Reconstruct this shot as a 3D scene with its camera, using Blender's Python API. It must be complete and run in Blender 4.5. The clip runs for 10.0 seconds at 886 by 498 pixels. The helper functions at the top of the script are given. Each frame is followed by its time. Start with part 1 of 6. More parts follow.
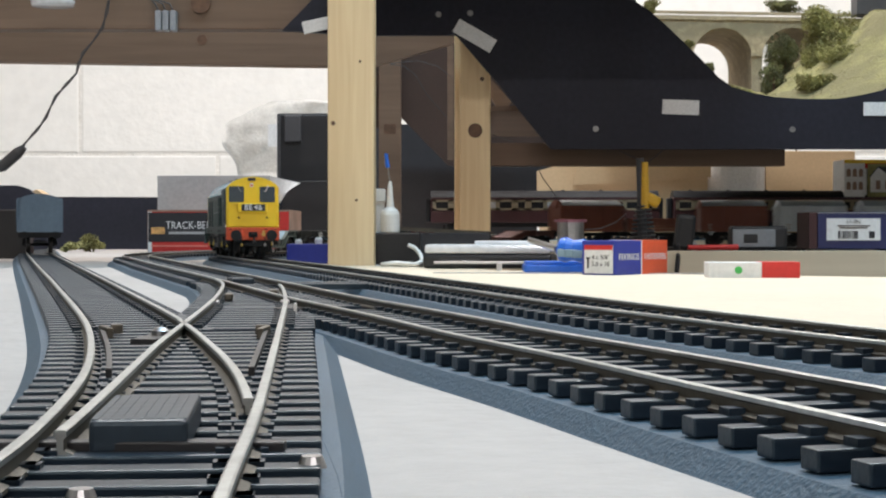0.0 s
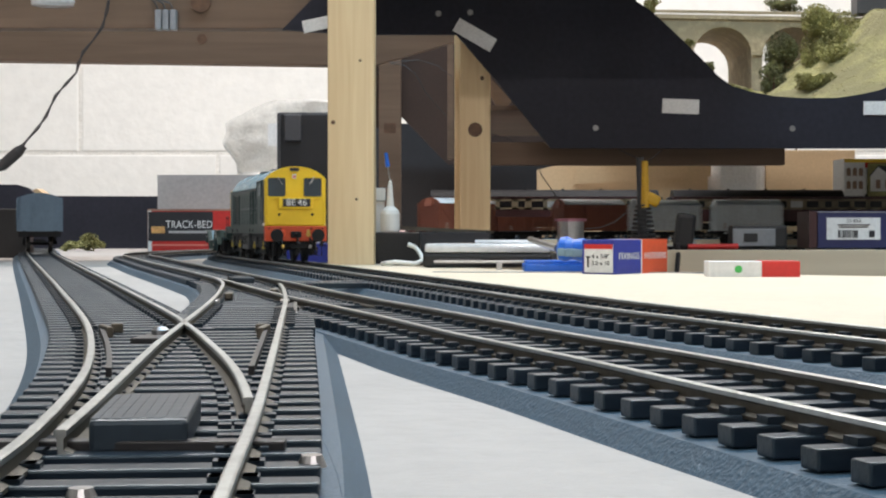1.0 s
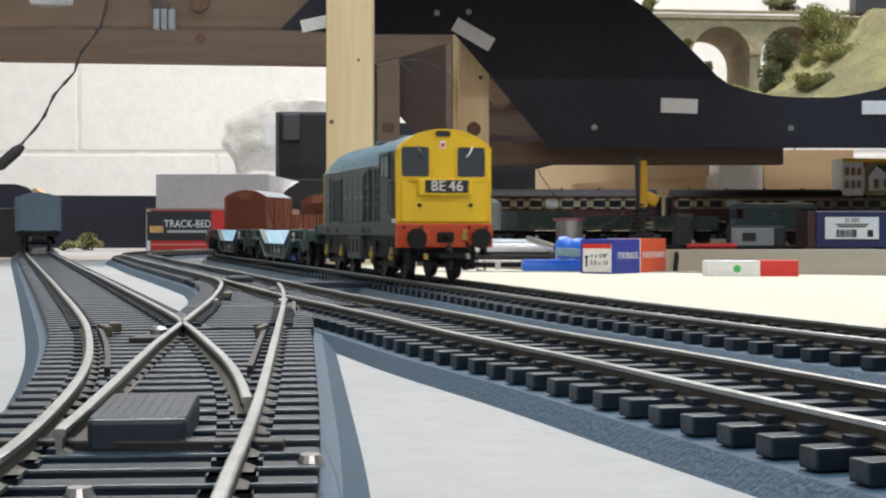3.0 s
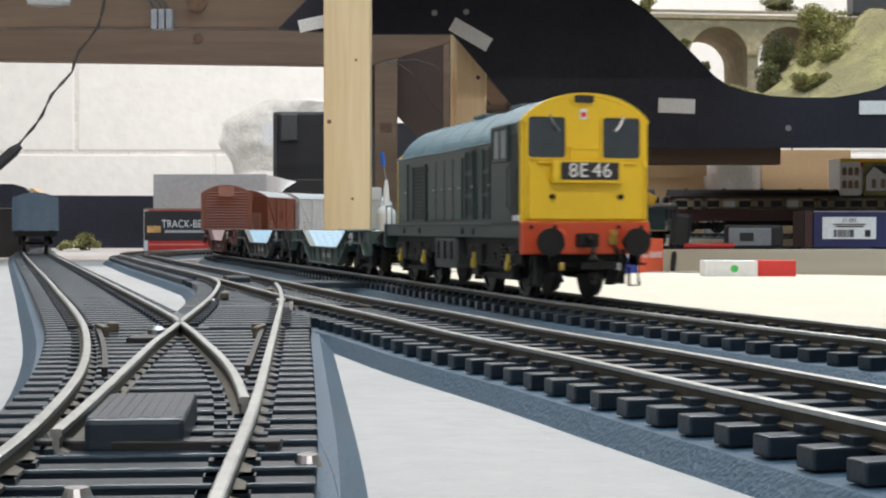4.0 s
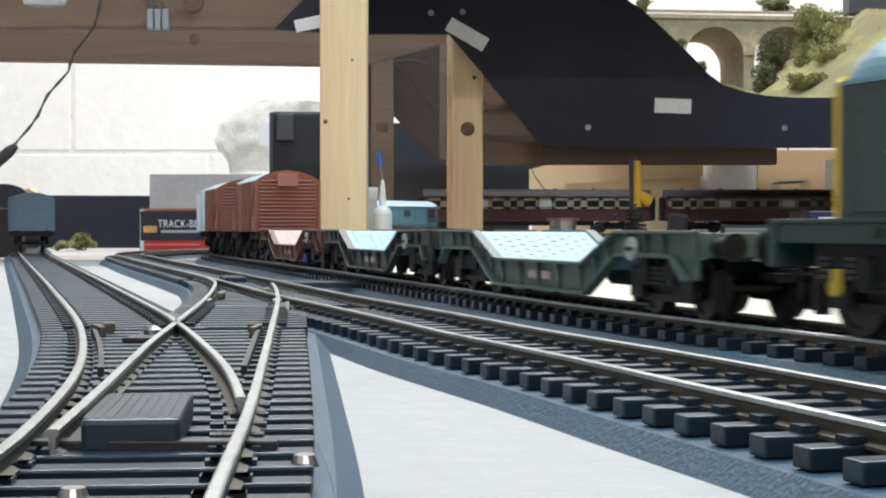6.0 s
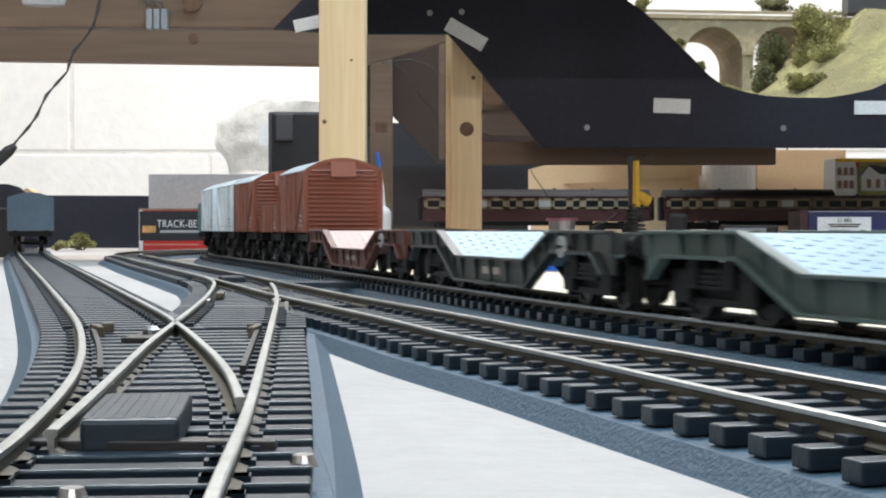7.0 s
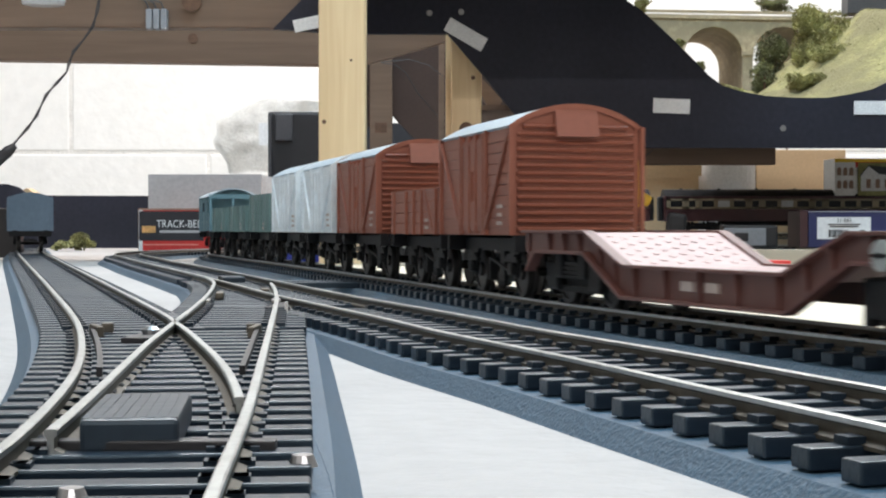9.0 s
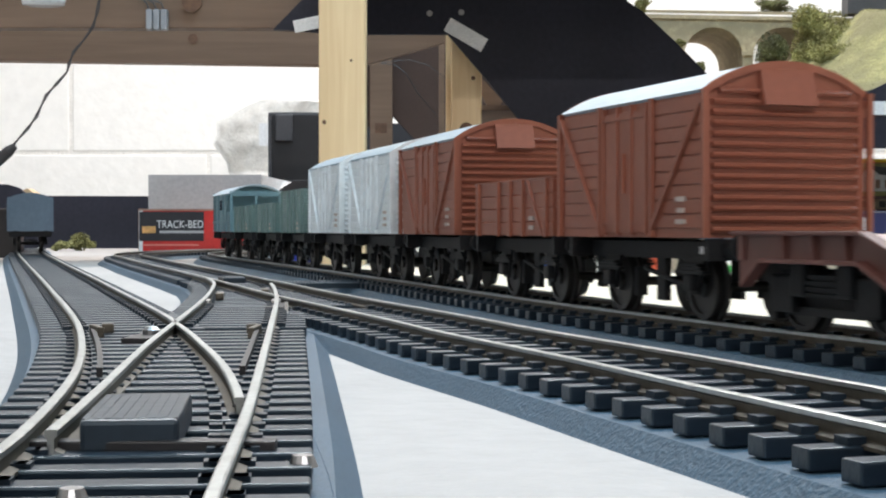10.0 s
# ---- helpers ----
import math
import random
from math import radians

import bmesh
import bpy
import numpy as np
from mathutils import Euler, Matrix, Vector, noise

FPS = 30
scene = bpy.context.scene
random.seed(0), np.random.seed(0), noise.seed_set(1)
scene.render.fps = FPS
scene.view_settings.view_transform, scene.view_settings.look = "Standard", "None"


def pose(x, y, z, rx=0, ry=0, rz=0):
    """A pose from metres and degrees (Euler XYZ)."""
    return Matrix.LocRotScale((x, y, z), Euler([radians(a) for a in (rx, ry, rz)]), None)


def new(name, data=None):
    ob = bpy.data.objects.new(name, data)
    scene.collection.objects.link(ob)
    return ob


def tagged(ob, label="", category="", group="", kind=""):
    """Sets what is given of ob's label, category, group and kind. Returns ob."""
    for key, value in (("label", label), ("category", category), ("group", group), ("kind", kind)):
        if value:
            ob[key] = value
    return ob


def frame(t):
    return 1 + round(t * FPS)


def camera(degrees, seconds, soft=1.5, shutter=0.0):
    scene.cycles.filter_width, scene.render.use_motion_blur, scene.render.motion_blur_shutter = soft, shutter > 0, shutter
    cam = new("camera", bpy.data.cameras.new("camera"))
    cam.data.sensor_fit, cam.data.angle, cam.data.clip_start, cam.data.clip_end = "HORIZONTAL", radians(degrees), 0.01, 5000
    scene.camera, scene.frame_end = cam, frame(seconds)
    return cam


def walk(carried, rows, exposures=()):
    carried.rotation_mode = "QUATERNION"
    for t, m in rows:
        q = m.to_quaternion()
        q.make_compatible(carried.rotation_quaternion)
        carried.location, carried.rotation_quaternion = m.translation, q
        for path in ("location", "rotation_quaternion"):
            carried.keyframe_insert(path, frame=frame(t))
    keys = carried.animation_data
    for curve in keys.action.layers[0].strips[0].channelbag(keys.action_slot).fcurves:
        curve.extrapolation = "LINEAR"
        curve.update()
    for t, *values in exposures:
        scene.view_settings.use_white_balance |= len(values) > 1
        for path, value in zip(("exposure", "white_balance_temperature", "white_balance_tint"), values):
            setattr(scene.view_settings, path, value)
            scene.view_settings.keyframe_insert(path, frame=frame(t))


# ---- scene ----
EYE = (0.0, 0.0, 0.0267)
LENS = 2750.0          # focal length as a share of a 1568-wide picture
cam = camera(2 * math.degrees(math.atan(784 / LENS)), 10.0, soft=2.1, shutter=0.55)


def aim(right, down):
    """Camera pose, level but for a slight downward tilt; right and down are small turns in units of 1/LENS."""
    yaw = -right / LENS
    tilt = -math.atan((36.0 + down) / LENS)
    return pose(*EYE, 90 + math.degrees(tilt), 0, math.degrees(yaw))


walk(cam, [(0.0, aim(0, -2.5)), (0.5, aim(0, -1.6)), (1.0, aim(0, -1.0)), (1.5, aim(0, -0.2)), (2.0, aim(0, 0)),
           (2.5, aim(1.0, 0)), (2.7, aim(1.5, 0)), (3.3, aim(3.8, 0)), (4.0, aim(7.0, 0)), (4.5, aim(10.6, 0)),
           (5.0, aim(11.0, 0)), (5.5, aim(12.3, 0)), (6.3, aim(14.0, 0)), (7.0, aim(15.2, 0)), (7.5, aim(15.7, 0)),
           (8.5, aim(15.8, 0)), (9.5, aim(15.8, -0.5)), (10.0, aim(15.6, -0.8))],
     exposures=[(0.0, -0.05, 6400, 15), (4.5, -0.05, 6350, 15), (5.5, 0.20, 6200, 13), (7.5, 0.22, 6250, 14), (10.0, 0.22, 6200, 14)])

# ---- light: a closed room under three assumed ceiling tubes, two warm, one cool ----
world = bpy.data.worlds.new("world")
scene.world = world
world.use_nodes = True
world.node_tree.nodes["Background"].inputs[0].default_value = (0.5, 0.55, 0.6, 1)
world.node_tree.nodes["Background"].inputs[1].default_value = 0.3


def area(x, y, z, sx, sy, watts, colour):
    d = bpy.data.lights.new("ceiling_light_lamp", "AREA")
    d.shape, d.size, d.size_y, d.energy, d.color = "RECTANGLE", sx, sy, watts, colour
    ob = new("ceiling_light_lamp", d)
    ob.location = (x, y, z)
    return ob


COOL, WARM = (0.55, 0.84, 1.0), (1.0, 0.955, 0.89)
# assumed lamps out of view, placed and tinted to balance the brightness
TUBES = [(0.1, -1.35, 23.0, WARM), (0.35, 0.70, 21.0, COOL), (0.12, 1.75, 33.0, WARM)]
for tx, ty, watts, tint in TUBES:
    area(tx, ty, 1.47, 1.5, 0.12, watts, tint)


# ---- materials ----
def mat(name, colour, rough=0.6, metal=0.0, big=(20, 0.15), fine=(300, 0.1), bump=0.0, bump_scale=400, island=0.0,
        stretch=(1, 1, 1), glow=0.0, coat=0.0, spec=0.5):
    m = bpy.data.materials.new(name)
    m.use_nodes = True
    nt = m.node_tree
    b = nt.nodes["Principled BSDF"]
    b.inputs["Roughness"].default_value = rough
    b.inputs["Metallic"].default_value = metal
    b.inputs["Specular IOR Level"].default_value = spec
    b.inputs["Coat Weight"].default_value = coat
    tc = nt.nodes.new("ShaderNodeTexCoord")
    mp = nt.nodes.new("ShaderNodeMapping")
    mp.inputs["Scale"].default_value = stretch
    nt.links.new(tc.outputs["Object"], mp.inputs["Vector"])
    value = None
    for scale, amount in (big, fine):
        n = nt.nodes.new("ShaderNodeTexNoise")
        n.inputs["Scale"].default_value = scale
        n.inputs["Detail"].default_value = 4
        nt.links.new(mp.outputs[0], n.inputs["Vector"])
        r = nt.nodes.new("ShaderNodeMapRange")
        r.inputs["From Min"].default_value, r.inputs["From Max"].default_value = 0.25, 0.75
        r.inputs["To Min"].default_value, r.inputs["To Max"].default_value = 1 - amount, 1 + amount
        nt.links.new(n.outputs["Fac"], r.inputs["Value"])
        if value is None:
            value = r.outputs[0]
        else:
            x = nt.nodes.new("ShaderNodeMath")
            x.operation = "MULTIPLY"
            nt.links.new(value, x.inputs[0])
            nt.links.new(r.outputs[0], x.inputs[1])
            value = x.outputs[0]
    if island:
        info = nt.nodes.new("ShaderNodeObjectInfo")
        r = nt.nodes.new("ShaderNodeMapRange")
        r.inputs["To Min"].default_value, r.inputs["To Max"].default_value = 1 - island, 1 + island
        nt.links.new(info.outputs["Random"], r.inputs["Value"])
        x = nt.nodes.new("ShaderNodeMath")
        x.operation = "MULTIPLY"
        nt.links.new(value, x.inputs[0])
        nt.links.new(r.outputs[0], x.inputs[1])
        value = x.outputs[0]
    v = nt.nodes.new("ShaderNodeVectorMath")
    v.operation = "SCALE"
    v.inputs[0].default_value = colour
    nt.links.new(value, v.inputs["Scale"])
    nt.links.new(v.outputs[0], b.inputs["Base Color"])
    if bump:
        n = nt.nodes.new("ShaderNodeTexNoise")
        n.inputs["Scale"].default_value = bump_scale
        n.inputs["Detail"].default_value = 3
        nt.links.new(mp.outputs[0], n.inputs["Vector"])
        k = nt.nodes.new("ShaderNodeBump")
        k.inputs["Strength"].default_value = bump
        k.inputs["Distance"].default_value = 0.6 / bump_scale
        nt.links.new(n.outputs["Fac"], k.inputs["Height"])
        nt.links.new(k.outputs[0], b.inputs["Normal"])
    if glow:
        b.inputs["Emission Color"].default_value = (*colour, 1)
        b.inputs["Emission Strength"].default_value = glow
    return m


def wood(name, light, dark, along=2, scale=60.0, rough=0.6):
    """Sawn softwood: streaked grain along one axis (0, 1 or 2)."""
    m = bpy.data.materials.new(name)
    m.use_nodes = True
    nt = m.node_tree
    b = nt.nodes["Principled BSDF"]
    b.inputs["Roughness"].default_value = rough
    tc = nt.nodes.new("ShaderNodeTexCoord")
    mp = nt.nodes.new("ShaderNodeMapping")
    s = [1.0, 1.0, 1.0]
    s[along] = 0.05
    mp.inputs["Scale"].default_value = s
    nt.links.new(tc.outputs["Object"], mp.inputs["Vector"])
    n = nt.nodes.new("ShaderNodeTexNoise")
    n.inputs["Scale"].default_value = scale * 3
    n.inputs["Detail"].default_value = 5
    n.inputs["Distortion"].default_value = 0.6
    nt.links.new(mp.outputs[0], n.inputs["Vector"])
    n2 = nt.nodes.new("ShaderNodeTexNoise")
    n2.inputs["Scale"].default_value = scale * 0.25
    nt.links.new(mp.outputs[0], n2.inputs["Vector"])
    mx = nt.nodes.new("ShaderNodeMath")
    mx.operation = "MULTIPLY"
    nt.links.new(n.outputs["Fac"], mx.inputs[0])
    nt.links.new(n2.outputs["Fac"], mx.inputs[1])
    ramp = nt.nodes.new("ShaderNodeValToRGB")
    ramp.color_ramp.elements[0].position, ramp.color_ramp.elements[1].position = 0.12, 0.42
    ramp.color_ramp.elements[0].color, ramp.color_ramp.elements[1].color = (*dark, 1), (*light, 1)
    nt.links.new(mx.outputs[0], ramp.inputs[0])
    nt.links.new(ramp.outputs[0], b.inputs["Base Color"])
    k = nt.nodes.new("ShaderNodeBump")
    k.inputs["Strength"].default_value = 0.15
    k.inputs["Distance"].default_value = 0.0005
    nt.links.new(n.outputs["Fac"], k.inputs["Height"])
    nt.links.new(k.outputs[0], b.inputs["Normal"])
    return m


def patchy(name, one, two, scale, rough=0.9, bump_scale=400):
    """Two earthy colours in patches, with fine speckle."""
    m = mat(name, one, rough, big=(scale * 3, 0.25), fine=(scale * 14, 0.35), bump=1.0, bump_scale=bump_scale, island=0.15)
    nt = m.node_tree
    b = nt.nodes["Principled BSDF"]
    tc = nt.nodes.new("ShaderNodeTexCoord")
    n = nt.nodes.new("ShaderNodeTexNoise")
    n.inputs["Scale"].default_value, n.inputs["Detail"].default_value = scale, 6
    nt.links.new(tc.outputs["Object"], n.inputs["Vector"])
    ramp = nt.nodes.new("ShaderNodeValToRGB")
    ramp.color_ramp.elements[0].position, ramp.color_ramp.elements[1].position = 0.40, 0.60
    ramp.color_ramp.elements[0].color, ramp.color_ramp.elements[1].color = (0, 0, 0, 1), (1, 1, 1, 1)
    nt.links.new(n.outputs["Fac"], ramp.inputs[0])
    mix = nt.nodes.new("ShaderNodeMix")
    mix.data_type = "RGBA"
    was = b.inputs["Base Color"].links[0].from_socket
    nt.links.new(ramp.outputs[0], mix.inputs[0])
    nt.links.new(was, mix.inputs[6])
    mix.inputs[7].default_value = (*two, 1)
    nt.links.new(mix.outputs[2], b.inputs["Base Color"])
    return m


M = {}
M["board"] = mat("board_paint", (0.42, 0.395, 0.375), 0.6, big=(9, 0.09), fine=(140, 0.07), bump=0.3, bump_scale=300)
M["ply"] = wood("birch_ply", (0.75, 0.66, 0.50), (0.60, 0.50, 0.36), 0, 20)
M["bare"] = mat("board_bright", (0.70, 0.60, 0.455), 0.6, big=(7, 0.05), fine=(160, 0.05), bump=0.2)
M["pine"] = wood("pine", (0.88, 0.70, 0.43), (0.72, 0.51, 0.28), 2, 60)
# dark copy of the pine, with the shade under the layout in its colour
M["pine_x"] = wood("pine_shaded", (0.20, 0.125, 0.08), (0.135, 0.083, 0.052), 0, 50)
M["knot"] = mat("knot", (0.13, 0.065, 0.035), 0.6, big=(150, 0.3))
# foam and sleeper colours carry the bluish sheen of the overhead light
M["foam"] = mat("underlay_foam", (0.046, 0.085, 0.125), 0.5, spec=0.4, big=(40, 0.12), fine=(1500, 0.25), bump=0.6, bump_scale=1500)
M["sleeper"] = mat("sleeper_plastic", (0.0095, 0.0155, 0.0245), 0.36, big=(60, 0.2), fine=(900, 0.2), bump=0.15, spec=0.55,
                   bump_scale=1200, stretch=(0.2, 1, 1), island=0.25)
# highlights tinted blue to imitate that cool sheen
for key in ("sleeper", "foam"):
    M[key].node_tree.nodes["Principled BSDF"].inputs["Specular Tint"].default_value = (0.62, 0.84, 1.0, 1)
M["rail"] = mat("nickel_silver", (0.50, 0.52, 0.51), 0.33, 1.0, big=(80, 0.15), fine=(700, 0.15))
M["railside"] = mat("tarnished_rail", (0.10, 0.088, 0.068), 0.5, 0.5, big=(80, 0.2), fine=(700, 0.2))
M["black"] = mat("black_plastic", (0.012, 0.012, 0.014), 0.45, big=(50, 0.2))
M["blackpaint"] = mat("black_paint", (0.016, 0.017, 0.028), 0.6, spec=0.3, big=(12, 0.25), fine=(200, 0.2), bump=0.1)
M["darkgrey"] = mat("dark_grey", (0.05, 0.05, 0.055), 0.5)
M["steel"] = mat("steel", (0.45, 0.45, 0.46), 0.3, 1.0)
M["white"] = mat("white_plastic", (0.80, 0.79, 0.76), 0.4, big=(40, 0.04), fine=(300, 0.03))
M["wall"] = mat("painted_block", (0.84, 0.82, 0.78), 0.7, big=(3, 0.05), fine=(60, 0.04), bump=0.10, bump_scale=90)
M["joint"] = mat("painted_joint", (0.78, 0.75, 0.70), 0.8, bump=0.4, bump_scale=120)
M["yellow"] = mat("warning_yellow", (0.83, 0.56, 0.018), 0.42, big=(60, 0.05), fine=(500, 0.03))
M["red"] = mat("buffer_red", (0.55, 0.07, 0.02), 0.45, big=(60, 0.08))
M["green"] = mat("loco_green", (0.019, 0.046, 0.044), 0.42, big=(30, 0.12), fine=(500, 0.08))
M["greendark"] = mat("grille_green", (0.012, 0.021, 0.020), 0.55)
# the roof's blue reflected light is mixed into this base colour
M["roof"] = mat("roof_blue_sheen", (0.13, 0.27, 0.34), 0.26, big=(40, 0.1))
M["glass"] = mat("cab_glass", (0.03, 0.045, 0.06), 0.08, big=(20, 0.05), coat=0.5)
M["bauxite"] = mat("bauxite_brown", (0.26, 0.085, 0.05), 0.5, big=(40, 0.12), fine=(600, 0.08))
# white with the overhead light's bluish cast mixed in
M["vanwhite"] = mat("van_white", (0.78, 0.86, 0.90), 0.45, big=(40, 0.06))
M["wagongreen"] = mat("wagon_grey_green", (0.135, 0.225, 0.22), 0.5, big=(40, 0.12))
M["wagonblue"] = mat("wagon_blue_grey", (0.16, 0.245, 0.34), 0.5, big=(40, 0.1))
M["brakeblue"] = mat("brake_van_blue", (0.125, 0.235, 0.275), 0.5, big=(40, 0.1))
M["welldark"] = mat("well_wagon_dark", (0.042, 0.05, 0.05), 0.4, big=(40, 0.15))
M["wellgreen"] = mat("well_wagon_green", (0.075, 0.115, 0.105), 0.45, big=(40, 0.12))
# blue light reflected off the decks, painted as their colour
M["welldeck"] = mat("well_deck_sheen", (0.22, 0.38, 0.48), 0.38, big=(60, 0.08))
M["wellbrown"] = mat("well_wagon_brown", (0.13, 0.05, 0.04), 0.45, big=(40, 0.12))
# pinkish reflected light, likewise painted as deck colour
M["browndeck"] = mat("brown_deck_sheen", (0.50, 0.335, 0.31), 0.45, big=(60, 0.08))
# grazing blue-white sheen on the van roofs is put into the colour
M["vanroof"] = mat("van_roof_sheen", (0.40, 0.50, 0.57), 0.28, big=(40, 0.08))
M["navy"] = mat("navy_card", (0.02, 0.025, 0.10), 0.4, big=(30, 0.06))
M["blue"] = mat("blue_card", (0.03, 0.045, 0.33), 0.35, big=(30, 0.05))
M["brightblue"] = mat("blue_plastic", (0.02, 0.14, 0.62), 0.35)
M["cardred"] = mat("red_card", (0.62, 0.03, 0.025), 0.4, big=(30, 0.05))
M["orange"] = mat("orange_card", (0.75, 0.10, 0.03), 0.35, big=(30, 0.04))
M["card"] = mat("cardboard", (0.62, 0.45, 0.27), 0.8, big=(12, 0.08), fine=(250, 0.06), bump=0.1)
M["greycard"] = mat("grey_card", (0.42, 0.41, 0.41), 0.7, big=(15, 0.05))
M["ink"] = mat("black_ink", (0.02, 0.02, 0.025), 0.5)
M["paper"] = mat("white_label", (0.80, 0.80, 0.80), 0.5, big=(30, 0.03))
M["wrap"] = mat("bubble_wrap", (0.82, 0.81, 0.78), 0.25, big=(20, 0.05), bump=0.35, bump_scale=160)
M["clear"] = mat("frosted_lid", (0.76, 0.77, 0.79), 0.18, big=(30, 0.1), coat=0.3)
M["cream"] = mat("coach_cream", (0.27, 0.225, 0.15), 0.45)
M["maroon"] = mat("coach_maroon", (0.06, 0.02, 0.022), 0.4)
M["stone"] = patchy("viaduct_stone", (0.42, 0.35, 0.225), (0.33, 0.28, 0.185), 60, 0.85, 700)
M["grass"] = patchy("static_grass", (0.26, 0.245, 0.10), (0.155, 0.14, 0.065), 16, 0.9, 500)
M["leaf"] = patchy("foliage", (0.30, 0.285, 0.10), (0.19, 0.175, 0.065), 45)
M["leafdark"] = patchy("foliage_dark", (0.17, 0.175, 0.07), (0.085, 0.085, 0.04), 45)
M["yellowtool"] = mat("yellow_handle", (0.70, 0.40, 0.02), 0.4)
M["wire"] = mat("cable", (0.05, 0.045, 0.045), 0.5)
M["tube"] = mat("tube_light", (0.95, 0.97, 1.0), 0.5, glow=3.0)
M["velcro"] = mat("velcro_white", (0.82, 0.82, 0.82), 0.9, big=(100, 0.06), fine=(900, 0.15), bump=0.6, bump_scale=900)
M["carpet"] = mat("floor_grey", (0.20, 0.19, 0.18), 0.8)


# ---- mesh helpers ----
def box(bm, c, s, rot=None, bevel=0.0):
    m = Matrix.Translation(c) @ (rot if rot else Matrix()) @ Matrix.Diagonal((*s, 1))
    vs = bmesh.ops.create_cube(bm, size=1, matrix=m)["verts"]
    if bevel:
        es = list({e for v in vs for e in v.link_edges})
        bmesh.ops.bevel(bm, geom=es, offset=bevel, segments=2, affect="EDGES", profile=0.6)


def rod(bm, a, b, r1, r2=None, n=12):
    a, b = Vector(a), Vector(b)
    d = b - a
    m = Matrix.Translation((a + b) / 2) @ d.to_track_quat("Z", "Y").to_matrix().to_4x4()
    bmesh.ops.create_cone(bm, cap_ends=True, segments=n, radius1=r1, radius2=r1 if r2 is None else r2,
                          depth=d.length, matrix=m)


def prism(bm, poly, y0, y1, axis="y"):
    """Extrudes a polygon of (x, z) along y, or of (y, z) along x, or of (x, y) along z."""
    def at(p, t):
        return (p[0], t, p[1]) if axis == "y" else (t, p[0], p[1]) if axis == "x" else (p[0], p[1], t)
    a = [bm.verts.new(at(p, y0)) for p in poly]
    b = [bm.verts.new(at(p, y1)) for p in poly]
    n = len(poly)
    fs = [bm.faces.new(a), bm.faces.new(b[::-1])]
    for i in range(n):
        fs.append(bm.faces.new((a[i], b[i], b[(i + 1) % n], a[(i + 1) % n])))
    bmesh.ops.recalc_face_normals(bm, faces=fs)


def lathe(bm, prof, c, n=20):
    """Turns (radius, z) round the vertical through c."""
    rings = [[bm.verts.new((c[0] + r * math.cos(2 * math.pi * i / n), c[1] + r * math.sin(2 * math.pi * i / n), c[2] + z))
              for i in range(n)] for r, z in prof]
    for p, q in zip(rings, rings[1:]):
        for i in range(n):
            bm.faces.new((p[i], p[(i + 1) % n], q[(i + 1) % n], q[i]))
    bm.faces.new(rings[0][::-1])
    bm.faces.new(rings[-1])


def tube(bm, pts, r, n=8):
    pts = [Vector(p) for p in pts]
    rings = []
    for i, p in enumerate(pts):
        d = (pts[min(i + 1, len(pts) - 1)] - pts[max(i - 1, 0)]).normalized()
        q = d.to_track_quat("Z", "Y")
        rings.append([bm.verts.new(p + q @ Vector((r * math.cos(2 * math.pi * k / n), r * math.sin(2 * math.pi * k / n), 0)))
                      for k in range(n)])
    for a, b in zip(rings, rings[1:]):
        for k in range(n):
            bm.faces.new((a[k], a[(k + 1) % n], b[(k + 1) % n], b[k]))
    bm.faces.new(rings[0][::-1])
    bm.faces.new(rings[-1])


def mesh(name, bm, material, smooth=False):
    me = bpy.data.meshes.new(name)
    bm.to_mesh(me)
    bm.free()
    for m in (material if isinstance(material, (list, tuple)) else [material]):
        me.materials.append(m)
    if smooth:
        me.shade_smooth()
    return me


def thing(name, label, category, at=None, group="", kind=""):
    ob = new(name)
    ob.empty_display_size = 0.01
    if at is not None:
        ob.matrix_basis = at
    return tagged(ob, label, category, group, kind)


def part(name, bm, material, parent=None, label="", at=None, smooth=False):
    ob = new(name, mesh(name, bm, material, smooth))
    if parent is not None:
        ob.parent = parent
    if at is not None:
        ob.matrix_basis = at
    return tagged(ob, label) if label else ob


def solo(name, bm, material, label, category, at=None, group="", kind="", smooth=False):
    """A thing that is one mesh."""
    return tagged(part(name, bm, material, None, "", at, smooth), label, category, group, kind)


def boxpart(name, c, s, material, parent=None, label="", rot=None, bevel=0.0):
    bm = bmesh.new()
    box(bm, c, s, rot, bevel)
    return part(name, bm, material, parent, label)


def text(name, words, size, material, parent, at, label="", wide=1.0):
    cu = bpy.data.curves.new(name, "FONT")
    cu.body, cu.size, cu.align_x, cu.align_y, cu.extrude = words, size, "CENTER", "CENTER", 0.00008
    cu.space_character = 1.05
    cu.materials.append(material)
    ob = new(name, cu)
    ob.parent = parent
    ob.matrix_basis = at @ Matrix.Diagonal((wide, 1, 1, 1))
    return tagged(ob, label) if label else ob


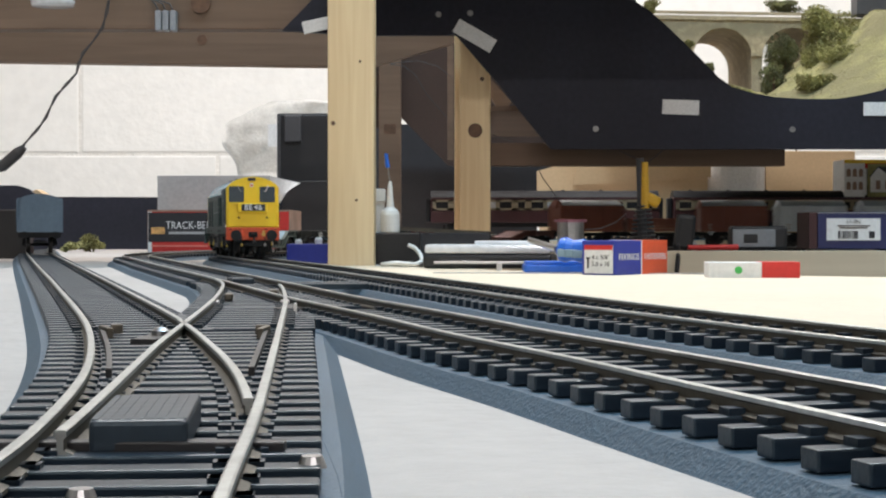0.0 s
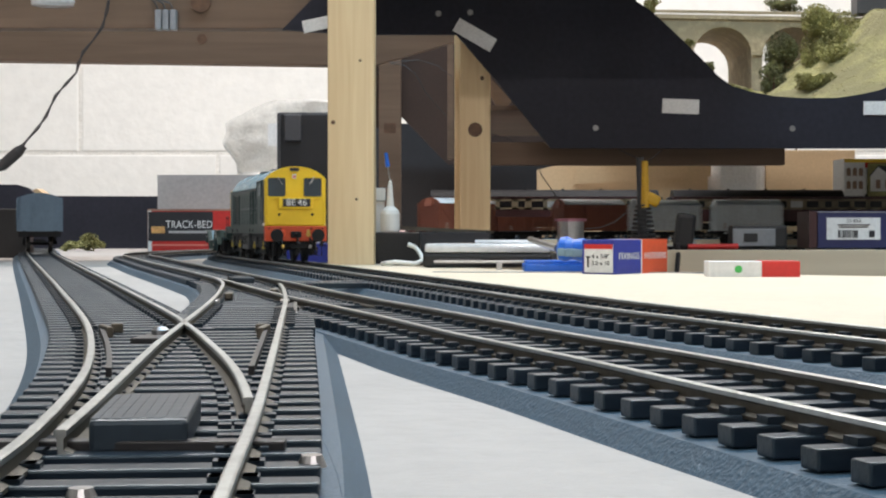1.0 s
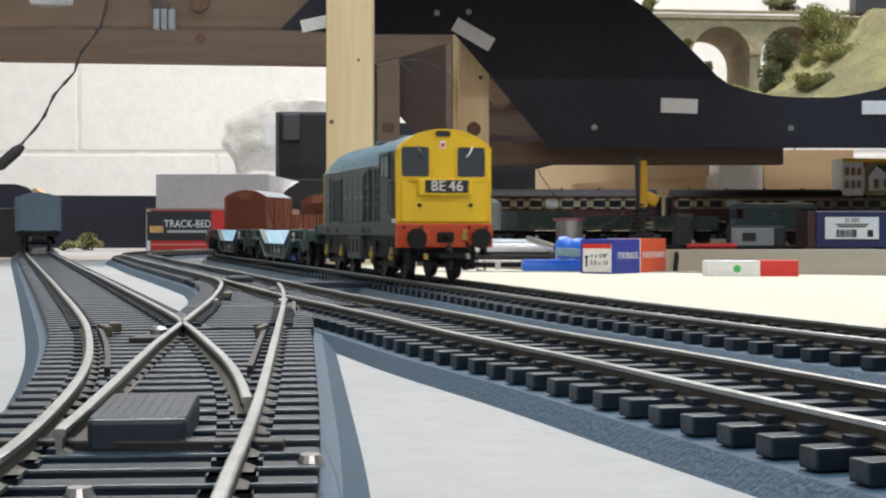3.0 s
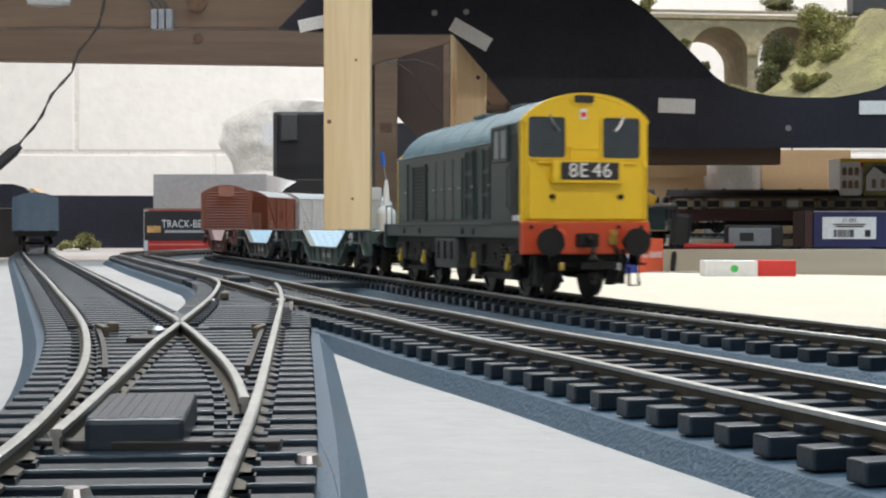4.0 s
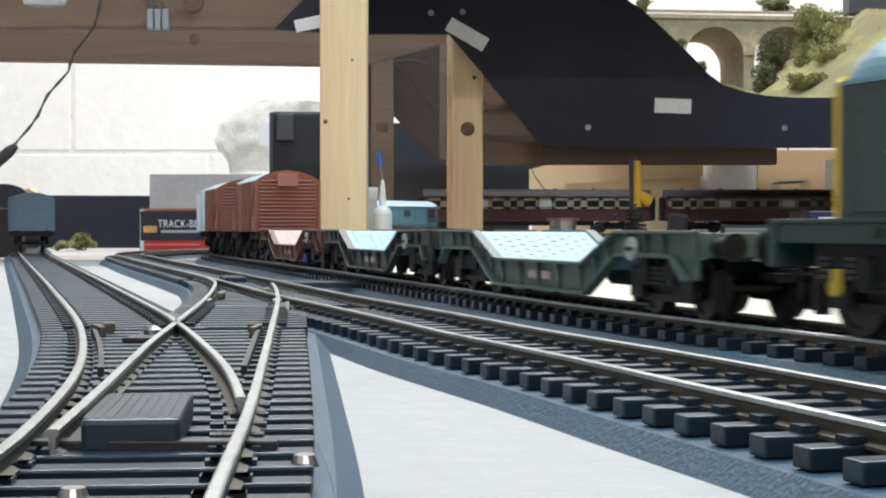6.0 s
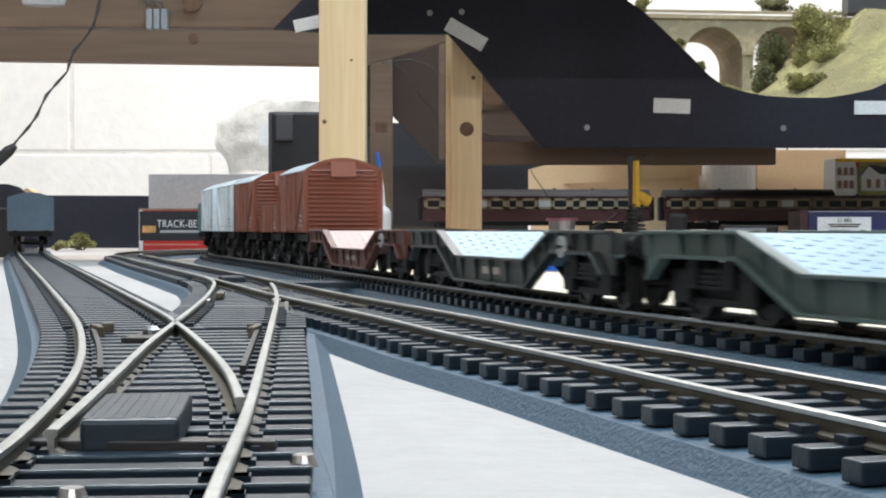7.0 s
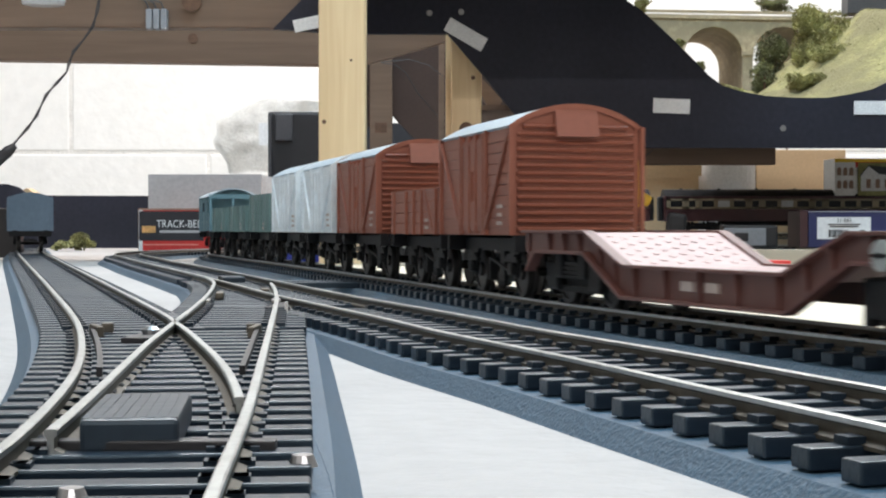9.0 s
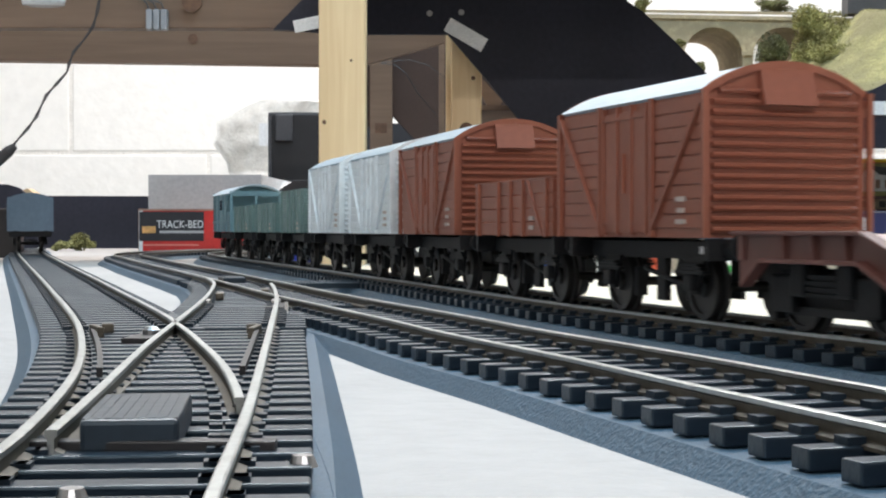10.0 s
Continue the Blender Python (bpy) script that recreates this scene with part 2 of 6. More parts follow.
# ---- plan of the tracks: centre lines in metres, from behind the camera away into the distance ----
def smooth_line(pts, step=0.004):
    """A smooth line through points (Catmull-Rom), evenly stepped."""
    P = [Vector((*p, 0)) for p in pts]
    P = [2 * P[0] - P[1]] + P + [2 * P[-1] - P[-2]]
    out = []
    for i in range(1, len(P) - 2):
        a, b, c, d = P[i - 1:i + 3]
        k = max(2, int((c - b).length / 0.002))
        for j in range(k):
            t = j / k
            out.append(0.5 * ((2 * b) + (c - a) * t + (2 * a - 5 * b + 4 * c - d) * t * t + (3 * b - a - 3 * c + d) * t ** 3))
    out.append(P[-2])
    s = [0.0]
    for a, b in zip(out, out[1:]):
        s.append(s[-1] + (b - a).length)
    n = int(s[-1] / step) + 1
    q = np.linspace(0, s[-1], n)
    return q, np.interp(q, s, [p.x for p in out]), np.interp(q, s, [p.y for p in out])


def arc(cx, cy, rx, ry, a0, a1, n):
    return [(cx + rx * math.cos(math.radians(a0 + (a1 - a0) * i / n)), cy + ry * math.sin(math.radians(a0 + (a1 - a0) * i / n)))
            for i in range(n + 1)]


# the train's line: past the camera, up the board, round the end curve and back along the far side
LINE_TRAIN = smooth_line([(0.50, -0.92), (0.28, -0.30), (0.185, -0.03), (0.1265, 0.12), (0.078, 0.247), (0.0585, 0.305),
                          (0.0375, 0.375), (0.0115, 0.478), (-0.0175, 0.590), (-0.0473, 0.706), (-0.0785, 0.824),
                          (-0.1050, 0.92), (-0.1235, 0.99)]
                         + arc(0.280, 1.182, 0.438, 0.438, 194.0, 90, 12) + [(0.45, 1.62), (0.9, 1.62), (1.6, 1.62), (2.3, 1.62)])
LINE_OUTER = smooth_line([(0.22, -0.55), (0.135, -0.16), (0.0935, 0.0), (0.060, 0.105), (0.0397, 0.171), (0.0265, 0.216), (0.0105, 0.265),
                          (-0.0010, 0.306), (-0.0140, 0.350), (-0.0270, 0.393), (-0.0362, 0.425), (-0.0535, 0.490),
                          (-0.0735, 0.565), (-0.0940, 0.640), (-0.1215, 0.738), (-0.1545, 0.856), (-0.182, 0.96)]
                         + arc(0.276, 1.182, 0.500, 0.500, 194.4, 90, 12) + [(0.45, 1.682), (0.9, 1.682), (1.6, 1.682), (2.3, 1.682)])
LINE_LEFT = smooth_line([(-0.012, -0.06), (-0.018, 0.03), (-0.0236, 0.100), (-0.0272, 0.140), (-0.0358, 0.196), (-0.0495, 0.259),
                         (-0.0670, 0.327), (-0.1035, 0.458), (-0.1335, 0.565), (-0.2075, 0.827), (-0.295, 1.139),
                         (-0.36, 1.38), (-0.42, 1.62)])
LINE_CROSS = smooth_line([(-0.012, -0.06), (-0.018, 0.03), (-0.0236, 0.100), (-0.0272, 0.150), (-0.0330, 0.217), (-0.0403, 0.299),
                          (-0.0480, 0.383), (-0.0560, 0.456), (-0.0640, 0.516), (-0.0735, 0.565)])
GAUGE = 0.0182
BOARD = 0.0025
BED, SLEEPER_TOP, RAIL_TOP = 0.0050, 0.0068, 0.0093


def spot(line, s):
    """Point and heading (turn about z of a thing whose +y points along the line) at length s."""
    q, X, Y = line
    x, y = np.interp(s, q, X), np.interp(s, q, Y)
    dx, dy = np.interp(s + 0.002, q, X) - np.interp(s - 0.002, q, X), np.interp(s + 0.002, q, Y) - np.interp(s - 0.002, q, Y)
    return float(x), float(y), math.atan2(-dx, dy)


def near_y(line, y):
    """Length at which the line first reaches y."""
    q, X, Y = line
    return float(q[int(np.argmax(Y >= y))])


def sweep(bm, line, s0, s1, section, step=0.006, material=None):
    """Sweeps a closed section of (across, z) along a line."""
    n = max(2, int((s1 - s0) / step))
    prev = None
    first = None
    for i in range(n + 1):
        x, y, a = spot(line, s0 + (s1 - s0) * i / n)
        ring = [bm.verts.new((x + u * math.cos(a), y + u * math.sin(a), z)) for u, z in section]
        if prev:
            k = len(ring)
            for j in range(k):
                f = bm.faces.new((prev[j], prev[(j + 1) % k], ring[(j + 1) % k], ring[j]))
                if material:
                    f.material_index = material[j]
        else:
            first = ring
        prev = ring
    bm.faces.new(first)
    bm.faces.new(prev[::-1])


def rail_section(c):
    h, w, f, zt, zb = 0.00055, 0.0003, 0.0011, RAIL_TOP, SLEEPER_TOP
    return [(c - f, zb), (c - f, zb + 0.0004), (c - w, zb + 0.0007), (c - w, zt - 0.0008), (c - h, zt - 0.0006), (c - h, zt - 0.0001),
            (c - h * 0.7, zt), (c + h * 0.7, zt), (c + h, zt - 0.0001), (c + h, zt - 0.0006), (c + w, zt - 0.0008), (c + w, zb + 0.0007),
            (c + f, zb + 0.0004), (c + f, zb)]


RAIL_MATS = [1, 1, 1, 1, 0, 0, 0, 0, 0, 1, 1, 1, 1, 1]


def rail(parent, line, s0, s1, off, name="rail"):
    bm = bmesh.new()
    sweep(bm, line, s0, s1, rail_section(off), 0.005, RAIL_MATS)
    return part(name, bm, [M["rail"], M["railside"]], parent)


# ---- the room ----
def room():
    bm = bmesh.new()
    box(bm, (0.3, 0.6, -0.93), (5.2, 5.2, 0.06))
    solo("floor", bm, M["carpet"], "grey carpeted floor of the railway room", "floor", kind="structure")
    bm = bmesh.new()
    box(bm, (0.3, 0.6, 1.55), (5.2, 5.2, 0.06))
    solo("ceiling", bm, M["white"], "plain white painted ceiling", "ceiling", kind="structure")
    for nm, c, s in (("wall_south", (0.3, -1.9, 0.31), (5.2, 0.1, 2.42)), ("wall_west", (-2.25, 0.6, 0.31), (0.1, 4.9, 2.42)),
                     ("wall_east", (2.85, 0.6, 0.31), (0.1, 4.9, 2.42))):
        bm = bmesh.new()
        box(bm, c, s)
        solo(nm, bm, M["wall"], "white painted blockwork wall", "wall", kind="structure")
    # far wall: painted concrete blocks with shallow joints
    wall = thing("wall_north", "white painted concrete block wall with shallow joints", "wall", kind="structure")
    bm = bmesh.new()
    box(bm, (0.3, 2.60, 0.31), (5.2, 0.1, 2.42))
    part("mortar", bm, M["joint"], wall)
    bw, bh, gap = 0.45, 0.225, 0.005
    bm = bmesh.new()
    box(bm, (0, 0, 0), (bw - gap, 0.02, bh - gap), bevel=0.003)
    block = mesh("block", bm, M["wall"])
    z0 = 0.1514
    x0 = -0.5948
    for row in range(-4, 6):
        for k in range(-5, 6):
            cx = x0 + (k + 0.5 + (0.5 if row % 2 else 0.0)) * bw
            if not -1.97 < cx < 2.57:
                continue
            ob = new("block", block)
            ob.parent = wall
            ob.location = (x0 + (k + 0.5 + (0.5 if row % 2 else 0.0)) * bw, 2.5585, z0 + (row + 0.5) * bh)
    for tx, ty, watts, tint in TUBES:
        f = thing("ceiling_light", "assumed unseen batten ceiling light with a glowing tube", "light", group="ceiling lights")
        boxpart("housing", (tx, ty, 1.51), (1.55, 0.06, 0.03), M["white"], f)
        bm = bmesh.new()
        rod(bm, (tx - 0.74, ty, 1.487), (tx + 0.74, ty, 1.487), 0.008)
        part("tube", bm, M["tube"], f, "glowing white tube")


def boards():
    # near and left board in one, with the operating well cut out of it
    bm = bmesh.new()
    poly = [(-0.9, -1.2), (1.2, -1.2), (1.2, 0.15), (0.40, 0.52), (0.2252, 0.79), (0.1254, 0.845), (0.0483, 0.91), (-0.0460, 1.045),
            (-0.022, 1.16), (-0.008, 1.265), (2.3, 1.27), (2.3, 2.5), (-0.9, 2.5)]
    prism(bm, poly, -0.018, BOARD, "z")
    solo("baseboard", bm, M["board"], "pale grey-white painted plywood railway baseboard", "baseboard", kind="structure")
    # added sheet: the board's brighter side is put into its colour
    bm = bmesh.new()
    edge = [spot(LINE_TRAIN, near_y(LINE_TRAIN, -0.25 + 0.05 * i))[:2] for i in range(26)]
    prism(bm, edge + [(-0.0459 - 0.0005, 1.044), (0.0483, 0.909), (0.1252, 0.844), (0.2249, 0.789), (0.399, 0.519), (1.19, 0.15), (1.19, -0.25)], BOARD - 0.001, BOARD + 0.0003, "z")
    solo("board_panel", bm, M["bare"], "added cream sheet over the brighter side of the baseboard", "board", kind="structure")
    bm = bmesh.new()
    for x in (-0.8, 0.4, 1.1):
        box(bm, (x, -1.1, -0.459), (0.045, 0.045, 0.882))
        box(bm, (x, 2.3, -0.459), (0.045, 0.045, 0.882))
    solo("baseboard_legs", bm, M["pine"], "softwood legs under the railway baseboard", "legs", kind="structure")
    bm = bmesh.new()
    box(bm, (1.14, 1.2602, -0.0055), (2.3, 0.012, 0.031), bevel=0.0008)
    solo("trim", bm, M["ply"], "pale plywood edging along the far board", "edging", kind="structure")


# ---- tracks ----
def sleeper_mesh(length, chairs, width=0.0032):
    bm = bmesh.new()
    box(bm, (0, 0, (BED + SLEEPER_TOP) / 2 + 0.0002), (length, width, SLEEPER_TOP - BED + 0.0003), bevel=0.00025)
    for c in chairs:
        for k in (-1, 1):
            box(bm, (c + k * 0.0015, 0, SLEEPER_TOP + 0.0005), (0.0019, 0.0024, 0.0013))
    return mesh("sleeper", bm, M["sleeper"])


def lay(track, line, s0, s1, me, pitch=0.0082):
    n = int((s1 - s0) / pitch)
    for i in range(n):
        x, y, a = spot(line, s0 + (i + 0.5) * pitch)
        ob = new("sleeper", me)
        ob.parent = track
        ob.matrix_basis = Matrix.Translation((x, y, 0)) @ Matrix.Rotation(a + random.uniform(-0.006, 0.006), 4, "Z")


def lay_far(track, line, s0, s1, me, pitch=0.0082):
    """The sleepers beyond the first few hundred, joined."""
    bm = bmesh.new()
    n = int((s1 - s0) / pitch)
    for i in range(n):
        x, y, a = spot(line, s0 + (i + 0.5) * pitch)
        box(bm, (x, y, (BED + SLEEPER_TOP) / 2 + 0.0002), (0.031, 0.0035, SLEEPER_TOP - BED + 0.0003), Matrix.Rotation(a, 4, "Z"))
    tagged(part("far_sleepers", bm, M["sleeper"], track), kind="stuff")


def underlay(track, line, s0, s1, top, half=0.0174, skirt=0.0028):
    bm = bmesh.new()
    sweep(bm, line, s0, s1, [(-half - skirt, BOARD - 0.0002), (-half, top), (half, top), (half + skirt, BOARD - 0.0002)], 0.012)
    part("underlay", bm, M["foam"], track, "dark grey bevelled foam underlay")


HALF = GAUGE / 2
PLAIN = sleeper_mesh(0.0315, (-HALF, HALF))


def tracks():
    y = near_y
    t = thing("train_track", "curving running track with weathered nickel rails on foam underlay", "railway track", group="tracks", kind="structure")
    e = LINE_TRAIN[0][-1] - 0.02
    underlay(t, LINE_TRAIN, 0.01, e, BED)
    for o in (-HALF, HALF):
        rail(t, LINE_TRAIN, 0.01, e, o)
    a, b = y(LINE_TRAIN, 0.10), y(LINE_TRAIN, 1.08)
    lay(t, LINE_TRAIN, a, b, PLAIN)
    lay_far(t, LINE_TRAIN, 0.02, a, PLAIN)
    lay_far(t, LINE_TRAIN, b, e, PLAIN)

    t = thing("outer_track", "curving outer running track with bright rail heads on foam underlay", "railway track", group="tracks", kind="structure")
    e = LINE_OUTER[0][-1] - 0.02
    underlay(t, LINE_OUTER, 0.01, e, BED - 0.00012)
    for o in (-HALF, HALF):
        rail(t, LINE_OUTER, 0.01, e, o)
    a, b, c = y(LINE_OUTER, 0.03), y(LINE_OUTER, 0.385), y(LINE_OUTER, 0.60)
    lay(t, LINE_OUTER, a, b, PLAIN)
    lay_far(t, LINE_OUTER, 0.02, a, PLAIN)
    lay(t, LINE_OUTER, c, y(LINE_OUTER, 1.1), PLAIN)
    lay_far(t, LINE_OUTER, y(LINE_OUTER, 1.1), e, PLAIN)

    t = thing("siding_track", "straight siding track leading away to a blue-grey van", "railway track", group="tracks", kind="structure")
    e = LINE_LEFT[0][-1] - 0.02
    a = y(LINE_LEFT, 0.30)
    underlay(t, LINE_LEFT, 0.005, e, BED - 0.00024)
    for o in (-HALF, HALF):
        rail(t, LINE_LEFT, a, e, o)
    lay(t, LINE_LEFT, a, y(LINE_LEFT, 1.3), PLAIN)
    lay_far(t, LINE_LEFT, y(LINE_LEFT, 1.3), e, PLAIN)


def set_over(line, dx, y0, y1):
    """The same line, pushed sideways at the toe of a blade and running back into place at y1."""
    q, X, Y = line
    return q, X + dx * np.clip((y1 - Y) / (y1 - y0), 0, 1.1), Y


def spread(t, la, lb, y0, y1, extra=0.0066):
    """Turnout timbers: each spans both diverging lines, square to their mean."""
    n = int((y1 - y0) / 0.0080)
    for i in range(n):
        yy = y0 + (i + 0.5) * 0.0080
        pa, pb = spot(la, near_y(la, yy)), spot(lb, near_y(lb, yy))
        d = abs(pa[0] - pb[0])
        a = (pa[2] + pb[2]) / 2
        w = GAUGE + 2 * extra + d * math.cos(a)
        bm = bmesh.new()
        box(bm, (0, 0, (BED + SLEEPER_TOP) / 2 + 0.0002), (w, 0.0035, SLEEPER_TOP - BED + 0.0003), bevel=0.00025)
        for p in (pa, pb):
            for o in (-HALF, HALF):
                for k in (-1, 1):
                    box(bm, ((p[0] - (pa[0] + pb[0]) / 2) * math.cos(a) + o + k * 0.0013, 0, SLEEPER_TOP + 0.0004), (0.0013, 0.002, 0.0008))
        part("sleeper", bm, M["sleeper"], t, at=Matrix.Translation(((pa[0] + pb[0]) / 2, yy, 0)) @ Matrix.Rotation(a, 4, "Z"))


def turnouts():
    y = near_y
    # near turnout: the siding leaves the crossover line
    t = thing("near_turnout", "turnout with bright switch rails and a plastic frog", "railway points", group="turnouts", kind="structure")
    underlay(t, LINE_CROSS, 0.005, y(LINE_CROSS, 0.40), BED - 0.00036)
    spread(t, LINE_LEFT, LINE_CROSS, 0.02, 0.305)
    a, f = 0.005, y(LINE_LEFT, 0.285)
    rail(t, LINE_LEFT, a, y(LINE_LEFT, 0.30), -HALF, "stock_rail")
    rail(t, LINE_CROSS, a, y(LINE_CROSS, 0.395), HALF, "stock_rail")
    rail(t, set_over(LINE_LEFT, 0.0012, 0.138, 0.235), y(LINE_LEFT, 0.158), y(LINE_LEFT, 0.30), HALF - 0.0003, "switch_rail")
    rail(t, set_over(LINE_CROSS, 0.0019, 0.135, 0.240), y(LINE_CROSS, 0.135), y(LINE_CROSS, 0.395), -HALF, "switch_rail")
    # blade set off from the stock rail, check rails, frog filler
    for ln, o, y0, y1 in ((LINE_LEFT, -HALF + 0.0026, 0.205, 0.285), (LINE_CROSS, HALF - 0.0026, 0.205, 0.285)):
        bm = bmesh.new()
        sweep(bm, ln, y(ln, y0), y(ln, y1), [(o - 0.0004, SLEEPER_TOP), (o - 0.0004, RAIL_TOP - 0.0009), (o + 0.0004, RAIL_TOP - 0.0009), (o + 0.0004, SLEEPER_TOP)])
        cr = part("check_rail", bm, M["black"], t)
        x, py, ang = spot(ln, y(ln, y1 - 0.002))
        bm = bmesh.new()
        s = 1 if o < 0 else -1
        box(bm, (x + (o + s * 0.0003) * math.cos(ang), py, RAIL_TOP - 0.0012), (0.0012, 0.0100, 0.0020), Matrix.Rotation(ang + s * 0.12, 4, "Z"), 0.0003)
        box(bm, (x + (o + s * 0.0013) * math.cos(ang), py + 0.005, RAIL_TOP - 0.0010), (0.0022, 0.0022, 0.0018), Matrix.Rotation(ang, 4, "Z"), 0.0003)
        part("flare", bm, M["railside"], cr, "brown metal flared end")
    fx, fy = -0.0502, 0.288
    bm = bmesh.new()
    prism(bm, [(fx - 0.0034, fy - 0.022), (fx + 0.0034, fy - 0.022), (fx + 0.0016, fy + 0.004), (fx - 0.0016, fy + 0.004)], SLEEPER_TOP, SLEEPER_TOP + 0.0012, "z")
    part("frog", bm, M["black"], t, "black plastic frog filler")
    bm = bmesh.new()
    lathe(bm, [(0.0016, 0), (0.0016, 0.001), (0.0009, 0.0016)], (fx, fy - 0.012, SLEEPER_TOP + 0.001), 14)
    part("frog_pin", bm, M["steel"], t)
    for s, (ln, yy) in enumerate(((LINE_CROSS, 0.395), (LINE_CROSS, 0.397))):
        x, py, ang = spot(ln, y(ln, yy))
        o = -HALF if s == 0 else HALF
        bm = bmesh.new()
        box(bm, (x + o * math.cos(ang), py, SLEEPER_TOP + 0.0010), (0.0024, 0.009, 0.0018), Matrix.Rotation(ang, 4, "Z"), 0.0003)
        part("rail_joiner", bm, M["steel"], t)
    # spring housing and tie bar between the switch rails
    h = part("spring_housing", *housing(0.0087, 0.0215, 0.0031), t, "black ridged spring housing",
             at=Matrix.Translation((-0.0280, 0.1478, SLEEPER_TOP)) @ Matrix.Rotation(0.10, 4, "Z"))
    bm = bmesh.new()
    box(bm, (-0.027, 0.138, SLEEPER_TOP + 0.0007), (0.026, 0.0022, 0.0010), bevel=0.0002)
    part("tie_bar", bm, M["black"], t)
    for bx_, by_ in ((-0.0412, 0.1385), (-0.0110, 0.130), (-0.0265, 0.1135), (-0.0262, 0.1385)):
        bm = bmesh.new()
        rod(bm, (bx_, by_, SLEEPER_TOP), (bx_, by_, SLEEPER_TOP + 0.0010), 0.0013, 0.0009, 14)
        part("track_pin", bm, M["steel"], t)

    # far turnout: the crossover joins the outer line
    t = thing("far_turnout", "further turnout where the crossover joins the outer line", "railway points", group="turnouts", kind="structure")
    spread(t, LINE_CROSS, LINE_OUTER, 0.395, 0.60)
    lay_cross = thing("crossover_track", "short plain track between the two turnouts", "railway track", group="tracks", kind="structure")
    lay(lay_cross, LINE_CROSS, y(LINE_CROSS, 0.307), y(LINE_CROSS, 0.395), PLAIN)
    e = LINE_CROSS[0][-1]
    rail(t, LINE_CROSS, y(LINE_CROSS, 0.395), e - 0.002, -HALF, "stock_rail")
    rail(t, LINE_CROSS, y(LINE_CROSS, 0.395), y(LINE_CROSS, 0.50), HALF, "switch_rail")
    underlay(t, LINE_CROSS, y(LINE_CROSS, 0.40), e, BED - 0.00036)
    part("spring_housing", *housing(0.0080, 0.0200, 0.0024), t, "black ridged spring housing",
         at=Matrix.Translation((-0.0745, 0.572, SLEEPER_TOP)) @ Matrix.Rotation(0.24, 4, "Z"))
    for o, yy in ((HALF - 0.0028, 0.455), (-HALF + 0.0028, 0.43)):
        x, py, ang = spot(LINE_CROSS, y(LINE_CROSS, yy))
        bm = bmesh.new()
        box(bm, (x + o * math.cos(ang), py, RAIL_TOP - 0.0010), (0.0022, 0.012, 0.0018), Matrix.Rotation(ang, 4, "Z"), 0.0004)
        part("check_rail", bm, M["railside"], t)
    bm = bmesh.new()
    prism(bm, [(-0.0405, 0.372), (-0.0345, 0.372), (-0.0385, 0.398)], SLEEPER_TOP, SLEEPER_TOP + 0.0012, "z")
    part("frog", bm, M["black"], t)
    x, py, ang = spot(LINE_OUTER, y(LINE_OUTER, 0.36))
    bm = bmesh.new()
    box(bm, (x - 0.0165, py, SLEEPER_TOP + 0.0014), (0.0007, 0.001, 0.0030))
    part("track_pin", bm, M["white"], t)


def housing(sx, sy, sz):
    bm = bmesh.new()
    box(bm, (0, 0, sz / 2), (sx, sy, sz), bevel=0.0005)
    for i in range(9):
        box(bm, (-sx / 2 + (i + 0.5) * sx / 9, 0, sz), (sx / 13, sy - 0.0012, 0.00010))
    return bm, M["housing"]


M["housing"] = mat("housing_plastic", (0.017, 0.025, 0.036), 0.40, big=(60, 0.15), fine=(800, 0.15), bump=0.05)
# blue highlight tint paints the cool sheen on the housing's top
M["housing"].node_tree.nodes["Principled BSDF"].inputs["Specular Tint"].default_value = (0.7, 0.88, 1.0, 1)



# ---- the train ----
WHEEL_MESH = {}


def wheelset(parent, y, r=0.0062, name="wheelset"):
    g = 0.0083
    bm = bmesh.new()
    rod(bm, (-g, 0, 0), (g, 0, 0), 0.001, n=8)
    ob = part(name, bm, M["wheel"], parent, "dark metal wheels on an axle")
    if r not in WHEEL_MESH:
        bm = bmesh.new()
        lathe(bm, [(r + 0.0007, -0.0013), (r + 0.0007, -0.0006), (r, -0.0004), (r - 0.0001, 0.0012), (r * 0.82, 0.0013), (r * 0.80, 0.0008), (r * 0.32, 0.0008), (r * 0.30, 0.0015)], (0, 0, 0), 24)
        WHEEL_MESH[r] = mesh("wheel", bm, M["wheel"])
    for k in (-1, 1):
        w = new("wheel", WHEEL_MESH[r])
        w.parent = ob
        w.matrix_basis = pose(k * g, 0, 0, 0, 90 * k, 0)
    ob.location = (0, y, RAIL_LOCAL + r)
    WHEELS.append((ob, r))
    return ob


RAIL_LOCAL = 0.0
WHEELS = []
M["wheel"] = mat("wheel_dark", (0.035, 0.033, 0.032), 0.45, 0.5, big=(100, 0.2))
M["under"] = mat("underframe_black", (0.009, 0.0095, 0.011), 0.6, spec=0.3, big=(100, 0.25), fine=(900, 0.2))


def buffers(v, y, side, z=0.0135, half=0.0115, r=0.0031, material=None):
    for k in (-1, 1):
        bm = bmesh.new()
        rod(bm, (k * half, y, z), (k * half, y + side * 0.0035, z), 0.0018, n=12)
        rod(bm, (k * half, y + side * 0.0030, z), (k * half, y + side * 0.0062, z), 0.0011, n=10)
        rod(bm, (k * half, y + side * 0.0056, z), (k * half, y + side * 0.0066, z), r, n=18)
        part("buffer", bm, material or M["under"], v)


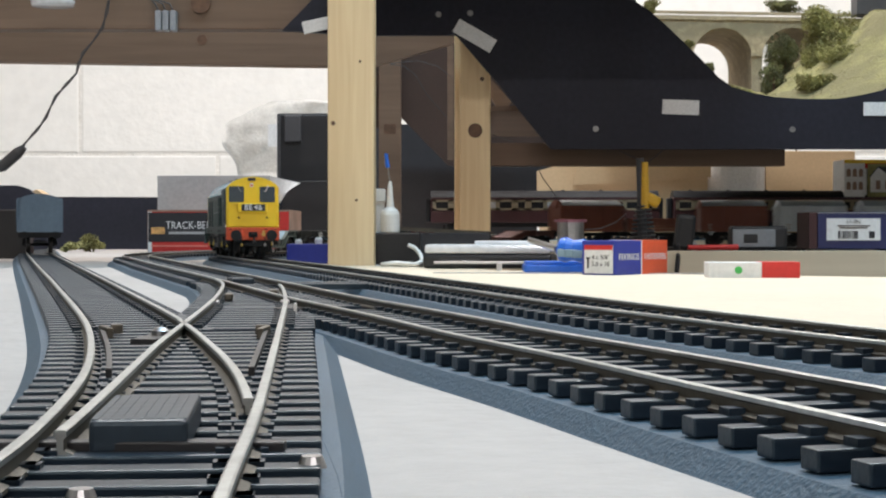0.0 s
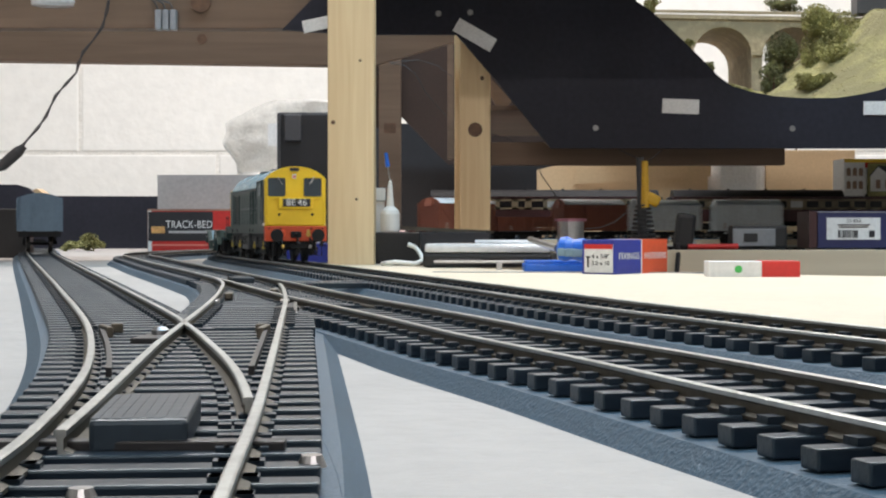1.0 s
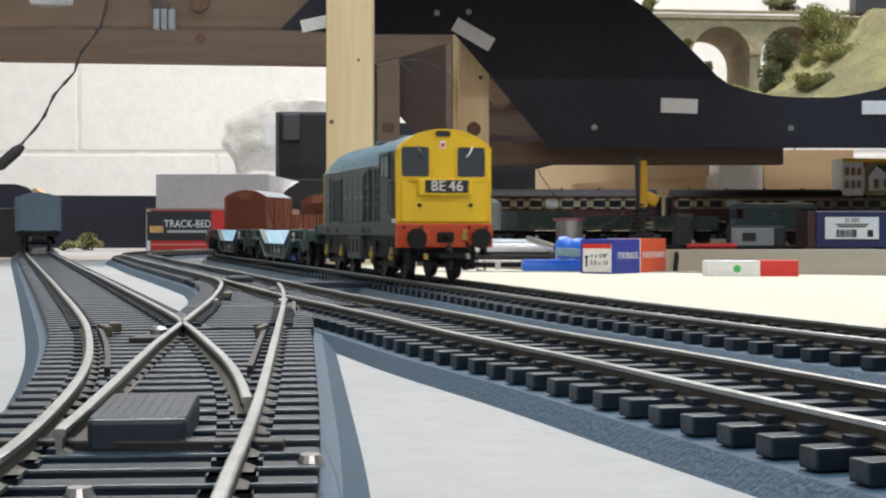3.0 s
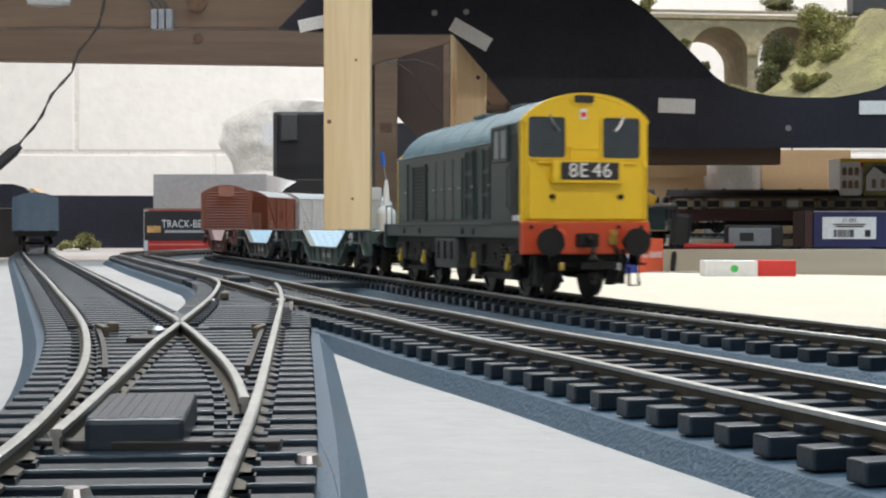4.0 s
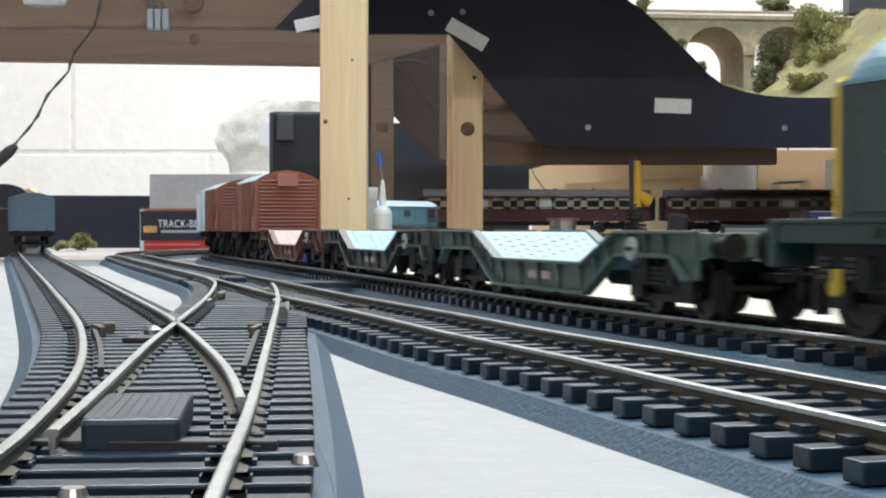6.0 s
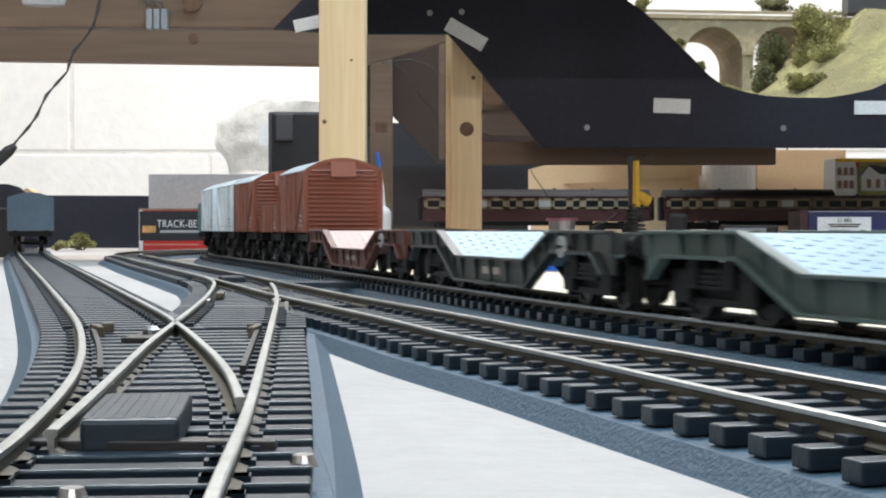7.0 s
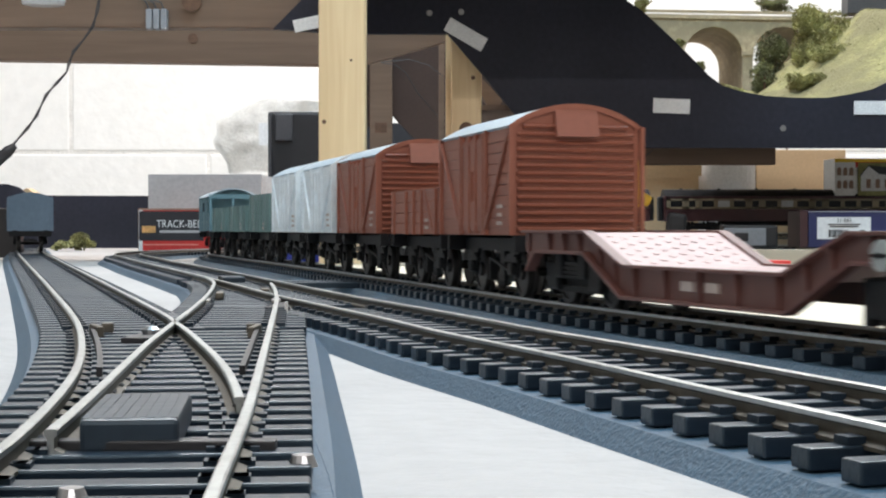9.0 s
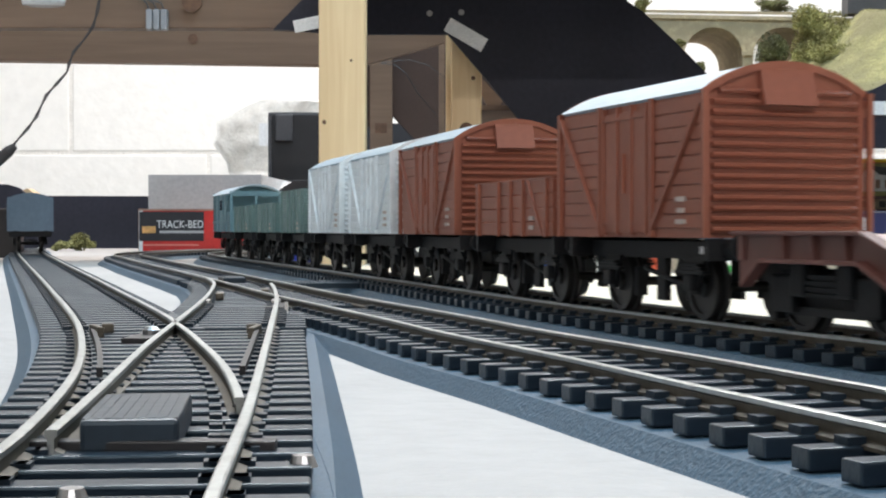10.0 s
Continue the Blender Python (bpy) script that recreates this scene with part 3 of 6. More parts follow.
def coupling(v, y, side, z=0.0085):
    bm = bmesh.new()
    box(bm, (0, y + side * 0.0025, z), (0.003, 0.011, 0.0012))
    box(bm, (0, y + side * 0.0085, z), (0.0085, 0.0010, 0.0016))
    box(bm, (0.0045, y + side * 0.0068, z), (0.0008, 0.0035, 0.0016))
    box(bm, (0, y + side * 0.0062, z + 0.0012), (0.0012, 0.007, 0.0008))
    part("coupling_hook", bm, M["under"], v)


def arch(w, eave, top, n=14):
    """Upper outline from (-w, eave) over (0, top) to (w, eave), as a circle's arc."""
    h = top - eave
    R = (w * w + h * h) / (2 * h)
    a = math.asin(w / R)
    return [(R * math.sin(-a + 2 * a * i / n), top - R + R * math.cos(-a + 2 * a * i / n)) for i in range(n + 1)]


def cab_arch(w, eave, top, n=20, p=2.2, q=0.78):
    """Roof outline from (-w, eave) over (0, top) to (w, eave), rounder at the shoulders than a circle's arc."""
    return [(-w * math.cos(math.pi * i / n), eave + (top - eave) * (1 - abs(math.cos(math.pi * i / n)) ** p) ** q) for i in range(n + 1)]


def rounded(cx, cz, w, h, r, n=4):
    """Outline (x, z) of a rectangle with rounded corners."""
    out = []
    for sx, sz, a0 in ((1, 1, 0), (-1, 1, 90), (-1, -1, 180), (1, -1, 270)):
        for i in range(n + 1):
            a = math.radians(a0 + 90 * i / n)
            out.append((cx + sx * (w / 2 - r) + r * math.cos(a), cz + sz * (h / 2 - r) + r * math.sin(a)))
    return out


def locomotive():
    v = thing("diesel_locomotive", "green model diesel locomotive with yellow cab end, red beam", "locomotive")
    L, W, H = 0.160, 0.0163, 0.0155          # length, half widths of cab and bonnet
    yb, yc = 0.141, 0.0275                   # end of the bonnet, back of the cab
    zp, zb, ze, zc, zt = 0.0150, 0.0190, 0.0400, 0.0434, 0.0504
    # footplate and solebars
    bm = bmesh.new()
    box(bm, (0, L / 2, zb - 0.0004), (2 * W, L - 0.001, 0.0008), bevel=0.0002)
    box(bm, (0, L / 2, (zp + zb) / 2 - 0.0003), (2 * W - 0.0012, L - 0.002, zb - zp - 0.0006), bevel=0.0003)
    part("footplate", bm, M["green"], v)
    for k in (-1, 1):
        for yy in (0.047, 0.0585, 0.110, 0.131):
            boxpart("solebar_plate", (k * (W - 0.0005), yy, 0.0167), (0.0006, 0.0022, 0.0018), M["greendark"], v, bevel=0.0002)
        bm = bmesh.new()
        tube(bm, [(k * (W - 0.0006), L - 0.0015, zb), (k * (W - 0.0006), L - 0.0015, zb + 0.0060), (k * (W - 0.0006), L - 0.0100, zb + 0.0060), (k * (W - 0.0006), L - 0.0100, zb)], 0.0003, 6)
        part("end_handrail", bm, M["under"], v)
    bm = bmesh.new()
    box(bm, (0, L / 2, 0.0128), (2 * W - 0.006, L - 0.02, 0.005))
    part("frame", bm, M["under"], v)
    # bonnet with its own lower eaves, rounded off at the far end
    bm = bmesh.new()
    prism(bm, [(-H, zb), (-H, ze), (H, ze), (H, zb)], yc, yb)
    part("body", bm, M["green"], v, "dull green body side")
    up = cab_arch(H, ze, zt - 0.0004, p=2.3, q=0.72)
    rings = []
    for yy, fx, fz in ((yc, 1, 1), (yb - 0.007, 1, 1), (yb - 0.0035, 0.985, 0.95), (yb - 0.0012, 0.96, 0.85), (yb - 0.0001, 0.92, 0.68)):
        rings.append([(x * fx, yy, ze + (z - ze) * fz) for x, z in up])
    bm = bmesh.new()
    vs = [[bm.verts.new(p) for p in r] for r in rings]
    for p, q in zip(vs, vs[1:]):
        for i in range(len(p) - 1):
            bm.faces.new((p[i], p[i + 1], q[i + 1], q[i]))
    bm.faces.new(vs[0])
    bm.faces.new(vs[-1][::-1])
    bmesh.ops.recalc_face_normals(bm, faces=bm.faces[:])
    part("roof", bm, M["roof"], v, "rounded roof with its blue sheen in the colour")
    for yy in (0.044, 0.0635, 0.083, 0.1025, 0.122):
        bm = bmesh.new()
        prism(bm, [(x * 1.006, ze + (z - ze) * 1.016) for x, z in up], yy, yy + 0.0007)
        part("roof_seam", bm, M["roof"], v)
    for yy in (0.036, 0.073):
        bm = bmesh.new()
        box(bm, (-0.0040, yy, zt - 0.0006), (0.0060, 0.0110, 0.0010), bevel=0.0003)
        part("roof_panel", bm, M["roofdark"], v, "dark roof hatch")
    bm = bmesh.new()
    for k in (-1, 1):
        box(bm, (k * (H + 0.0002), (yc + yb) / 2, ze - 0.0001), (0.0007, yb - yc - 0.0006, 0.0006))
    part("gutter", bm, M["roof"], v)
    # cab block, a little wider and higher at the eaves than the bonnet
    face = [(-W, zb), (-W, zc)] + cab_arch(W, zc, zt)[1:-1] + [(W, zc), (W, zb)]
    bm = bmesh.new()
    prism(bm, [(-W, zb - 0.0030), (-W, zc), (W, zc), (W, zb - 0.0030)], 0.0030, yc)
    part("cab_side", bm, M["green"], v, "plain green cab side")
    bm = bmesh.new()
    prism(bm, cab_arch(W, zc, zt), 0.0030, yc)
    part("cab_roof", bm, M["roof"], v)
    bm = bmesh.new()
    prism(bm, face, 0.0, 0.0030)
    bmesh.ops.bevel(bm, geom=[e for e in bm.edges if all(abs(w.co.y) < 1e-6 for w in e.verts)], offset=0.0008, segments=3, affect="EDGES")
    part("cab_end", bm, M["yellow"], v, "bright yellow cab end")
    bm = bmesh.new()
    prism(bm, [(x * 1.004, z + 0.0002) for x, z in face[1:-1]] + [(x * 0.965, z - 0.0007) for x, z in face[1:-1]][::-1], -0.0002, 0.0014)
    part("roof_edge", bm, M["yellow"], v)
    bm = bmesh.new()
    prism(bm, [(-H, zb), (-H, ze), (-H * 0.93, ze + 0.0012), (H * 0.93, ze + 0.0012), (H, ze), (H, zb)], yb, yb + 0.0012)
    part("nose_end", bm, M["yellow"], v)
    # windscreens in raised rubber frames, with wipers
    for k, cx, ww in ((-1, -0.0102, 0.0096), (1, 0.0090, 0.0098)):
        cz, hh = 0.0396, 0.0100
        bm = bmesh.new()
        prism(bm, rounded(cx, cz, ww, hh, 0.0009), -0.0002, 0.0020)
        w = part("windscreen", bm, M["glass"], v, "dark cab windscreen")
        bm = bmesh.new()
        o, i_ = rounded(cx, cz, ww + 0.0009, hh + 0.0009, 0.0012), rounded(cx, cz, ww - 0.0001, hh - 0.0001, 0.0009)
        for a in range(len(o)):
            b = (a + 1) % len(o)
            q = [bm.verts.new((p[0], y, p[1])) for y in (-0.0005, 0.0004) for p in (o[a], o[b], i_[b], i_[a])]
            for f in ((0, 1, 2, 3), (0, 4, 5, 1), (2, 6, 7, 3)):
                bm.faces.new([q[n] for n in f])
        bmesh.ops.recalc_face_normals(bm, faces=bm.faces[:])
        part("windscreen_frame", bm, M["yellow"], w)
        bm = bmesh.new()
        tube(bm, [(cx + 0.0006, -0.0006, cz + hh / 2 + 0.0006), (cx + 0.0006 - k * 0.0012, -0.0011, cz + 0.0030), (cx + 0.0006 - k * 0.0024, -0.0011, cz + 0.0016)], 0.00024, 6)
        part("wiper", bm, M["steel"], w)
        bm = bmesh.new()
        rod(bm, (k * 0.0088, 0.0005, 0.0252), (k * 0.0088, -0.0011, 0.0252), 0.00065, n=10)
        part("lamp_bracket", bm, M["under"], v)
        bm = bmesh.new()
        tube(bm, [(k * 0.0148, -0.0004, 0.0200), (k * 0.0150, -0.0011, 0.0215), (k * 0.0150, -0.0011, 0.0325), (k * 0.0148, -0.0004, 0.0340)], 0.00028, 6)
        part("handrail", bm, M["yellow"], v)
        boxpart("lamp_iron", (k * 0.0105, -0.0005, 0.0335), (0.0042, 0.0010, 0.0007), M["yellow"], v, bevel=0.0002)
        bm = bmesh.new()
        rod(bm, (k * 0.0066, -0.0014, 0.0146), (k * 0.0066, 0.001, 0.0146), 0.0012, n=14)
        rod(bm, (k * 0.0066, -0.0020, 0.0163), (k * 0.0066, 0.001, 0.0163), 0.0009, n=14)
        part("marker_lamp", bm, M["orange"] if k < 0 else M["brass"], v, "small brass and orange lamp")
        bm = bmesh.new()
        tube(bm, [(k * 0.0074, -0.001, 0.0128), (k * 0.0080, -0.0026, 0.0100), (k * 0.0076, -0.0022, 0.0070), (k * 0.0066, -0.0014, 0.0045)], 0.00055, 8)
        tube(bm, [(k * 0.0092, -0.001, 0.0122), (k * 0.0096, -0.0024, 0.0094), (k * 0.0094, -0.0014, 0.0060)], 0.0005, 8)
        part("brake_pipe", bm, M["under"], v)
        bm = bmesh.new()
        box(bm, (k * 0.0072, -0.0026, 0.0082), (0.0014, 0.0014, 0.0020), bevel=0.0004)
        part("pipe_cock", bm, M["steel"] if k > 0 else M["brass"], v)
        # windows with reflections painted as pale panes, doorway, steps
        s = k * W
        w = boxpart("cab_window", (s, 0.0176, 0.0387), (0.0008, 0.0138, 0.0082), M["greendark"], v, "cab side window with reflections painted as pale panes", bevel=0.0002)
        for yy in (0.0147, 0.0206):
            boxpart("blind", (s + k * 0.0003, yy, 0.0386), (0.0006, 0.0042, 0.0070), M["blind"], w)
        bm = bmesh.new()
        for yy in (0.0108, 0.0176, 0.0244):
            box(bm, (s + k * 0.0004, yy, 0.0387), (0.0008, 0.0007, 0.0086))
        for zz in (0.0346, 0.0428):
            box(bm, (s + k * 0.0004, 0.0176, zz), (0.0009, 0.0142, 0.0007))
        part("window_frame", bm, M["green"], w)
        # no real recess: the doorway's shade is a dark plate
        boxpart("cab_door", (s, 0.0064, 0.0302), (0.0005, 0.0060, 0.0210), M["greendark"], v, "flat dark plate painted for the cab door's shaded recess", bevel=0.0001)
        for yy in (0.0026, 0.0100):
            bm = bmesh.new()
            tube(bm, [(s, yy, 0.0222), (s + k * 0.0008, yy, 0.0230), (s + k * 0.0008, yy, 0.0325), (s, yy, 0.0333)], 0.00025, 6)
            part("door_handrail", bm, M["green"], v)
        boxpart("works_plate", (s + k * 0.0001, 0.0046, 0.0200), (0.0006, 0.0046, 0.0014), M["paper"], v)
        bm = bmesh.new()
        box(bm, (k * (W - 0.0012), 0.0062, 0.0118), (0.0008, 0.0062, 0.0070))
        for zz in (0.0086, 0.0118):
            box(bm, (k * (W - 0.0006), 0.0062, zz), (0.0026, 0.0060, 0.0006))
        part("cab_step", bm, M["under"], v)
    # headcode box and the panels round it
    bm = bmesh.new()
    box(bm, (-0.0003, -0.0010, 0.0312), (0.0184, 0.0036, 0.0056), bevel=0.0007)
    hb = part("headcode_box", bm, M["yellow"], v)
    boxpart("headcode_panel", (0.0, -0.0029, 0.0314), (0.0148, 0.0004, 0.0042), M["ink"], hb, "black headcode panel with white characters", bevel=0.0003)
    for word, dx in (("8E", -0.0030), ("46", 0.0030)):
        text("headcode", word, 0.0049, M["paper"], hb, pose(dx, -0.00315, 0.0314, 90, 0, 0), wide=1.02)
    bm = bmesh.new()
    prism(bm, [(-0.0043, 0.0340), (0.0033, 0.0340), (0.0033, 0.0370), (-0.0043, 0.0370)], -0.0005, 0.0005)
    prism(bm, [(-0.0043, 0.0368), (0.0033, 0.0368), (0.0037, 0.0374), (-0.0047, 0.0374)], -0.0008, 0.0005)
    part("nose_panel", bm, M["yellow"], v)
    bm = bmesh.new()
    prism(bm, rounded(-0.0008, 0.0490, 0.0064, 0.0028, 0.0008), -0.0006, 0.0010)
    lampbox = part("route_lamp_box", bm, M["yellow"], v)
    bm = bmesh.new()
    prism(bm, rounded(-0.0008, 0.0490, 0.0050, 0.0019, 0.0006), -0.0010, 0.0)
    part("route_lamp", bm, M["ink"], lampbox, "dark top lamp")
    boxpart("overhead_notice", (-0.0008, -0.0002, 0.0454), (0.0019, 0.0004, 0.0025), M["paper"], v)
    boxpart("notice_mark", (-0.0008, -0.0005, 0.0452), (0.0011, 0.0002, 0.0012), M["cardred"], v)
    # buffer beams
    bm = bmesh.new()
    box(bm, (0, 0.0008, 0.0151), (2 * W + 0.0006, 0.0024, 0.0080), bevel=0.0005)
    beam = part("buffer_beam", bm, M["red"], v, "red buffer beam")
    for k in (-1, 1):
        bm = bmesh.new()
        for q in (-1, 1):
            rod(bm, (k * 0.0112 + q * 0.0030, -0.0003, 0.0178), (k * 0.0112 + q * 0.0030, -0.0009, 0.0178), 0.0005, n=8)
        part("beam_bolt", bm, M["under"], beam)
    bm = bmesh.new()
    box(bm, (0, -0.0010, 0.0146), (0.0056, 0.0022, 0.0034), bevel=0.0006)
    rod(bm, (0, -0.0020, 0.0150), (0, -0.0040, 0.0142), 0.0008, n=8)
    part("drawhook_plate", bm, M["under"], v)
    bm = bmesh.new()
    for z, r in ((0.0118, 0.0006), (0.0098, 0.0011), (0.0078, 0.0006), (0.0060, 0.0012), (0.0044, 0.0008)):
        bmesh.ops.create_uvsphere(bm, u_segments=8, v_segments=6, radius=r * 1.2, matrix=Matrix.Translation((0.0004, -0.0040, z)))
    rod(bm, (0.0004, -0.0040, 0.0130), (0.0004, -0.0040, 0.0040), 0.0005, n=8)
    part("screw_coupling", bm, M["wheel"], v, "hanging screw coupling")
    bm = bmesh.new()
    box(bm, (0, L - 0.001, 0.0150), (2 * W, 0.0022, 0.0080), bevel=0.0004)
    part("buffer_beam", bm, M["green"], v)
    buffers(v, 0.0, -1, 0.0142, 0.0110, 0.0034)
    buffers(v, L, 1, 0.0142, 0.0110, 0.0034)
    coupling(v, 0.0, -1)
    coupling(v, L, 1)
    bm = bmesh.new()
    box(bm, (0, 0.004, 0.0095), (0.018, 0.002, 0.003))
    part("drag_box", bm, M["under"], v)
    for k in (-1, 1):
        bm = bmesh.new()
        box(bm, (k * 0.0105, 0.005, 0.0072), (0.002, 0.003, 0.007))
        part("guard_iron", bm, M["under"], v)
        bm = bmesh.new()
        tube(bm, [(k * 0.0136, 0.001, 0.011), (k * 0.0142, 0.001, 0.0034), (k * 0.0116, 0.001, 0.0034), (k * 0.0116, 0.001, 0.0080)], 0.00045, 6)
        part("footstep", bm, M["under"], v)
    # bonnet sides: grille, doors, ladders of louvred panels
    for k in (-1, 1):
        s = k * H
        for yy, wd, z0, z1, n_ in ((0.1095, 0.0170, zb + 0.0010, 0.0368, "grille"), (0.0930, 0.0092, zb + 0.0008, 0.0372, "door"), (0.0830, 0.0092, zb + 0.0008, 0.0372, "door"),
                                   (0.0730, 0.0092, zb + 0.0008, 0.0372, "door"), (0.0630, 0.0092, zb + 0.0008, 0.0372, "door"), (0.0495, 0.0088, zb + 0.0010, 0.0382, "panel_door"),
                                   (0.0325, 0.0078, zb + 0.0010, 0.0386, "panel_door"), (0.1310, 0.0100, zb + 0.0008, 0.0380, "end_door")):
            bm = bmesh.new()
            if n_ == "grille":
                box(bm, (s + k * 0.0001, yy, (z0 + z1) / 2), (0.0003, wd, z1 - z0))
                for i in range(15):
                    box(bm, (s + k * 0.0003, yy, z0 + 0.0010 + i * 0.00112), (0.0005, wd - 0.0016, 0.0003), Matrix.Rotation(k * 0.5, 4, "Y"))
                g = part("grille", bm, M["greendark"], v, "dark louvred grille")
                bm = bmesh.new()
                for q in (-1, 1):
                    box(bm, (s + k * 0.0003, yy + q * wd / 2, (z0 + z1) / 2), (0.0007, 0.0006, z1 - z0 + 0.0006))
                    box(bm, (s + k * 0.0003, yy, (z0 + z1) / 2 + q * (z1 - z0) / 2), (0.0007, wd, 0.0006))
                part("grille_frame", bm, M["green"], g)
                continue
            box(bm, (s + k * 0.00005, yy, (z0 + z1) / 2), (0.0008, wd, z1 - z0), bevel=0.00022)
            d = part("door", bm, M["green"], v)
            boxpart("door_gap", (s + k * 0.0001, yy + wd / 2 + 0.0003, (z0 + z1) / 2), (0.0003, 0.0005, z1 - z0), M["greendark"], d)
            bm = bmesh.new()
            box(bm, (s + k * 0.0007, yy - wd / 2 + 0.0010, 0.0288), (0.0006, 0.0010, 0.0006), bevel=0.0001)
            part("handle", bm, M["steel"], d)
            if n_ == "panel_door":
                for i in range(3):
                    zz = z0 + 0.0034 + i * 0.0061
                    # proud dark patch imitating the shade inside a sunken panel
                    boxpart("recess", (s + k * 0.0004, yy, zz), (0.0003, wd - 0.0028, 0.0048), M["greendark"], d, bevel=0.0001)
                    boxpart("rung", (s + k * 0.0006, yy, zz + 0.0029), (0.0005, wd - 0.0014, 0.0005), M["green"], d)
                for q in (-1, 1):
                    boxpart("upright", (s + k * 0.0006, yy + q * (wd / 2 - 0.0008), (z0 + z1) / 2), (0.0006, 0.0006, z1 - z0), M["green"], d)
            else:
                for zz in (0.0215, 0.0352):
                    boxpart("hinge", (s + k * 0.0005, yy + wd / 2 - 0.0004, zz), (0.0004, 0.0010, 0.0006), M["green"], d)
        t = boxpart("tank", (k * (W - 0.0040), 0.0780, 0.0105), (0.0066, 0.0250, 0.0088), M["grey_under"], v, "dark grey tank", bevel=0.0007)
        for yy in (0.0705, 0.0780, 0.0855):
            boxpart("tank_strap", (k * (W - 0.0006), yy, 0.0112), (0.0006, 0.0012, 0.0050), M["under"], t)
    # bogies
    for yc_ in (0.0360, 0.1275):
        bg = part("bogie", *bogie_frame(0.0330), v, "black bogie frame with springs", at=Matrix.Translation((0, yc_, 0)))
        for yy in (-0.0163, 0.0163):
            wheelset(v, yc_ + yy, 0.0070)
            for k in (-1, 1):
                bm = bmesh.new()
                rod(bm, (k * 0.0134, yy, 0.0080), (k * 0.0146, yy, 0.0080), 0.0014, n=12)
                box(bm, (k * 0.0137, yy, 0.0090), (0.0012, 0.0022, 0.0040), bevel=0.0004)
                part("axlebox", bm, M["axlebox"], bg, "yellow axlebox cover")
                bm = bmesh.new()
                for q in (-0.0036, 0.0036):
                    for i in range(4):
                        rod(bm, (k * 0.0136, yy + q, 0.0094 + i * 0.0010), (k * 0.0136, yy + q, 0.0099 + i * 0.0010), 0.0011, n=10)
                part("coil_spring", bm, M["spring"], bg)
    return v


M["axlebox"] = mat("axlebox_yellow", (0.55, 0.42, 0.05), 0.5)
M["spring"] = mat("spring_grey", (0.05, 0.05, 0.05), 0.4)
M["brass"] = mat("brass", (0.60, 0.42, 0.12), 0.35, 0.8)
# grey of the cab side panes imitates light reflected in the glass
M["blind"] = mat("lit_pane_grey", (0.30, 0.33, 0.34), 0.5)
M["roofdark"] = mat("roof_hatch", (0.07, 0.10, 0.11), 0.5)
M["grey_under"] = mat("tank_grey", (0.045, 0.050, 0.055), 0.5, big=(80, 0.15))


def bogie_frame(base):
    bm = bmesh.new()
    for k in (-1, 1):
        box(bm, (k * 0.0122, 0, 0.0098), (0.0018, base * 1.35, 0.0026), bevel=0.0004)
        for yy in (-base / 2, base / 2):
            box(bm, (k * 0.0126, yy, 0.0078), (0.0022, 0.0062, 0.0062), bevel=0.0005)
            box(bm, (k * 0.0136, yy * 0.55, 0.0104), (0.0016, 0.0040, 0.0058), bevel=0.0005)
        for i in range(4):
            box(bm, (k * 0.0132, 0, 0.0078 + i * 0.0010), (0.0016, 0.014 - i * 0.0022, 0.0007))
        box(bm, (k * 0.0118, 0, 0.0050), (0.0012, base * 1.05, 0.0014))
        prism(bm, [(-base * 0.62, 0.0112), (-base * 0.62, 0.0066), (-base * 0.3, 0.0042), (base * 0.3, 0.0042), (base * 0.62, 0.0066), (base * 0.62, 0.0112)], k * 0.0105, k * 0.0112, 'x')
        for yy in (-base * 0.78, base * 0.78):
            box(bm, (k * 0.0100, yy, 0.0070), (0.0020, 0.0022, 0.0075))
    box(bm, (0, 0, 0.0105), (0.020, 0.012, 0.003))
    return bm, M["under"]


def wagon_running_gear(v, L, base, half=0.0100):
    """Four-wheel underframe: solebars, W-irons, springs, brake gear."""
    bm = bmesh.new()
    for k in (-1, 1):
        box(bm, (k * half, L / 2, 0.0133), (0.0014, L - 0.002, 0.0034))
        for yy in (L / 2 - base / 2, L / 2 + base / 2):
            prism(bm, [(yy - 0.0042, 0.0120), (yy - 0.0014, 0.0050), (yy + 0.0014, 0.0050), (yy + 0.0042, 0.0120)], k * (half + 0.0006), k * (half + 0.0014), "x")
            box(bm, (k * (half + 0.0018), yy, 0.0072), (0.0022, 0.0036, 0.0032), bevel=0.0005)
            for i in range(3):
                box(bm, (k * (half + 0.0018), yy, 0.0092 + i * 0.0007), (0.0014, 0.0120 - i * 0.0024, 0.0006))
        rod(bm, (k * (half + 0.0016), L / 2 - 0.018, 0.0062), (k * (half + 0.0016), L / 2 + 0.002, 0.0096), 0.0005, n=6)
        box(bm, (k * (half - 0.0016), L / 2, 0.0075), (0.0012, 0.004, 0.009))
        box(bm, (k * (half - 0.0018), L / 2 - base / 2 + 0.0078, 0.0066), (0.0022, 0.0018, 0.0060))
        box(bm, (k * (half - 0.0018), L / 2 + base / 2 - 0.0078, 0.0066), (0.0022, 0.0018, 0.0060))
    box(bm, (0, L / 2, 0.0138), (2 * half, L - 0.002, 0.0016))
    part("underframe", bm, M["under"], v, "black underframe with springs and brake gear")
    for yy in (L / 2 - base / 2, L / 2 + base / 2):
        wheelset(v, yy, 0.0063)
    for y, s in ((0, -1), (L, 1)):
        boxpart("headstock", (0, y - s * 0.0008, 0.0136), (0.031, 0.0018, 0.0040), M["under"], v)
        buffers(v, y, s, 0.0138, 0.0112, 0.0026)
        coupling(v, y, s)


PLANKS = {}


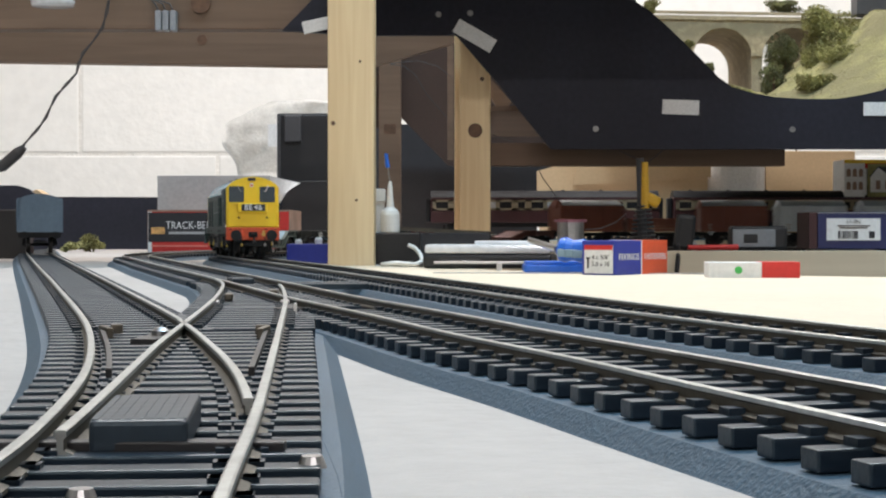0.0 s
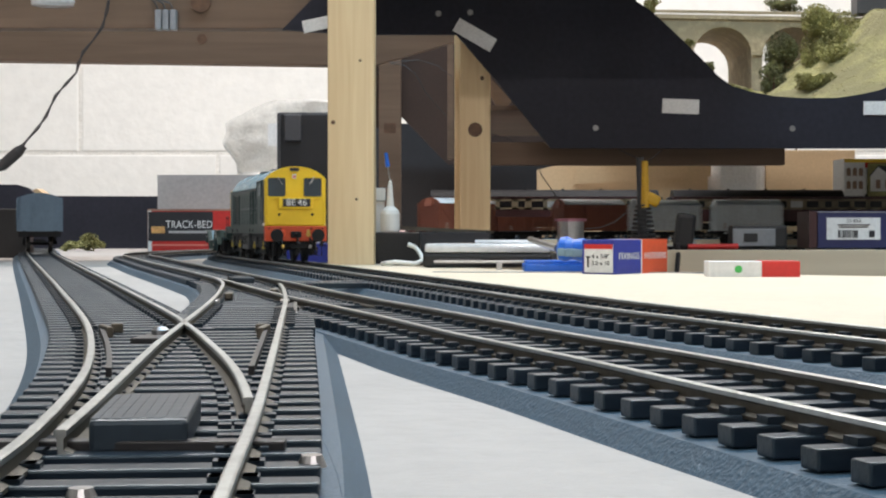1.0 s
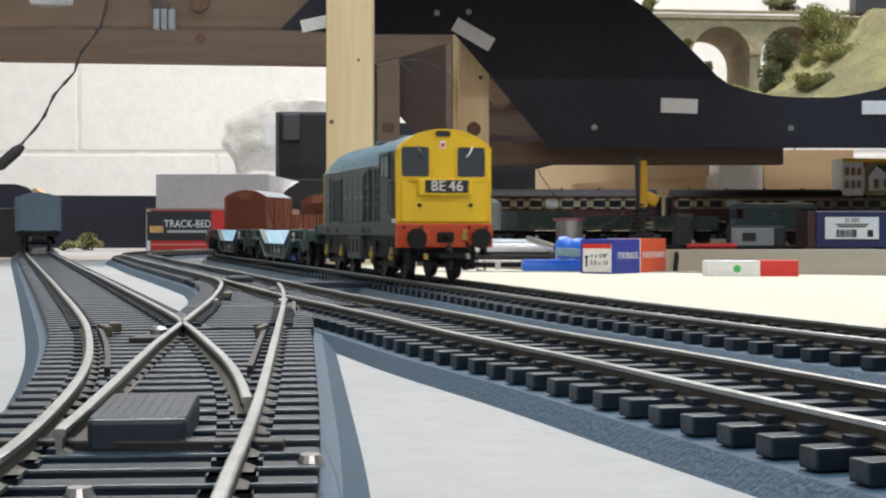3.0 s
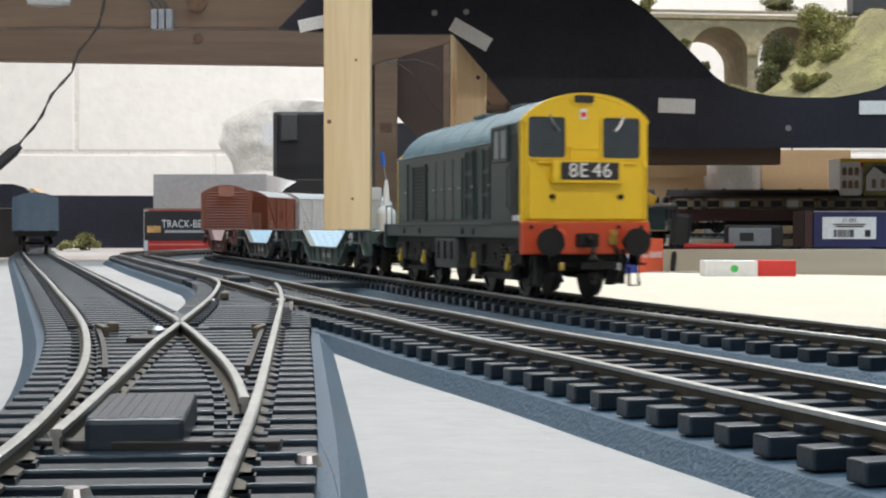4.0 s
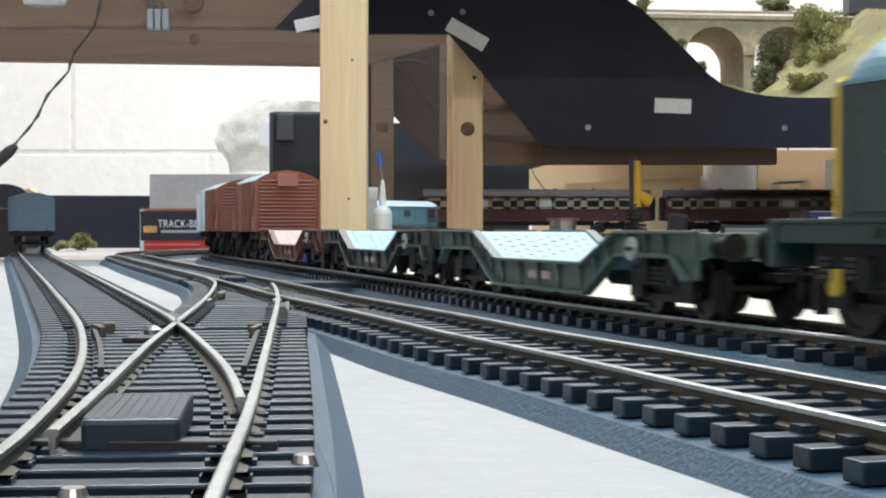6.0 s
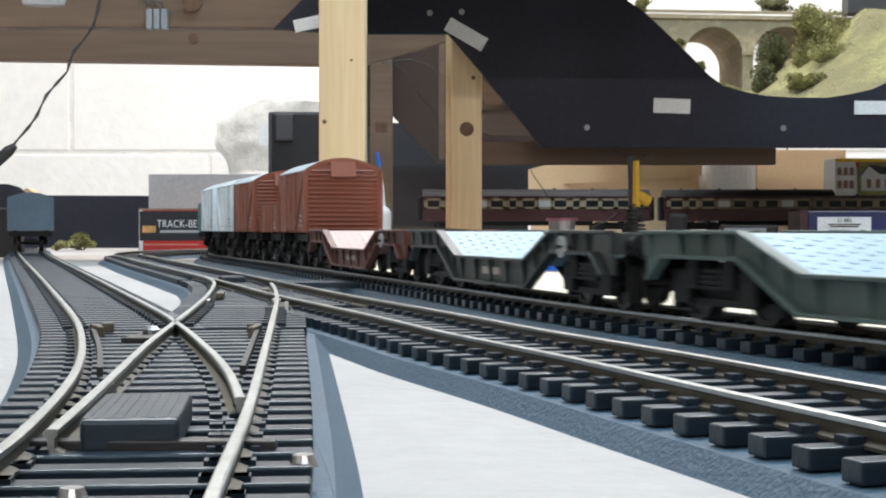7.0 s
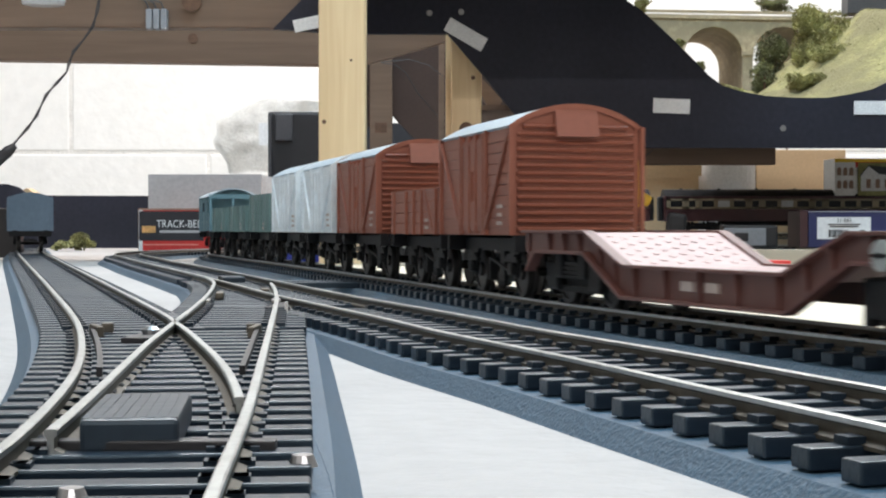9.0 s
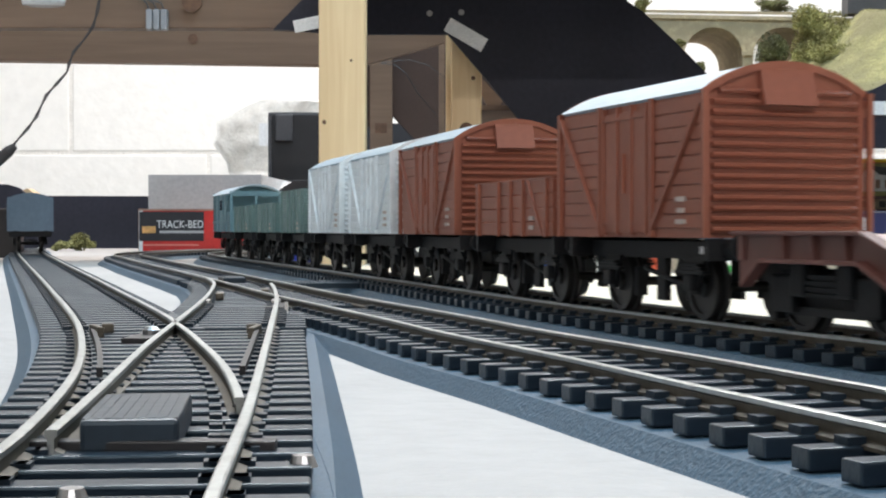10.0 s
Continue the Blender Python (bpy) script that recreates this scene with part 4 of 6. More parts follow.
def plank_mesh(x, y, z, colour):
    key = (round(x, 6), round(y, 6), round(z, 6), colour)
    if key not in PLANKS:
        bm = bmesh.new()
        box(bm, (0, 0, 0), (x, y, z), bevel=0.00018)
        PLANKS[key] = mesh("plank", bm, M[colour])
    return PLANKS[key]


def rib_mesh(half, colour):
    """One pressed rib of a steel van end."""
    key = ("rib", half, colour)
    if key not in PLANKS:
        bm = bmesh.new()
        prism(bm, [(0.0002, -0.0006), (-0.0009, -0.00045), (-0.0013, 0.0), (-0.0009, 0.00045), (0.0002, 0.0006)], -half, half, "x")
        PLANKS[key] = mesh("rib", bm, M[colour])
    return PLANKS[key]


def box_van(name, colour, label, roof="vanroof", ribbed=True, L=0.0655, W=0.0166, ze=0.0426, zt=0.0475):
    v = thing(name, label, "goods van", group="wagons of the train")
    zf = 0.0158
    wagon_running_gear(v, L, 0.038)
    up = arch(W, ze, zt)
    bm = bmesh.new()
    prism(bm, [(-W, zf)] + [(-W, ze)] + up[1:-1] + [(W, ze), (W, zf)], 0.0, L)
    part("body", bm, M[colour], v)
    # corrugated steel ends
    for y, s in ((0.0, -1), (L, 1)):
        for i in range(14):
            rb = new("rib", rib_mesh(W - (0.0016 if i < 13 else 0.0030), colour))
            rb.parent = v
            rb.matrix_basis = pose(0, y, zf + 0.0014 + i * 0.00195, 0, 0, 0 if s < 0 else 180)
        for k in (-1, 1):
            bm = bmesh.new()
            box(bm, (k * (W - 0.0006), y + s * 0.0001, (zf + ze) / 2), (0.0012, 0.0006, ze - zf))
            part("corner_post", bm, M[colour], v)
        bm = bmesh.new()
        c = [(-0.0055, ze - 0.0026), (0.0055, ze - 0.0026), (0.0055, ze + 0.0042), (-0.0055, ze + 0.0042)]
        prism(bm, c, y, y + s * 0.0030)
        for w in bm.verts:
            if w.co.z > ze and abs(w.co.y - y) > 0.001:
                w.co.y -= s * 0.0022
        part("ventilator_hood", bm, M[colour], v, "plain end ventilator hood")
    bm = bmesh.new()
    r0 = arch(W + 0.0007, ze + 0.0001, zt + 0.0007)
    r1 = arch(W, ze - 0.0004, zt)
    prism(bm, r0 + r1[::-1], -0.0007, L + 0.0007)
    part("roof", bm, M[roof], v, "pale curved roof")
    for y in (-0.0008, L):
        bm = bmesh.new()
        prism(bm, arch(W + 0.0008, ze, zt + 0.0008) + arch(W - 0.0002, ze - 0.0008, zt - 0.0006)[::-1], y, y + 0.0008)
        part("roof_edge", bm, M[colour], v)
    for k in (-1, 1):
        s = k * W
        # door, its bracing, planks and diagonal straps
        bm = bmesh.new()
        box(bm, (s, L / 2, (zf + ze) / 2 - 0.0004), (0.0012, 0.0205, ze - zf - 0.0026), bevel=0.0002)
        d = part("door", bm, M[colour], v)
        for yy in (-0.0103, -0.0034, 0.0034, 0.0103):
            bm = bmesh.new()
            box(bm, (s + k * 0.0004, L / 2 + yy, (zf + ze) / 2), (0.0012, 0.0008, ze - zf - 0.001))
            part("door_stile", bm, M[colour], d)
        for zz in (zf + 0.0028, ze - 0.0030):
            bm = bmesh.new()
            box(bm, (s + k * 0.0004, L / 2, zz), (0.0010, 0.0205, 0.0005))
            part("door_rail", bm, M[colour], d)
        bm = bmesh.new()
        box(bm, (s + k * 0.0009, L / 2, 0.0285), (0.0008, 0.0007, 0.0080))
        part("door_latch", bm, M[colour], d)
        for i in range(9):
            for y in (L * 0.17, L * 0.83):
                pk = new("plank", plank_mesh(0.0007, L * 0.33, 0.0024, colour))
                pk.parent = v
                pk.location = (s, y, zf + 0.0030 + i * 0.0027)
        for sg in (-1, 1):
            ya, yb = L / 2 + sg * 0.0125, L / 2 + sg * 0.0335
            n = Vector((0, yb - ya, ze - zf - 0.003))
            ang = math.atan2(n.y, n.z)
            bm = bmesh.new()
            box(bm, (s + k * 0.0006, (ya + yb) / 2, (zf + ze) / 2), (0.0010, 0.0011, n.length), Matrix.Rotation(-ang, 4, "X"))
            part("diagonal_strap", bm, M[colour], v)
            for yy in (ya, L / 2 + sg * 0.0343):
                bm = bmesh.new()
                box(bm, (s + k * 0.0005, yy, (zf + ze) / 2), (0.0010, 0.0012, ze - zf))
                part("upright_strap", bm, M[colour], v)
        bm = bmesh.new()
        for i in range(3):
            box(bm, (s + k * 0.0005, 0.0078, zf + 0.0030 + i * 0.0021), (0.0006, 0.0036 - (i % 2) * 0.001, 0.0009))
        part("number_patch", bm, M["patch"], v, "small worn white lettering patches")
        bm = bmesh.new()
        box(bm, (k * 0.0106, 0.0095, 0.0134), (0.0018, 0.0032, 0.0014))
        part("solebar_plate", bm, M["paper"], v)
    return v


M["patch"] = mat("worn_lettering", (0.50, 0.42, 0.38), 0.6)


def open_wagon(name, colour, label, height=0.0110, planks=4, L=0.0630, W=0.0158):
    v = thing(name, label, "open wagon", group="wagons of the train")
    zf = 0.0158
    zt = zf + height
    wagon_running_gear(v, L, 0.036)
    boxpart("floor", (0, L / 2, zf + 0.0004), (2 * W - 0.001, L - 0.001, 0.0008), M[colour], v)
    ph = height / planks
    for k in (-1, 1):
        for i in range(planks):
            pk = new("plank", plank_mesh(0.0012, L, ph - 0.0002, colour))
            pk.parent = v
            pk.location = (k * (W - 0.0006), L / 2, zf + (i + 0.5) * ph)
        for yy in (0.004, L * 0.34, L * 0.50, L * 0.66, L - 0.004):
            bm = bmesh.new()
            box(bm, (k * W, yy, zf + height / 2), (0.0014, 0.0018, height + 0.0004))
            part("upright_strap", bm, M[colour], v)
        bm = bmesh.new()
        prism(bm, [(0.006, zf), (0.008, zf), (L * 0.31, zt), (L * 0.28, zt)], k * (W - 0.0001), k * (W + 0.0005), "x")
        part("diagonal_strap", bm, M[colour], v)
        bm = bmesh.new()
        for i in range(2):
            box(bm, (k * (W + 0.0002), 0.0150, zf + 0.002 + i * 0.0022), (0.0005, 0.0030, 0.0010))
        part("number_patch", bm, M["patch"], v)
    for y, s in ((0, -1), (L, 1)):
        bm = bmesh.new()
        for i in range(planks * 2):
            q = ph / 2
            box(bm, (0, y - s * 0.0006, zf + (i + 0.5) * q), (2 * W - 0.0024, 0.0012, q - 0.0003), bevel=0.0002)
            prism(bm, [(y, zf + (i + 0.25) * q), (y + s * 0.0006, zf + (i + 0.5) * q), (y, zf + (i + 0.75) * q)], -W + 0.002, W - 0.002, "x")
        part("end", bm, M[colour], v)
    bm = bmesh.new()
    for k in (-1, 1):
        box(bm, (k * (W - 0.0006), L / 2, zt + 0.0002), (0.0016, L, 0.0005))
    for y in (0.0005, L - 0.0005):
        box(bm, (0, y, zt + 0.0002), (2 * W, 0.0014, 0.0005))
    part("capping", bm, M[colour], v)
    return v


def brake_van(name):
    v = thing(name, "blue-grey model brake van with an open veranda", "brake van", group="wagons of the train")
    L, W, zf, ze, zt = 0.082, 0.0155, 0.0158, 0.0385, 0.0432
    wagon_running_gear(v, L, 0.048)
    bm = bmesh.new()
    up = arch(W, ze, zt)
    prism(bm, [(-W, zf), (-W, ze)] + up[1:-1] + [(W, ze), (W, zf)], 0.014, L - 0.014)
    part("body", bm, M["brakeblue"], v)
    for y in (0.0, L):
        bm = bmesh.new()
        box(bm, (0, y, zf + 0.006), (2 * W, 0.0012, 0.012))
        for k in (-1, 0, 1):
            box(bm, (k * (W - 0.0008), y, (zf + ze) / 2), (0.0016, 0.0016, ze - zf))
        box(bm, (0, y, ze), (2 * W, 0.0014, 0.003))
        part("veranda_screen", bm, M["brakeblue"], v)
    for k in (-1, 1):
        bm = bmesh.new()
        box(bm, (k * W, L / 2, zf + 0.006), (0.0010, L, 0.0012))
        for yy in (0.014, 0.030, L - 0.030, L - 0.014):
            box(bm, (k * W, yy, (zf + ze) / 2), (0.0012, 0.0012, ze - zf))
        part("side_rail", bm, M["brakeblue"], v)
        boxpart("window", (k * W, L / 2, 0.032), (0.0008, 0.008, 0.006), M["glass"], v)
        boxpart("veranda_side", (k * (W - 0.0005), 0.007, zf + 0.006), (0.0010, 0.014, 0.012), M["brakeblue"], v)
    bm = bmesh.new()
    prism(bm, arch(W + 0.0008, ze + 0.0001, zt + 0.0008) + arch(W, ze - 0.0004, zt)[::-1], -0.001, L + 0.001)
    part("roof", bm, M["vanroof"], v)
    return v


def well_wagon(name, colour, deck, label, L=0.1720):
    """Bogie well wagon: raised ends over the bogies, sloping to a low well."""
    v = thing(name, label, "well wagon", group="wagons of the train")
    W = 0.0165
    zt, zw, zl = 0.0167, 0.0098, 0.0034
    e, s = 0.0360, 0.0195
    end = 0.0046
    top = [(0.0, zt), (e, zt), (e + s, zw), (L - e - s, zw), (L - e, zt), (L, zt)]
    low = [(L, zt - 0.0088), (L - 0.0030, zt - 0.0088), (L - 0.0085, zt - end), (L - e + 0.0005, zt - end), (L - e - s + 0.0012, zl), (e + s - 0.0012, zl), (e - 0.0005, zt - end),
           (0.0085, zt - end), (0.0030, zt - 0.0088), (0.0, zt - 0.0088)]
    runs = list(zip(top, top[1:])) + list(zip(low[2:8], low[3:8])) + [(low[1], low[2]), (low[7], low[8])]
    for k in (-1, 1):
        bm = bmesh.new()
        prism(bm, top + low, k * (W - 0.0016), k * (W - 0.0008), "x")
        fr = part("side_frame", bm, M[colour], v)
        for a, b in runs:
            d = math.hypot(b[0] - a[0], b[1] - a[1])
            ang = math.atan2(b[1] - a[1], b[0] - a[0])
            bm = bmesh.new()
            box(bm, (k * (W - 0.0002), (a[0] + b[0]) / 2, (a[1] + b[1]) / 2), (0.0026, d + 0.0007, 0.0007), Matrix.Rotation(ang, 4, "X"), 0.0002)
            part("flange", bm, M[colour], fr)
        ribs = [(e + s + 0.003 + i * (L - 2 * e - 2 * s - 0.006) / 4, zw, zl) for i in range(5)]
        ribs += [(y, zt, zt - end) for y in (0.014, 0.0225, 0.031, L - 0.014, L - 0.0225, L - 0.031)]
        ribs += [(y, zt - (zt - zw) * f, zt - end - (zt - end - zl) * f) for f in (0.3, 0.7) for y in (e + s * f, L - e - s * f)]
        for y, a, b in ribs:
            bm = bmesh.new()
            prism(bm, [(0.0, a), (k * 0.0012, a), (k * 0.0004, b), (0.0, b)], y - 0.0006, y + 0.0006)
            for w in bm.verts:
                w.co.x += k * (W - 0.0008)
            part("web_stiffener", bm, M[colour], fr)
        yy = e - 0.0095
        bm = bmesh.new()
        rod(bm, (k * (W + 0.0006), yy, zt - 0.0033), (k * (W + 0.0014), yy, zt - 0.0033), 0.0024, n=20)
        disc = part("brake_wheel", bm, M["disc"], v, "pale brake handwheel disc")
        bm = bmesh.new()
        rod(bm, (k * (W - 0.001), yy, zt - 0.0033), (k * (W + 0.0019), yy, zt - 0.0033), 0.0005, n=8)
        box(bm, (k * (W + 0.0015), yy, zt - 0.0033), (0.0003, 0.0042, 0.0005))
        part("hub", bm, M["under"], disc)
        for i in range(2):
            bm = bmesh.new()
            box(bm, (k * (W - 0.0006), L / 2 - 0.0048 + i * 0.0096, (zw + zl) / 2), (0.0006, 0.0050, 0.0018))
            part("number_patch", bm, M["patch"], v)
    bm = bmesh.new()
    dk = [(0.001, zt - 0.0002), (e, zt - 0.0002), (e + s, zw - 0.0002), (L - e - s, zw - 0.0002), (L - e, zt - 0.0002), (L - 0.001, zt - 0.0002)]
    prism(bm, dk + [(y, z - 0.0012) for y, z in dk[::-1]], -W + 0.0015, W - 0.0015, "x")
    dp = part("deck", bm, M[deck], v, "smooth deck with its bright sheen in the colour")
    # raised tread studs on both slopes
    for y0, y1, z0, z1 in ((e, e + s, zt, zw), (L - e, L - e - s, zt, zw)):
        bm = bmesh.new()
        ang = math.atan2(z1 - z0, y1 - y0)
        for i in range(5):
            for j in range(9):
                f = (i + 0.6 + 0.4 * (j % 2)) / 5.6
                box(bm, (-0.0124 + j * 0.0031, y0 + (y1 - y0) * f, z0 + (z1 - z0) * f - 0.0001), (0.0010, 0.0010, 0.00014), Matrix.Rotation(ang, 4, "X"))
        tagged(part("tread_studs", bm, M[deck], dp), kind="stuff")
    for y, sg in ((0, -1), (L, 1)):
        boxpart("headstock", (0, y - sg * 0.001, 0.0143), (2 * W - 0.0004, 0.002, 0.0046), M[colour], v, bevel=0.0003)
        buffers(v, y, sg, 0.0140, 0.0112, 0.0026)
        coupling(v, y, sg)
    for yc in (0.0215, L - 0.0215):
        part("bogie", *bogie_frame(0.0235), v, "black bogie frame", at=Matrix.Translation((0, yc, -0.0012)))
        for yy in (-0.0118, 0.0118):
            wheelset(v, yc + yy, 0.0058)
    return v


M["disc"] = mat("pale_disc", (0.42, 0.46, 0.46), 0.5)

# order of the train from the engine back: builder, length of body, distance from the engine's front
TRAIN = []


def train():
    TRAIN.append((locomotive(), 0.160, 0.0, 0.0360, 0.1275))
    green = "grey-green model bogie well wagon, sheen painted on its deck"
    for o, c, d, lab in ((0.184, "wellgreen", "welldeck", green), (0.371, "welldark", "welldeck", "dark grey model bogie well wagon, sheen painted on its deck"),
                         (0.554, "wellbrown", "browndeck", "brown model bogie well wagon, pinkish sheen painted on its deck")):
        TRAIN.append((well_wagon("well_wagon", c, d, lab), 0.172, o, 0.0215, 0.1505))
    brown = "bauxite-brown model goods van with ribbed ends and pale roof"
    white = "pale grey-white model goods van with ribbed ends"
    for o, c, lab in ((0.738, "bauxite", brown), (0.8935, "bauxite", brown), (0.975, "vanwhite", white), (1.061, "vanwhite", white)):
        TRAIN.append((box_van("goods_van", c, lab), 0.0655, o, 0.0138, 0.0518))
    TRAIN.append((open_wagon("open_wagon", "bauxite", "low bauxite-brown planked open wagon", 0.0132), 0.063, 0.8125, 0.0135, 0.0495))
    for o, h, n, lab in ((1.152, 0.0190, 6, "tall grey-green model mineral wagon"), (1.233, 0.0140, 5, "grey-green model open wagon"),
                         (1.314, 0.0140, 5, "grey-green model open wagon")):
        TRAIN.append((open_wagon("open_wagon", "wagongreen", lab, h, n), 0.063, o, 0.0135, 0.0495))
    TRAIN.append((brake_van("brake_van"), 0.082, 1.396, 0.017, 0.065))


def travel(t):
    """How far the train has come, in metres."""
    return float(np.interp(t, [-1, 0, 0.5, 1, 1.5, 2, 2.5, 4, 4.5, 5, 5.5, 7, 7.5, 8, 8.5, 9, 9.5, 10, 11],
                           [-0.165, -0.016, 0.061, 0.136, 0.212, 0.2965, 0.379, 0.5925, 0.662, 0.722, 0.797, 1.022, 1.104, 1.180, 1.259, 1.327, 1.3825, 1.431, 1.475]))


# eased over about a third of a second
TRAVEL = [sum(travel(i / 30 + k / 60) for k in range(-10, 11)) / 21 for i in range(301)]
START = near_y(LINE_TRAIN, 0.95)


def motions():
    for v, L, off, p1, p2 in TRAIN:
        rows = []
        for i in range(0, 301, 6):
            s = START + off - TRAVEL[i]
            a, b = spot(LINE_TRAIN, s + p1), spot(LINE_TRAIN, s + p2)
            d = Vector((b[0] - a[0], b[1] - a[1], 0))
            rz = math.atan2(-d.x, d.y)
            p = Vector((a[0], a[1], RAIL_TOP)) - d.normalized() * p1
            rows.append((i / 30, Matrix.Translation(p) @ Matrix.Rotation(rz, 4, "Z")))
        walk(v, rows)
    for w, r in WHEELS:
        loc = Matrix.Translation(w.location)
        walk(w, [(i / 30, loc @ Matrix.Rotation((TRAVEL[i] / r) % (2 * math.pi), 4, "X")) for i in range(0, 301, 1)])



# ---- things on and round the boards ----
def siding_van():
    keep = len(WHEELS)
    v = box_van("siding_van", "wagonblue", "blue-grey model van standing on the siding", roof="wagonblue", W=0.0158, ze=0.0405, zt=0.0440)
    del WHEELS[keep:]
    for ob in [c for c in v.children if c.name.split(".")[0] in ("rib", "corner_post", "ventilator_hood", "roof_edge")]:
        bpy.data.objects.remove(ob)
    for y, s in ((0, -1), (0.0655, 1)):
        bm = bmesh.new()
        for x in (-0.0138, -0.0048, 0.0048, 0.0138):
            box(bm, (x, y + s * 0.0004, 0.0282), (0.0010, 0.0010, 0.0244))
        box(bm, (0, y + s * 0.0004, 0.0385), (0.0096, 0.0010, 0.0010))
        part("end_framing", bm, M["wagonblue"], v)
    v["group"] = ""
    x, y, a = spot(LINE_LEFT, near_y(LINE_LEFT, 1.17))
    v.matrix_basis = Matrix.Translation((x, y, RAIL_TOP)) @ Matrix.Rotation(a, 4, "Z")


def posts():
    for x0, x1, y, label in ((-0.0783, -0.0468, 1.055, "pale planed pine post standing on the baseboard"),
                             (0.0143, 0.0400, 1.308, "knotty pine post under the upper layout")):
        w = x1 - x0
        p = thing("timber_post", label, "post", group="posts")
        bm = bmesh.new()
        box(bm, ((x0 + x1) / 2, y + w / 2, 0.135), (w, w, 0.27), bevel=0.0012)
        part("post", bm, M["pine"], p)
        bm = bmesh.new()
        if y < 1.3:
            rod(bm, (x0 + w * 0.12, y, 0.0992), (x0 + w * 0.12, y - 0.0003, 0.0992), 0.0015)
            rod(bm, (x0 + w * 0.62, y, 0.0470), (x0 + w * 0.62, y - 0.0003, 0.0470), 0.0009)
            rod(bm, (x0 + w * 0.7, y, 0.1410), (x0 + w * 0.7, y - 0.0003, 0.1410), 0.0009)
        else:
            rod(bm, (0.0271, y, 0.1104), (0.0271, y - 0.0003, 0.1104), 0.0060, n=20)
            rod(bm, (0.0328, y, 0.1537), (0.0328, y - 0.0003, 0.1537), 0.0018)
        tagged(part("knot", bm, M["knot"], p, "dark knots"), kind="stuff")
    # a post further back, its shade put into a dark brown colour
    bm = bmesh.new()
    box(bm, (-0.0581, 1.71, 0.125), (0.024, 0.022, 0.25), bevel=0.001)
    solo("timber_post", bm, M["pine_x"], "timber post under the layout, coloured dark for its shade", "post", group="posts")
    bm = bmesh.new()
    box(bm, (0.0129, 1.336, 0.126), (0.0060, 0.02, 0.252), bevel=0.0006)
    solo("timber_batten", bm, M["pine"], "pine batten fixed beside the knotty post", "batten", group="battens")
    bm = bmesh.new()
    box(bm, (-0.0581, 1.6988, 0.1370), (0.0130, 0.0006, 0.0110), bevel=0.0002)
    solo("wood_patch", bm, M["knot"], "dark knot patch on the shaded post", "patch")
    bm = bmesh.new()
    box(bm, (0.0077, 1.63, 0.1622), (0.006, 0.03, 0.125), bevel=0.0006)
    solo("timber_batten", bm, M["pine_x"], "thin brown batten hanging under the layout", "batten")


